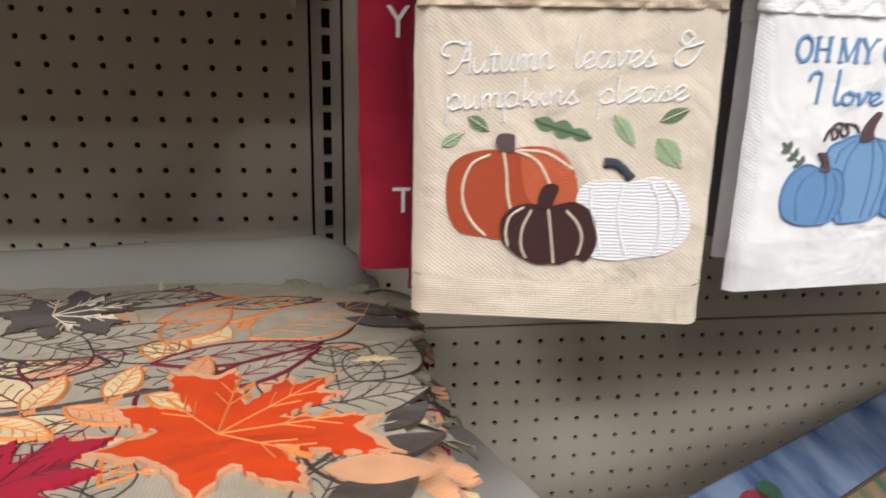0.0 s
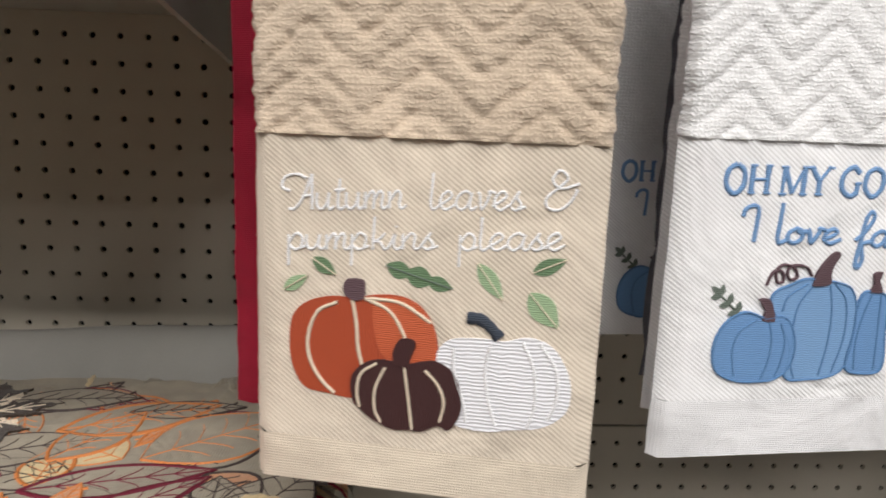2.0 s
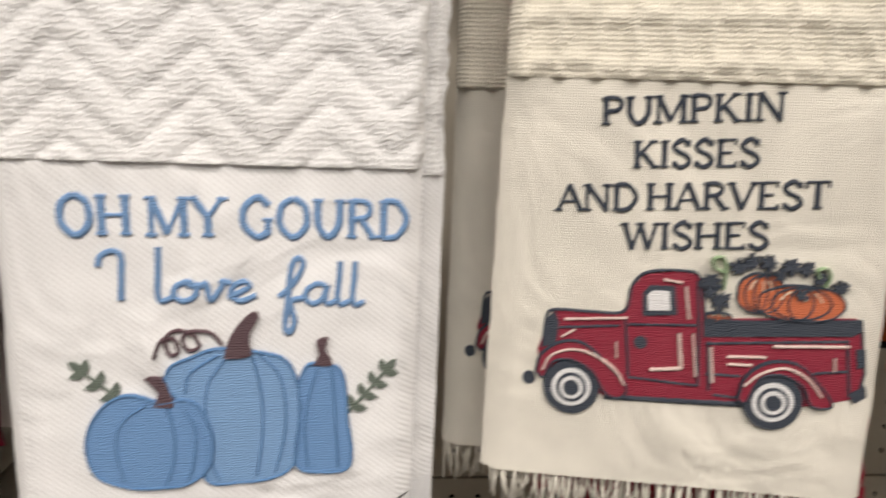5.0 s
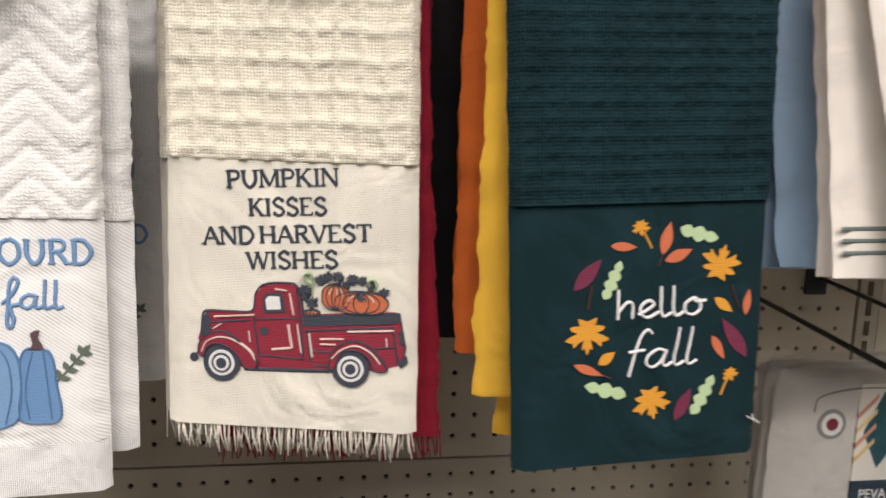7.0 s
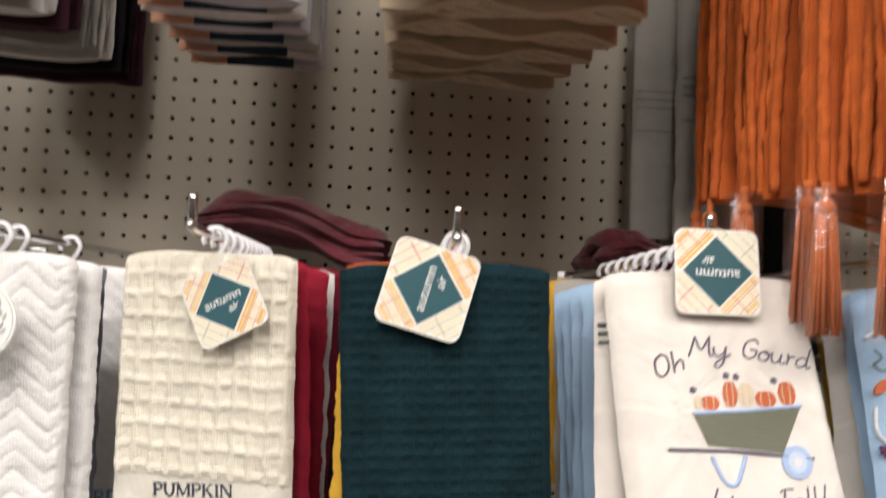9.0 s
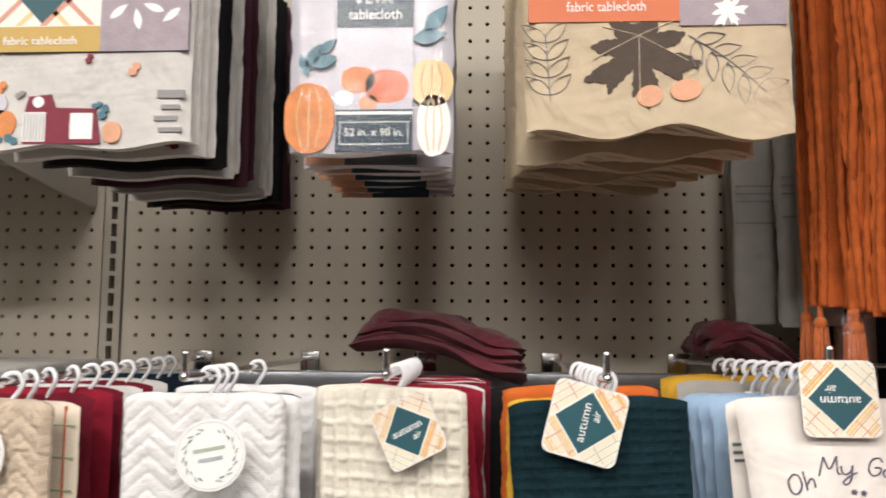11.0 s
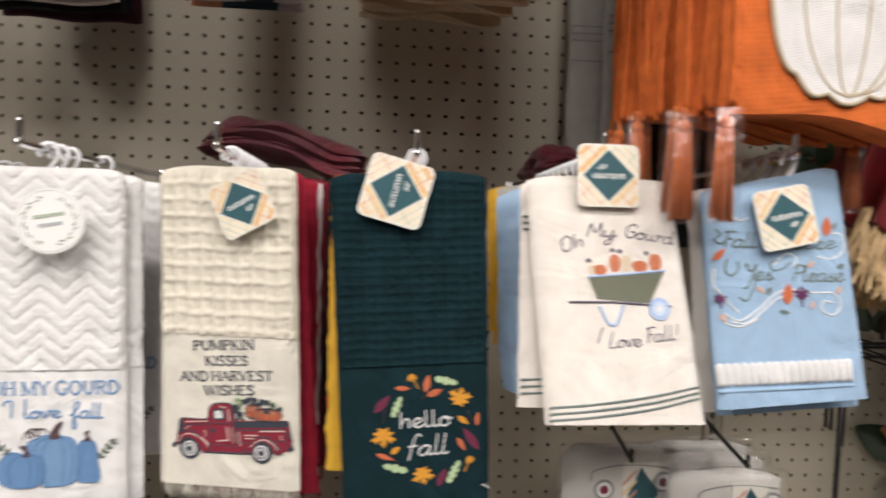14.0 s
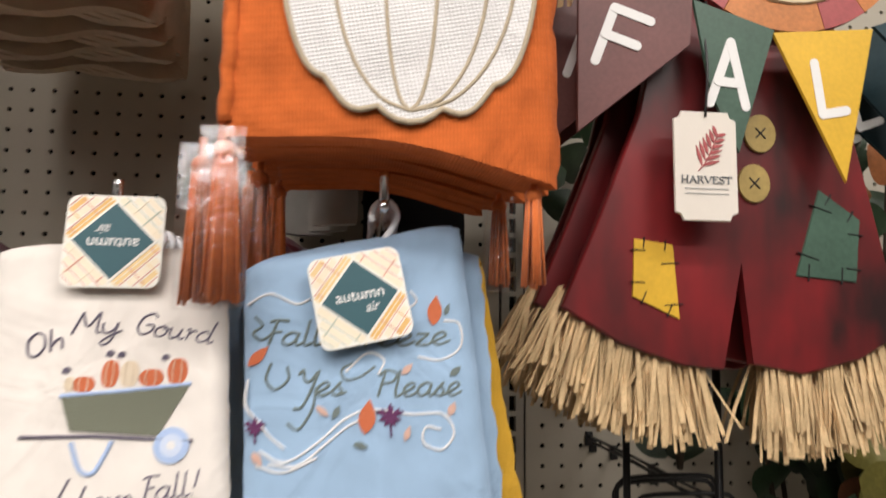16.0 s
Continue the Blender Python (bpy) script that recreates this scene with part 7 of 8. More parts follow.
pile_at = pose(-0.15, -0.32, TOPZ, -90, 0, 0)
for k in range(5, 0, -1):
    # lower runners show only their leafy rims
    t = thing("table_runner", pose(-0.15, -0.32, TOPZ - 0.0058 * k, -90, 0, 0), "cut-out autumn leaf table runner under others in a pile", "table runner", RUN)
    pl = flat_on(t, 0.0)
    patch(pl, "burlap_sheet", ragged(0.0 + 0.002 * k, 0.0, 0.184, 0.160, k * 1.7), M_BURLAP)
    rng = random.Random(k)
    cloths = (M_BURLAP, M_BURLAP, M_LEAFTAN, M_BURLAP, M_LEAFBROWN, M_BURLAP, M_LEAFGOLD, M_BURLAP, M_LEAFRED)
    tips = [curled_tip(10 * k + j, rng.uniform(0.030, 0.052), rng.uniform(0.014, 0.026), cloths[(j + 2 * k) % 9]) for j in range(9)]
    for j in range(44):
        # along the end of the runner, then round its back corner
        x, y, turn = (0.172 + rng.uniform(-0.012, 0.012), -0.172 + 0.0098 * j, rng.uniform(-50, 50)) if j < 34 else (0.178 - 0.022 * (j - 34), 0.150, 90 + rng.uniform(-40, 40))
        o = new("rim_leaf", tips[rng.randrange(9)])
        o.parent = t
        o.matrix_basis = pose(x, rng.uniform(-0.002, 0.003), y, 0, 0, 0) @ pose(0, 0, 0, 90, 0, 0) @ pose(0, 0, 0, rng.uniform(-25, 25), rng.uniform(-22, 8), turn)
TOP = thing("table_runner", pile_at, "cut-out autumn leaf table runner with an orange maple leaf", "table runner", RUN)
pl = flat_on(TOP, 0.0)
patch(pl, "burlap_sheet", ragged(0.0, 0.0, 0.195, 0.165, 0.3), M_BURLAP)


def vein_leaf(cx, cy, l, w, a, cloth, line, layer, edge=0.0012):
    o = patch(pl, "leaf", leaf_pts(cx, cy, l, w, a), cloth, layer)
    ring = leaf_pts(cx, cy, l, w, a)
    # stitched outline, widened so it also paints dark gaps between leaves
    ribbon(pl, "leaf_edge", ring + ring[:1], edge * 1.35, line, layer + 1, o, 1)
    ca, sa = math.cos(radians(a)), math.sin(radians(a))
    ribbon(pl, "vein", [(cx - l * 0.48 * ca, cy - l * 0.48 * sa), (cx, cy), (cx + l * 0.46 * ca, cy + l * 0.46 * sa)], 0.0011, line, layer + 1, o, 4)
    for j in range(5):
        p = -0.32 + 0.15 * j
        for s in (-1, 1):
            x0, y0 = cx + l * p * ca, cy + l * p * sa
            ribbon(pl, "side_vein", [(x0, y0), (x0 + l * 0.10 * ca - s * w * 0.20 * sa, y0 + l * 0.10 * sa + s * w * 0.20 * ca), (x0 + l * 0.13 * ca - s * w * 0.32 * sa, y0 + l * 0.13 * sa + s * w * 0.32 * ca)], 0.0007, line, layer + 1, o, 3)


def maple_cloth(cx, cy, r, turn, cloth, line, layer, rim=None):
    o = patch(pl, "leaf", serrate(maple_up(cx, cy, r * 1.06, turn), r * 0.03), rim or cloth, layer)
    patch(pl, "leaf_face", serrate(maple_up(cx, cy, r * 0.97, turn), r * 0.03), cloth, layer + 0.6, o)
    for s in (-78, -38, 0, 38, 78):
        a = radians(90 - turn + s)
        e = r * (0.86 if s == 0 else 0.78 if abs(s) < 60 else 0.6)
        ribbon(pl, "vein", [(cx, cy - 0.3 * r * 0), (cx + e * 0.5 * math.cos(a), cy + e * 0.5 * math.sin(a)), (cx + e * math.cos(a), cy + e * math.sin(a))], 0.0012, line, layer + 2, o, 4)
        for q_ in (0.45, 0.65):
            for z_ in (-32, 32):
                b = a + radians(z_)
                x0, y0 = cx + e * q_ * math.cos(a), cy + e * q_ * math.sin(a)
                ribbon(pl, "side_vein", [(x0, y0), (x0 + 0.1 * r * math.cos(b), y0 + 0.1 * r * math.sin(b)), (x0 + 0.2 * r * math.cos(b), y0 + 0.2 * r * math.sin(b))], 0.0008, line, layer + 2, o, 2)
    return o


# second axis of this plane runs towards the pegboard; origin at the pile's middle
for jj, (cx, cy, l, w, a, cloth, line, ly, ed) in enumerate(((0.155, -0.025, 0.085, 0.058, 95, M_BURLAP, T_DARK, 2, 0.001), (0.186, -0.008, 0.075, 0.050, 60, M_BURLAP, T_DARK, 3, 0.001), (0.170, -0.062, 0.080, 0.046, 15, M_BURLAP, T_DARK, 4, 0.001),
                                             (0.095, 0.012, 0.105, 0.036, 14, M_BURLAP, T_MAROON, 3, 0.0028), (0.112, -0.014, 0.090, 0.030, 42, M_BURLAP, T_MAROON, 4, 0.0028), (0.020, 0.050, 0.090, 0.046, 20, M_BURLAP, T_DARK, 2, 0.001),
                                             (-0.030, 0.035, 0.085, 0.050, -30, M_BURLAP, T_DARK, 3, 0.001), (0.078, 0.098, 0.105, 0.050, 25, M_BURLAP, T_ORANGE, 2, 0.0032), (0.105, 0.112, 0.080, 0.030, 8, M_BURLAP, T_DARK, 3, 0.0012),
                                             (0.140, 0.072, 0.110, 0.070, 40, M_BURLAP, T_ORANGE, 1, 0.0008), (0.060, 0.070, 0.080, 0.040, 65, M_BURLAP, T_ORANGE, 2, 0.002), (-0.095, -0.01, 0.10, 0.050, 30, M_BURLAP, T_MAROON, 2, 0.0028),
                                             (0.020, 0.128, 0.09, 0.040, 5, M_BURLAP, T_DARK, 2, 0.001), (-0.10, 0.125, 0.10, 0.045, -10, M_BURLAP, T_DARK, 2, 0.001))):
    vein_leaf(cx, cy, l, w, a, cloth, line, 2.0 + 0.22 * jj, ed)
rng = random.Random(12)
for j in range(64):
    cx, cy = rng.uniform(-0.17, 0.17), rng.uniform(-0.15, 0.14)
    vein_leaf(cx, cy, rng.uniform(0.05, 0.085), rng.uniform(0.022, 0.045), rng.uniform(0, 360), (M_BURLAP, M_BURLAP, M_LEAFGOLD, M_BURLAP, M_LEAFTAN)[j % 5], (T_DARK, T_DARK, T_ORANGE, T_MAROON)[j % 4], 0.2 + 0.021 * j, rng.choice((0.001, 0.001, 0.0022)))
ribbon(pl, "branch", [(-0.150, -0.098), (-0.06, -0.075), (0.02, -0.052), (0.085, -0.030)], 0.0022, T_DARK, 7.2)
for j in range(6):
    bx, by = -0.13 + 0.038 * j, -0.090 + 0.0105 * j
    for s in (-1, 1):
        vein_leaf(bx + 0.014, by + s * 0.020, 0.048, 0.019, 30 + s * 55, M_LEAFGOLD if (j + s) % 3 else M_LEAFTAN, T_ORANGE, 5.5 + 0.11 * (2 * j + (s > 0)), 0.0014)
maple_cloth(-0.045, 0.092, 0.062, 65, M_LEAFBROWN, T_BEIGE, 8)
maple_cloth(0.098, -0.098, 0.088, 40, M_LEAFORANGE, T_ORANGE, 11, M_LEAFTAN)
maple_cloth(0.012, -0.135, 0.052, -25, M_LEAFRED, T_MAROON, 9.4)
for cx, cy, l, w, a, m in ((0.186, -0.115, 0.05, 0.02, 20, M_LEAFBROWN), (0.176, -0.135, 0.055, 0.026, -5, M_LEAFTAN), (0.192, -0.085, 0.04, 0.016, 50, M_LEAFBROWN), (0.19, 0.06, 0.06, 0.022, -20, M_LEAFBROWN), (0.195, 0.03, 0.05, 0.02, 10, M_BURLAP), (0.18, 0.09, 0.06, 0.024, -35, M_LEAFBROWN), (0.17, -0.155, 0.05, 0.03, 30, M_LEAFBROWN)):
    patch(pl, "leaf", leaf_pts(cx, cy, l, w, a), m, 5.05 + 2.3 * l)

# ---- lower right: a boxed picture mat leaning on a shelf below ----
M_MATBLUE = mottled("mat_blue_print", (0.018, 0.045, 0.13), (0.15, 0.20, 0.30), 14, 0.6)
M_MATTAN = mottled("mat_tan_print", (0.30, 0.17, 0.09), (0.05, 0.10, 0.06), 20, 0.6)
M_MATGREEN = mat("mat_green_print", (0.03, 0.08, 0.05), 0.6, 0, 0.5, 35)
shelf("shelf_4", 0.022, POST_R - 0.022, 0.46, 0.775, "beige steel shelf below the towels")
mt = thing("floor_mat", pose(0.65, -0.235, 0.868, 0, 0, 27) @ pose(0, 0, 0, -62, 0, 0), "printed floor mat with a blue sky border", "floor mat")
part("mat_body", box(-0.36, 0.36, 0.0, 0.010, -0.19, 0.165, 0.003), M_MATBLUE, mt)
pm = flat_on(mt, 0.0)
pic = rect(pm, "picture", -0.33, 0.33, -0.17, 0.10, M_MATTAN, 0)
ribbon(pm, "picture_edge", [(-0.33, 0.10), (0.0, 0.10), (0.33, 0.10)], 0.004, M_INKBROWN, 1, pic, 2)
for x, y, rx, ry, m in ((-0.16, 0.03, 0.10, 0.022, M_MATGREEN), (0.05, 0.05, 0.12, 0.02, M_MATGREEN), (-0.2, 0.055, 0.018, 0.014, M_INKORANGE), (-0.08, -0.01, 0.13, 0.02, M_MATBLUE), (0.1, 0.0, 0.08, 0.03, M_INKPEACH), (0.0, 0.085, 0.02, 0.009, M_INKBROWN)):
    patch(pm, "printed_shape", scalloped(x, y, rx, ry, 9), m, 1, pic)
patch(pm, "printed_fruit", oval(-0.26, 0.13, 0.02, 0.016), M_INKMAROON, 1)
patch(pm, "printed_fruit", oval(-0.235, 0.135, 0.014, 0.012), M_MATGREEN, 1)

# ---- lower packs under the short towels ----
for x, z in ((0.870, 1.222), (1.000, 1.215)):
    peg_hook(x, -0.36, z + 0.012, x + 0.05, 1.235, "dark lower peg hooks", 0.0024, M_BLACKWIRE, 0.012, "dark peg hook holding packed tablecloths")
for k, (x0, x1, y, zt) in enumerate(((0.815, 0.945, -0.290, 1.205), (0.835, 0.965, -0.250, 1.200), (0.925, 1.055, -0.330, 1.196), (0.935, 1.06, -0.285, 1.200), (0.94, 1.065, -0.240, 1.200))):
    t = folded_pack("tablecloth", x0, x1, y, 0.93, zt, 0.026, M_PRINTWHITE, "folded tablecloth in a clear hanging pouch", 120 + k, 2, 0.001, "pouched tablecloths hanging low")
    w = x1 - x0
    g = (t, (lambda x, y_: (x, y_)), 0.014)
    lab = rect(g, "label_card", 0.004, 0.046, -0.15, -0.006, M_CARD)
    patch(g, "label_diamond", [(0.025, -0.075), (0.046, -0.045), (0.046, -0.04), (0.025, -0.012), (0.010, -0.045)], M_TAGTEAL, 1, lab)
    for j in range(4):
        patch(g, "plaid_band", [(0.004, -0.030 - 0.012 * j), (0.004, -0.034 - 0.012 * j), (0.020, -0.018 - 0.012 * j), (0.020, -0.014 - 0.012 * j)], M_PALEOCHRE if j % 2 else M_TAGRED, 2, lab)
    rect(g, "label_band", 0.004, 0.046, -0.128, -0.085, M_CARDTEAL, 2, lab)
    up = (t, (lambda x, y_: (x, -y_)), 0.014)
    lettering(up, "PEVA", 0.012, 0.036, 0.100, 0.008, M_TAGWHITE, layer=3, under=lab)
    lettering(up, "tablecloth", 0.007, 0.043, 0.115, 0.007, M_TAGWHITE, layer=3, under=lab)
    for cx, cy in ((-0.018, -0.038), (0.052, -0.030)):
        wv = patch(g, "printed_wheel", oval(cx, cy, 0.012, 0.012), M_INKGREY)
        patch(g, "printed_tyre", oval(cx, cy, 0.009, 0.009), M_TAGWHITE, 1, wv)
        patch(g, "printed_hub", oval(cx, cy, 0.005, 0.005), M_INKMAROON, 2, wv)
    ribbon(g, "printed_line", [(-0.034, -0.028), (-0.03, -0.016), (0.0, -0.010), (0.03, -0.010), (0.058, -0.014)], 0.0016, M_INKGREY, 0)
    if k >= 2:
        rect(g, "printed_patch", -0.02, 0.05, -0.075, -0.045, M_INKPEACH, 3)
    V, F = cloth_slab(w + 0.012, w + 0.012, zt - 0.93 + 0.012, 0.040, None, 0.010, 0.004, 300 + k, 0.01)
    V = [(a, b, c + 0.012) for a, b, c in V]
    raw("pouch", V, F, M_FILM, t, True, "clear plastic pouch with a rounded edge")
    part("pouch_edge", tube(spline([(-w / 2 - 0.006, -0.012, -0.25), (-w / 2 - 0.006, -0.014, -0.02), (-w / 2 + 0.012, -0.014, 0.008), (0, -0.014, 0.010), (w / 2 - 0.012, -0.014, 0.008), (w / 2 + 0.006, -0.014, -0.02), (w / 2 + 0.006, -0.012, -0.25)], 6), 0.0018, 6), M_SLEEVE, t)

# ---- right bay: scarecrow boards ----
M_WOODRED = mottled("painted_red_board", (0.22, 0.012, 0.015), (0.022, 0.008, 0.008), 9, 0.42)
M_WOODGREEN = mat("painted_green_board", (0.055, 0.105, 0.075), 0.45, 0, 0.25, 25, 300, 0.1)
M_WOODYELLOW = mat("painted_yellow_board", (0.72, 0.43, 0.04), 0.45, 0, 0.12, 25, 300, 0.1)
M_WOODPLUM = mat("painted_plum_board", (0.15, 0.055, 0.05), 0.45, 0, 0.25, 18, 300, 0.1)
M_WOODNAVY = mat("painted_teal_board", (0.022, 0.05, 0.06), 0.45, 0, 0.25, 18, 300, 0.1)
M_WOODORANGE = mat("painted_orange_board", (0.55, 0.20, 0.06), 0.45, 0, 0.3, 30, 300, 0.1)
M_WOODSKIN = mat("painted_cream_board", (0.62, 0.50, 0.33), 0.45, 0, 0.12, 20, 300, 0.1)
M_WOODROSE = mat("painted_rose_board", (0.40, 0.09, 0.09), 0.45, 0, 0.2, 30, 300, 0.1)
M_BUTTON = mat("painted_button", (0.38, 0.27, 0.09), 0.45, 0, 0.2, 60, 300, 0.1)
M_STITCH = mat("painted_stitch", (0.01, 0.01, 0.01), 0.6)
M_WOODWHITE = mat("painted_white_letter", (0.80, 0.79, 0.77), 0.4, 0, 0.03)
M_RAFFIA = mat("raffia_strip", (0.62, 0.44, 0.24), 0.75, 0, 0.35, 60, 700, 0.3)
M_PAPER = mat("cream_paper", (0.76, 0.70, 0.62), 0.6, 0, 0.03, 40, 700, 0.05)


def board(parent, name, pts, y, thick, material, label="", round_n=0):
    """A cut board with a softened edge."""
    if round_n:
        pts = [(p.x, p.y) for p in spline([(*p, 0) for p in pts + pts[:1]], round_n)[:-1]]
    bm = bmesh.new()
    c = Vector((sum(p[0] for p in pts) / len(pts), sum(p[1] for p in pts) / len(pts)))
    rings = []
    for yy, s in ((y, 0.0016), (y + 0.0016, 0), (y + thick, 0)):
        rings.append([bm.verts.new((p[0] + (c.x - p[0]) * s * 8, yy, p[1] + (c.y - p[1]) * s * 8)) for p in pts])
    for a, b in zip(rings, rings[1:]):
        for k in range(len(pts)):
            bm.faces.new((a[k], b[k], b[(k + 1) % len(pts)], a[(k + 1) % len(pts)]))
    caps = [bm.faces.new(rings[0]), bm.faces.new(rings[-1][::-1])]
    bm.normal_update()
    bmesh.ops.triangulate(bm, faces=caps)
    return part(name, bm, material, parent, label, False)


def raffia(parent, a, b, count, length, lean0, lean1, seed, y):
    """A skirt of dry raffia strips along a hem."""
    rng = random.Random(seed)
    bm = bmesh.new()
    for k in range(count):
        t = rng.random()
        x = a[0] + (b[0] - a[0]) * t
        z = a[1] + (b[1] - a[1]) * t - 0.012 * math.sin(math.pi * t) + rng.uniform(-0.003, 0.004)
        l = length * rng.uniform(0.66, 1.12)
        lean = lean0 + (lean1 - lean0) * t + rng.gauss(0, 0.10) + (rng.uniform(-0.5, 0.5) if rng.random() < 0.04 else 0)
        w = rng.uniform(0.0007, 0.0022)
        yy = y + rng.uniform(-0.006, 0.006)
        tw = rng.uniform(-0.8, 0.8)
        rows = []
        for j in range(4):
            s = j / 3
            cx, cz = x + l * s * math.sin(lean) + 0.0008 * math.sin(s * 5 + k), z + 0.012 - (l + 0.012) * s * math.cos(lean)
            cy = yy - 0.006 * s + 0.004 * math.sin(k + 3 * s)
            rows.append([bm.verts.new((cx + q * w * math.cos(tw), cy + q * w * math.sin(tw) + (0.0006 if q == 0 else 0), cz)) for q in (-1, 0, 1)])
        for r0, r1 in zip(rows, rows[1:]):
            for i in range(2):
                bm.faces.new((r0[i], r0[i + 1], r1[i + 1], r1[i]))
    ob = part("raffia_skirt", bm, M_RAFFIA, parent, "dry straw-coloured raffia")
    ob["kind"] = "stuff"
    return ob


BLOCK = {"F": ([(0.0, 0.0), (0.08, 1.0)], [(0.08, 1.0), (0.95, 0.98)], [(0.04, 0.5), (0.8, 0.48)]), "A": ([(0.0, 0.0), (0.5, 1.0)], [(0.5, 1.0), (1.0, 0.0)], [(0.2, 0.35), (0.8, 0.35)]), "L": ([(0.05, 1.0), (0.0, 0.0)], [(0.0, 0.0), (0.9, 0.03)])}


def painted_letter(o, flag, ch, x0, x1, base, cap, turn):
    """A capital brushed on a pennant in rounded strokes of thick white paint."""
    c, s_ = math.cos(radians(turn)), math.sin(radians(turn))
    at = lambda x, y: (x0 + (x1 - x0) * x * c + cap * y * s_ * 0.9, base - (x1 - x0) * x * s_ * 0.8 + cap * y)
    face = (o, (lambda x, y: (x, y)), 0.0240)
    for k, ((ax, ay), (bx, by)) in enumerate(BLOCK[ch]):
        (ua, za), (ub, zb) = at(ax, ay), at(bx, by)
        d = math.atan2(zb - za, ub - ua)
        ring = [(ub + 0.0034 * math.cos(d + q * 0.26), zb + 0.0034 * math.sin(d + q * 0.26)) for q in range(-6, 7)] + [(ua - 0.0034 * math.cos(d + q * 0.26), za - 0.0034 * math.sin(d + q * 0.26)) for q in range(-6, 7)]
        patch(face, "stroke", ring, M_WOODWHITE, k, flag)


def scarecrow(at, label, trim):
    o = thing("scarecrow_sign", at, label, "wall decor", "scarecrow signs on one hook")
    L = lambda pts: [(x - 1.235, z - 1.44) for x, z in pts]
    board(o, "overalls", L([(1.180, 1.76), (1.150, 1.625), (1.118, 1.545), (1.090, 1.482), (1.134, 1.456), (1.180, 1.441), (1.210, 1.438), (1.226, 1.516), (1.233, 1.442), (1.272, 1.435), (1.318, 1.446), (1.354, 1.466), (1.338, 1.54), (1.315, 1.64), (1.305, 1.76)]), 0.0, 0.009, M_WOODRED, "red overalls board with dark shaded edges")
    board(o, "face", L([(1.265 + 0.083 * math.cos(t), 1.793 + 0.083 * math.sin(t)) for t in [k * math.pi / 18 for k in range(36)]]), -0.014, 0.008, M_WOODSKIN, "cream round face board")
    for a, b, m in ((205, 240, M_WOODROSE), (240, 285, M_WOODORANGE), (285, 305, M_WOODROSE), (305, 345, M_WOODORANGE)):
        ring = [(1.265 + r * math.cos(radians(t)), 1.795 + r * math.sin(radians(t))) for r, ts in ((0.080, range(a, b + 1, 5)), (0.106, range(b, a - 1, -5))) for t in ts]
        board(o, "collar_patch", L(ring), -0.012, 0.006, m)
    flags = (([(1.104, 1.735), (1.194, 1.722), (1.190, 1.676), (1.102, 1.606)], M_WOODPLUM, "F", 1.116, 1.150, 1.660, 0.040, 20), ([(1.193, 1.712), (1.258, 1.692), (1.226, 1.596), (1.205, 1.640)], M_WOODGREEN, "A", 1.204, 1.232, 1.633, 0.046, 5), ([(1.256, 1.690), (1.340, 1.698), (1.311, 1.577)], M_WOODYELLOW, "L", 1.294, 1.316, 1.628, 0.038, -10), ([(1.340, 1.700), (1.425, 1.73), (1.445, 1.60)], M_WOODNAVY, "L", 1.376, 1.400, 1.632, 0.042, -20))
    near = lambda x: 0.947 + (x - 0.947) * 0.955
    high = lambda z: 1.471 + (z - 1.471) * 0.965
    for pts, m, ch, x0, x1, base, cap, turn in flags:
        pts, x0, x1, base = [(near(x), high(z)) for x, z in pts], near(x0), near(x1), high(base)
        b = board(o, "pennant", L(pts), -0.024, 0.0025, m, "painted pennant board")
        painted_letter(o, b, ch, x0 - 1.235, x1 - 1.235, base - 1.44, cap, turn)
    for x, z in ((1.243, 1.613), (1.237, 1.575)):
        b = board(o, "button", L([(x + 0.0125 * math.cos(k * 0.314), z + 0.0145 * math.sin(k * 0.314)) for k in range(20)]), -0.0025, 0.0024, M_BUTTON)
        pln = (o, (lambda x_, y_: (x_ - 1.235, y_ - 1.44)), 0.0026)
        for s in (-1, 1):
            ribbon(pln, "stitch", [(x - 0.004, z - 0.004 * s), (x, z), (x + 0.004, z + 0.004 * s)], 0.0012, M_STITCH, 0, b, 2)
    for pts, m in (([(1.144, 1.532), (1.173, 1.528), (1.177, 1.474), (1.142, 1.490)], M_WOODYELLOW), ([(1.289, 1.572), (1.321, 1.550), (1.316, 1.503), (1.268, 1.507)], M_WOODGREEN)):
        b = board(o, "patch", L(pts), -0.0015, 0.0014, m)
        pln = (o, (lambda x_, y_: (x_ - 1.235, y_ - 1.44)), 0.0016)
        for k in range(4):
            (xa, za), (xb, zb) = pts[k], pts[(k + 1) % 4]
            for f_ in (0.25, 0.8):
                mx, mz = xa + (xb - xa) * f_, za + (zb - za) * f_
                dx, dz = (zb - za) * 0.2, -(xb - xa) * 0.2
                ribbon(pln, "stitch", [(mx - dx * 0.3, mz - dz * 0.3), (mx + dx, mz + dz)], 0.0009, M_STITCH, 0, b, 2)
    raffia(o, (1.092 - 1.235, 1.484 - 1.44), (1.199 - 1.235, 1.440 - 1.44), 300, 0.056, -0.55, 0.16, 5, 0.013)
    raffia(o, (1.246 + trim - 1.235, 1.442 - 1.44), (1.354 - 1.235, 1.468 - 1.44), 290, 0.064, -0.10, 0.24, 6, 0.013)
    raffia(o, (1.00 - 1.235 + 0.09, 1.79 - 1.44), (1.10 - 1.235, 1.76 - 1.44), 40, 0.06, -0.6, 0.2, 7, -0.01)
    part("hanging_loop", tube(spline([(0.03, 0.004, 0.40), (0.02, 0.006, 0.47), (0.0, 0.008, 0.545), (-0.002, 0.008, 0.555)], 5), 0.0012, 6), M_BLACKWIRE, o)
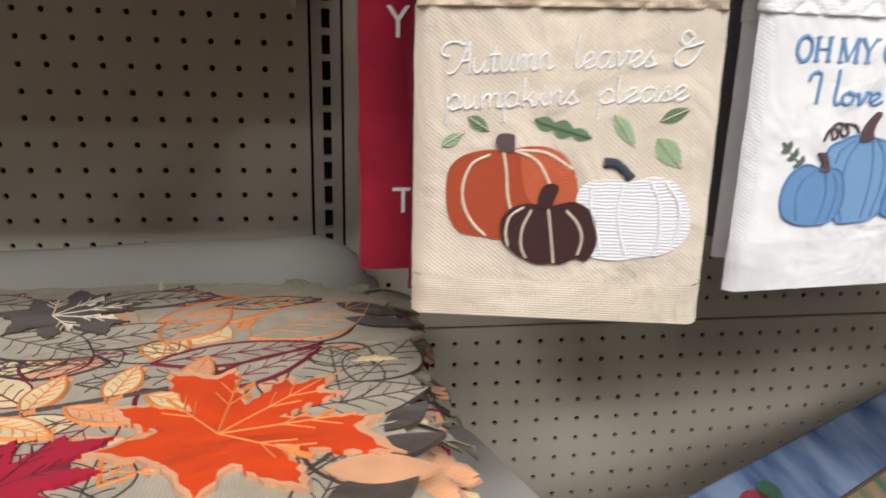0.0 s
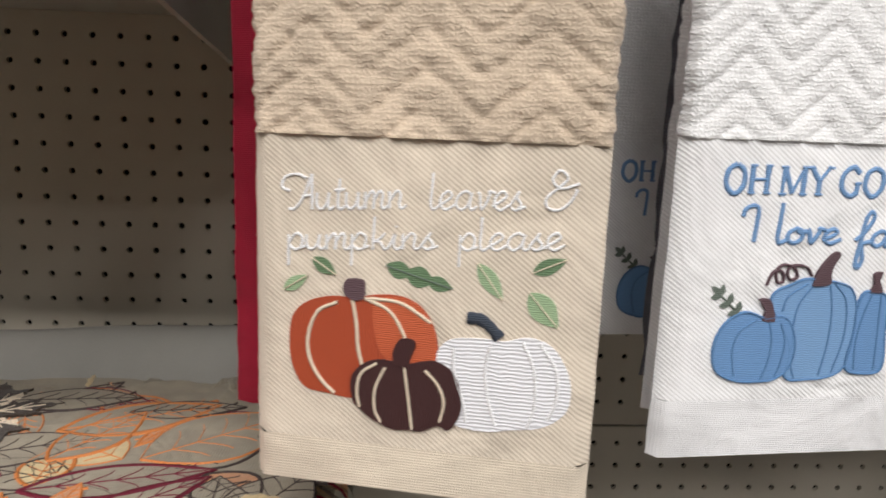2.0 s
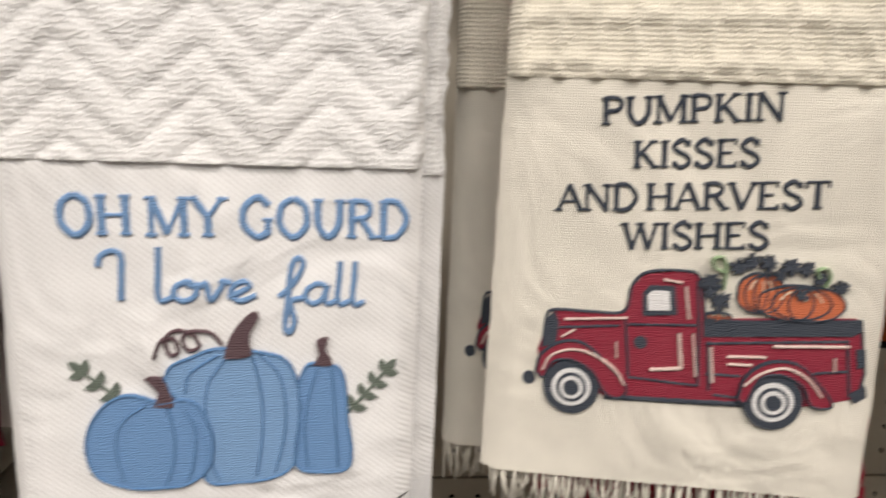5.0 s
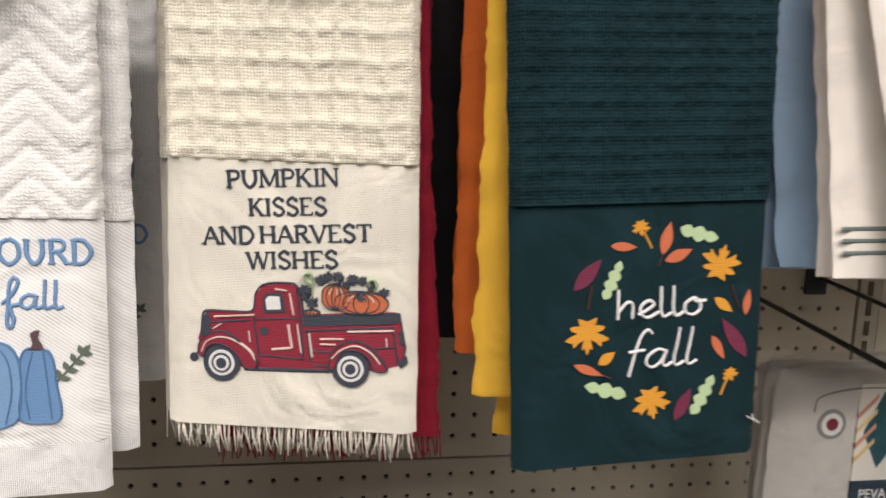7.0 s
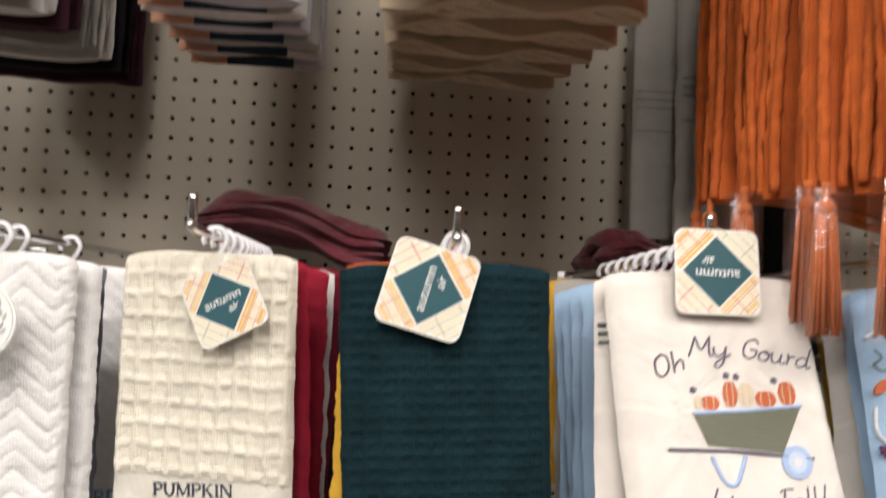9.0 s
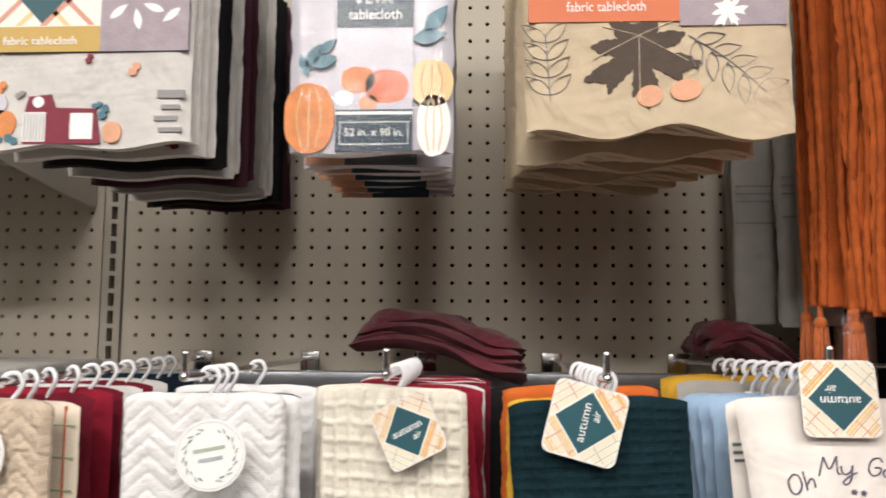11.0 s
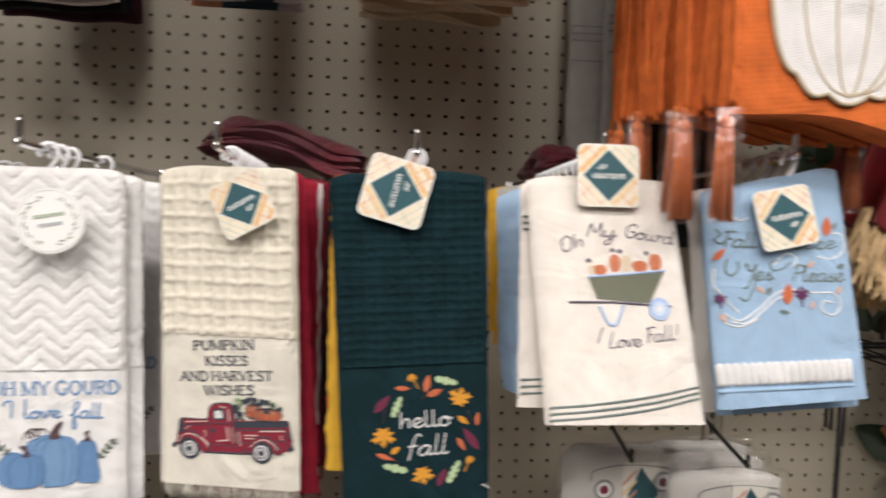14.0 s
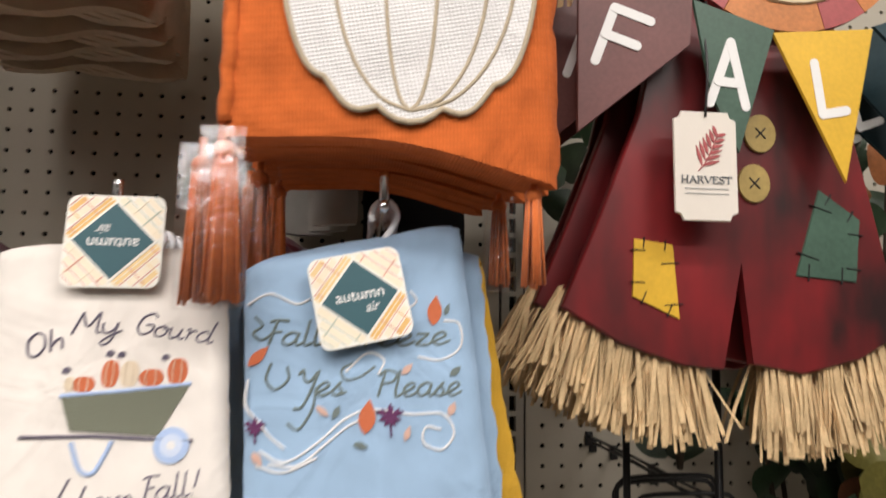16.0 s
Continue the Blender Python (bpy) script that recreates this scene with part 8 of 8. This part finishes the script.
    part("face_tab", box(0.0, 0.06, 0.0, 0.006, 0.30, 0.42, 0.002), M_WOODRED, o)
    return o


scarecrow(pose(1.235, -0.41, 1.44), "painted wooden scarecrow sign with lettered pennants and raffia", 0.0)
for k, (dx, dz) in enumerate(((-0.010, 0.004), (-0.005, -0.003))):
    scarecrow(pose(1.235 + dx, -0.365 + 0.046 * k, 1.44 + dz, 0, 0, (3, -4)[k]), "painted wooden scarecrow sign hanging behind another one", 0.05)
peg_hook(1.235, -0.46, 2.012, 1.235, 1.992, "upper peg hooks", label="chrome peg hook holding scarecrow signs")

tg = thing("price_tag", pose(1.187, -0.436, 1.62), "cream paper tag with a red leaf print on a black cord", "tag")
hw, hh, nk = 0.0232, 0.078, 0.006
pts = [(-hw + nk, 0), (hw - nk, 0)] + [(hw - nk + nk * math.sin(a), 0 - nk + nk * math.cos(a)) for a in ()] + [(hw - nk * 0.7, -nk * 0.7), (hw, -nk), (hw, -hh + nk), (hw - nk * 0.7, -hh + nk * 0.7), (hw - nk, -hh), (-hw + nk, -hh), (-hw + nk * 0.7, -hh + nk * 0.7), (-hw, -hh + nk), (-hw, -nk), (-hw + nk * 0.7, -nk * 0.7)]
board(tg, "card", pts, 0.0, 0.0014, M_PAPER)
pln = (tg, (lambda x, y: (x, y)), 0.0002)
ribbon(pln, "leaf_stem", [(-0.006, -0.043), (0.000, -0.036), (0.005, -0.026), (0.009, -0.016)], 0.0007, M_WOODROSE, 1)
for k in range(6):
    f = k / 5
    x, z = -0.003 + 0.011 * f, -0.039 + 0.021 * f
    for side, l in ((-46, 0.014), (44, 0.015)):
        d = 62 + side
        r = l * (1 - 0.45 * f)
        patch(pln, "leaf_print", leaf_pts(x + 0.5 * r * math.cos(radians(d)), z + 0.5 * r * math.sin(radians(d)), r, 0.0026, d), M_WOODROSE, 0.2 * k)
slab(tenths(tg, 0.0002), "HARVEST", (-188, -515), (188, -515), 50, 0.0006, M_TAGGREY, 1)
rect(pln, "print_line", -0.016, 0.016, -0.0555, -0.0552, M_TAGPALE)
rect(pln, "print_line", -0.016, 0.016, -0.0590, -0.0587, M_TAGPALE)
part("cord", tube(spline([(0.0, -0.001, -0.004), (0.002, -0.002, 0.03), (0.004, 0.004, 0.060), (0.008, 0.008, 0.085)], 5), 0.0009, 6), M_BLACKWIRE, tg)

# ---- black wire hooks, stakes and foliage ----
def wire_frame(x, y, z, w, drop, depth, yaw):
    """A scanning hook: a bent wire frame on an arm fixed to the pegboard."""
    t = thing("wire_hook", pose(x, -0.001, z, 0, 0, yaw), "empty black wire display hook", "wire hook", "empty black wire hooks")
    part("frame", tube(spline([(-w / 2, y, -drop), (-w / 2, y, -0.02), (-w / 2 + 0.004, y, -0.005), (-w / 2 + 0.016, y, 0.0), (0, y, 0.001), (w / 2 - 0.016, y, 0.0), (w / 2 - 0.004, y, -0.005), (w / 2, y, -0.02), (w / 2, y, -drop * 0.8)], 6), 0.0024, 8), M_BLACKWIRE, t)
    part("arm", tube(spline([(0, y, 0.002), (0, y * 0.5, 0.006), (0, 0.0, 0.008)], 5), 0.0017, 8), M_BLACKWIRE, t)
    part("backplate", box(-0.005, 0.005, -0.003, 0.0, -0.004, 0.014, 0.001), M_BLACKWIRE, t)


for x, y, z, w, d, a in ((1.247, -0.20, 1.318, 0.110, 0.115, 4), (1.252, -0.185, 1.310, 0.112, 0.108, 4), (1.280, -0.20, 1.300, 0.108, 0.12, 0), (1.330, -0.22, 1.276, 0.110, 0.10, 5), (1.332, -0.205, 1.268, 0.116, 0.11, 5)):
    wire_frame(x, y, z, w, d, 0.2, a)
for x, y in ((1.262, -0.30), (1.214, -0.21)):
    t = thing("garden_stake", pose(x, y, 0.165), "thin black metal stake standing behind scarecrow signs", "stake", "black stakes")
    part("rod", tube([(0, 0, 0), (0.002, 0, 0.4), (0, 0, 0.8), (0.001, 0, 1.33)], 0.0036, 8), M_BLACKWIRE, t)
    part("foot", lathe([(0.03, 0), (0.03, 0.004), (0.006, 0.008), (0.004, 0.012)], 16), M_BLACKWIRE, t)


def leaf_mesh(name, l, w, curl, fold, material):
    V, F = [], []
    n = 7
    for i in range(n + 1):
        s = i / n
        wd = w * math.sin(math.pi * (0.06 + 0.92 * s) ** 0.8) ** 0.75
        for q in (-1, -0.5, 0, 0.5, 1):
            V.append((wd * q, -curl * s * s * l + fold * abs(q) * wd, l * s))
    for i in range(n):
        for q in range(4):
            a = i * 5 + q
            F.append((a, a + 1, a + 6, a + 5))
    me = bpy.data.meshes.new(name)
    me.from_pydata(V, [], F)
    for p in me.polygons:
        p.use_smooth = True
    me.materials.append(material)
    return me


M_LEAF1 = mat("dark_green_leaf", (0.030, 0.055, 0.026), 0.5, 0, 0.35, 60, 300, 0.2, 0.001, 0.4, 0.35)
M_LEAF2 = mat("yellow_green_leaf", (0.17, 0.15, 0.035), 0.5, 0, 0.35, 60, 300, 0.2, 0.001, 0.4, 0.35)
M_LEAF3 = mat("grey_green_leaf", (0.12, 0.16, 0.13), 0.6, 0, 0.25, 60, 300, 0.2, 0.001, 0.3, 0.3)
M_LEAF4 = mat("rust_leaf", (0.20, 0.07, 0.025), 0.55, 0, 0.35, 60, 300, 0.2, 0.001, 0.3, 0.3)
M_TWIG = mat("dark_twig", (0.05, 0.035, 0.022), 0.8)
LEAVES = [leaf_mesh("leaf_broad", 0.058, 0.024, 0.25, 0.3, M_LEAF1), leaf_mesh("leaf_yellow", 0.055, 0.024, 0.2, 0.25, M_LEAF2), leaf_mesh("leaf_long", 0.075, 0.017, 0.35, 0.4, M_LEAF3), leaf_mesh("leaf_rust", 0.05, 0.020, 0.3, 0.3, M_LEAF4)]


def bush(x, y, z0, z1, r, count, kinds, seed, label):
    rng = random.Random(seed)
    t = thing("foliage_garland", pose(x, y, z0), label, "artificial plant", "artificial autumn foliage")
    h = z1 - z0
    for k in range(5):
        a = rng.uniform(0, 6.28)
        part("stem", tube(spline([(0, 0, 0), (0.3 * r * math.cos(a), 0.3 * r * math.sin(a), h * 0.4), (0.7 * r * math.cos(a + 0.4), 0.5 * r * math.sin(a + 0.4), h * rng.uniform(0.75, 1.0))], 6), 0.003, 6), M_TWIG, t)
    for k in range(count):
        o = new("leaf", LEAVES[kinds[rng.randrange(len(kinds))]])
        o.parent = t
        a, q, s = rng.uniform(0, 6.28), math.sqrt(rng.random()), rng.random()
        sc = rng.uniform(0.7, 1.25)
        o.matrix_basis = pose(r * q * math.cos(a), 0.75 * r * q * math.sin(a), h * s, rng.uniform(-70, 40), rng.uniform(-80, 80), rng.uniform(-60, 60)) @ Matrix.Diagonal((sc, sc, sc, 1))
    return t


bush(1.505, -0.26, 1.00, 1.40, 0.10, 130, (0, 0, 1, 1, 3), 1, "artificial foliage with green and yellow oval leaves")
bush(1.58, -0.24, 0.98, 1.44, 0.11, 90, (0, 1, 1, 0), 2, "artificial foliage with yellow-green oval leaves")
bush(1.53, -0.33, 1.30, 1.60, 0.06, 40, (2, 2, 0), 3, "artificial foliage with grey-green eucalyptus leaves")
# three bushes added as filler to darken the space behind the signs
bush(1.47, -0.10, 0.98, 1.52, 0.07, 80, (0, 0, 3, 0), 4, "dark artificial foliage added to fill the dark behind signs")
bush(1.31, -0.08, 1.47, 1.80, 0.13, 80, (0, 0, 3), 5, "dark artificial foliage added to fill the dark behind signs")
bush(1.55, -0.10, 1.30, 1.85, 0.14, 110, (0, 0, 3, 0), 6, "dark artificial foliage added to fill the dark behind signs")
bush(1.275, -0.20, 1.325, 1.43, 0.018, 8, (0, 2), 7, "small sprig of green leaves under raffia")
tagged(link("shelf_5", box(POST_R + 0.022, 2.25, -0.45, -0.002, 0.955, 0.977, 0.003), M_SHELF, smooth=False), "beige steel shelf under artificial foliage", "shelf", kind="structure")
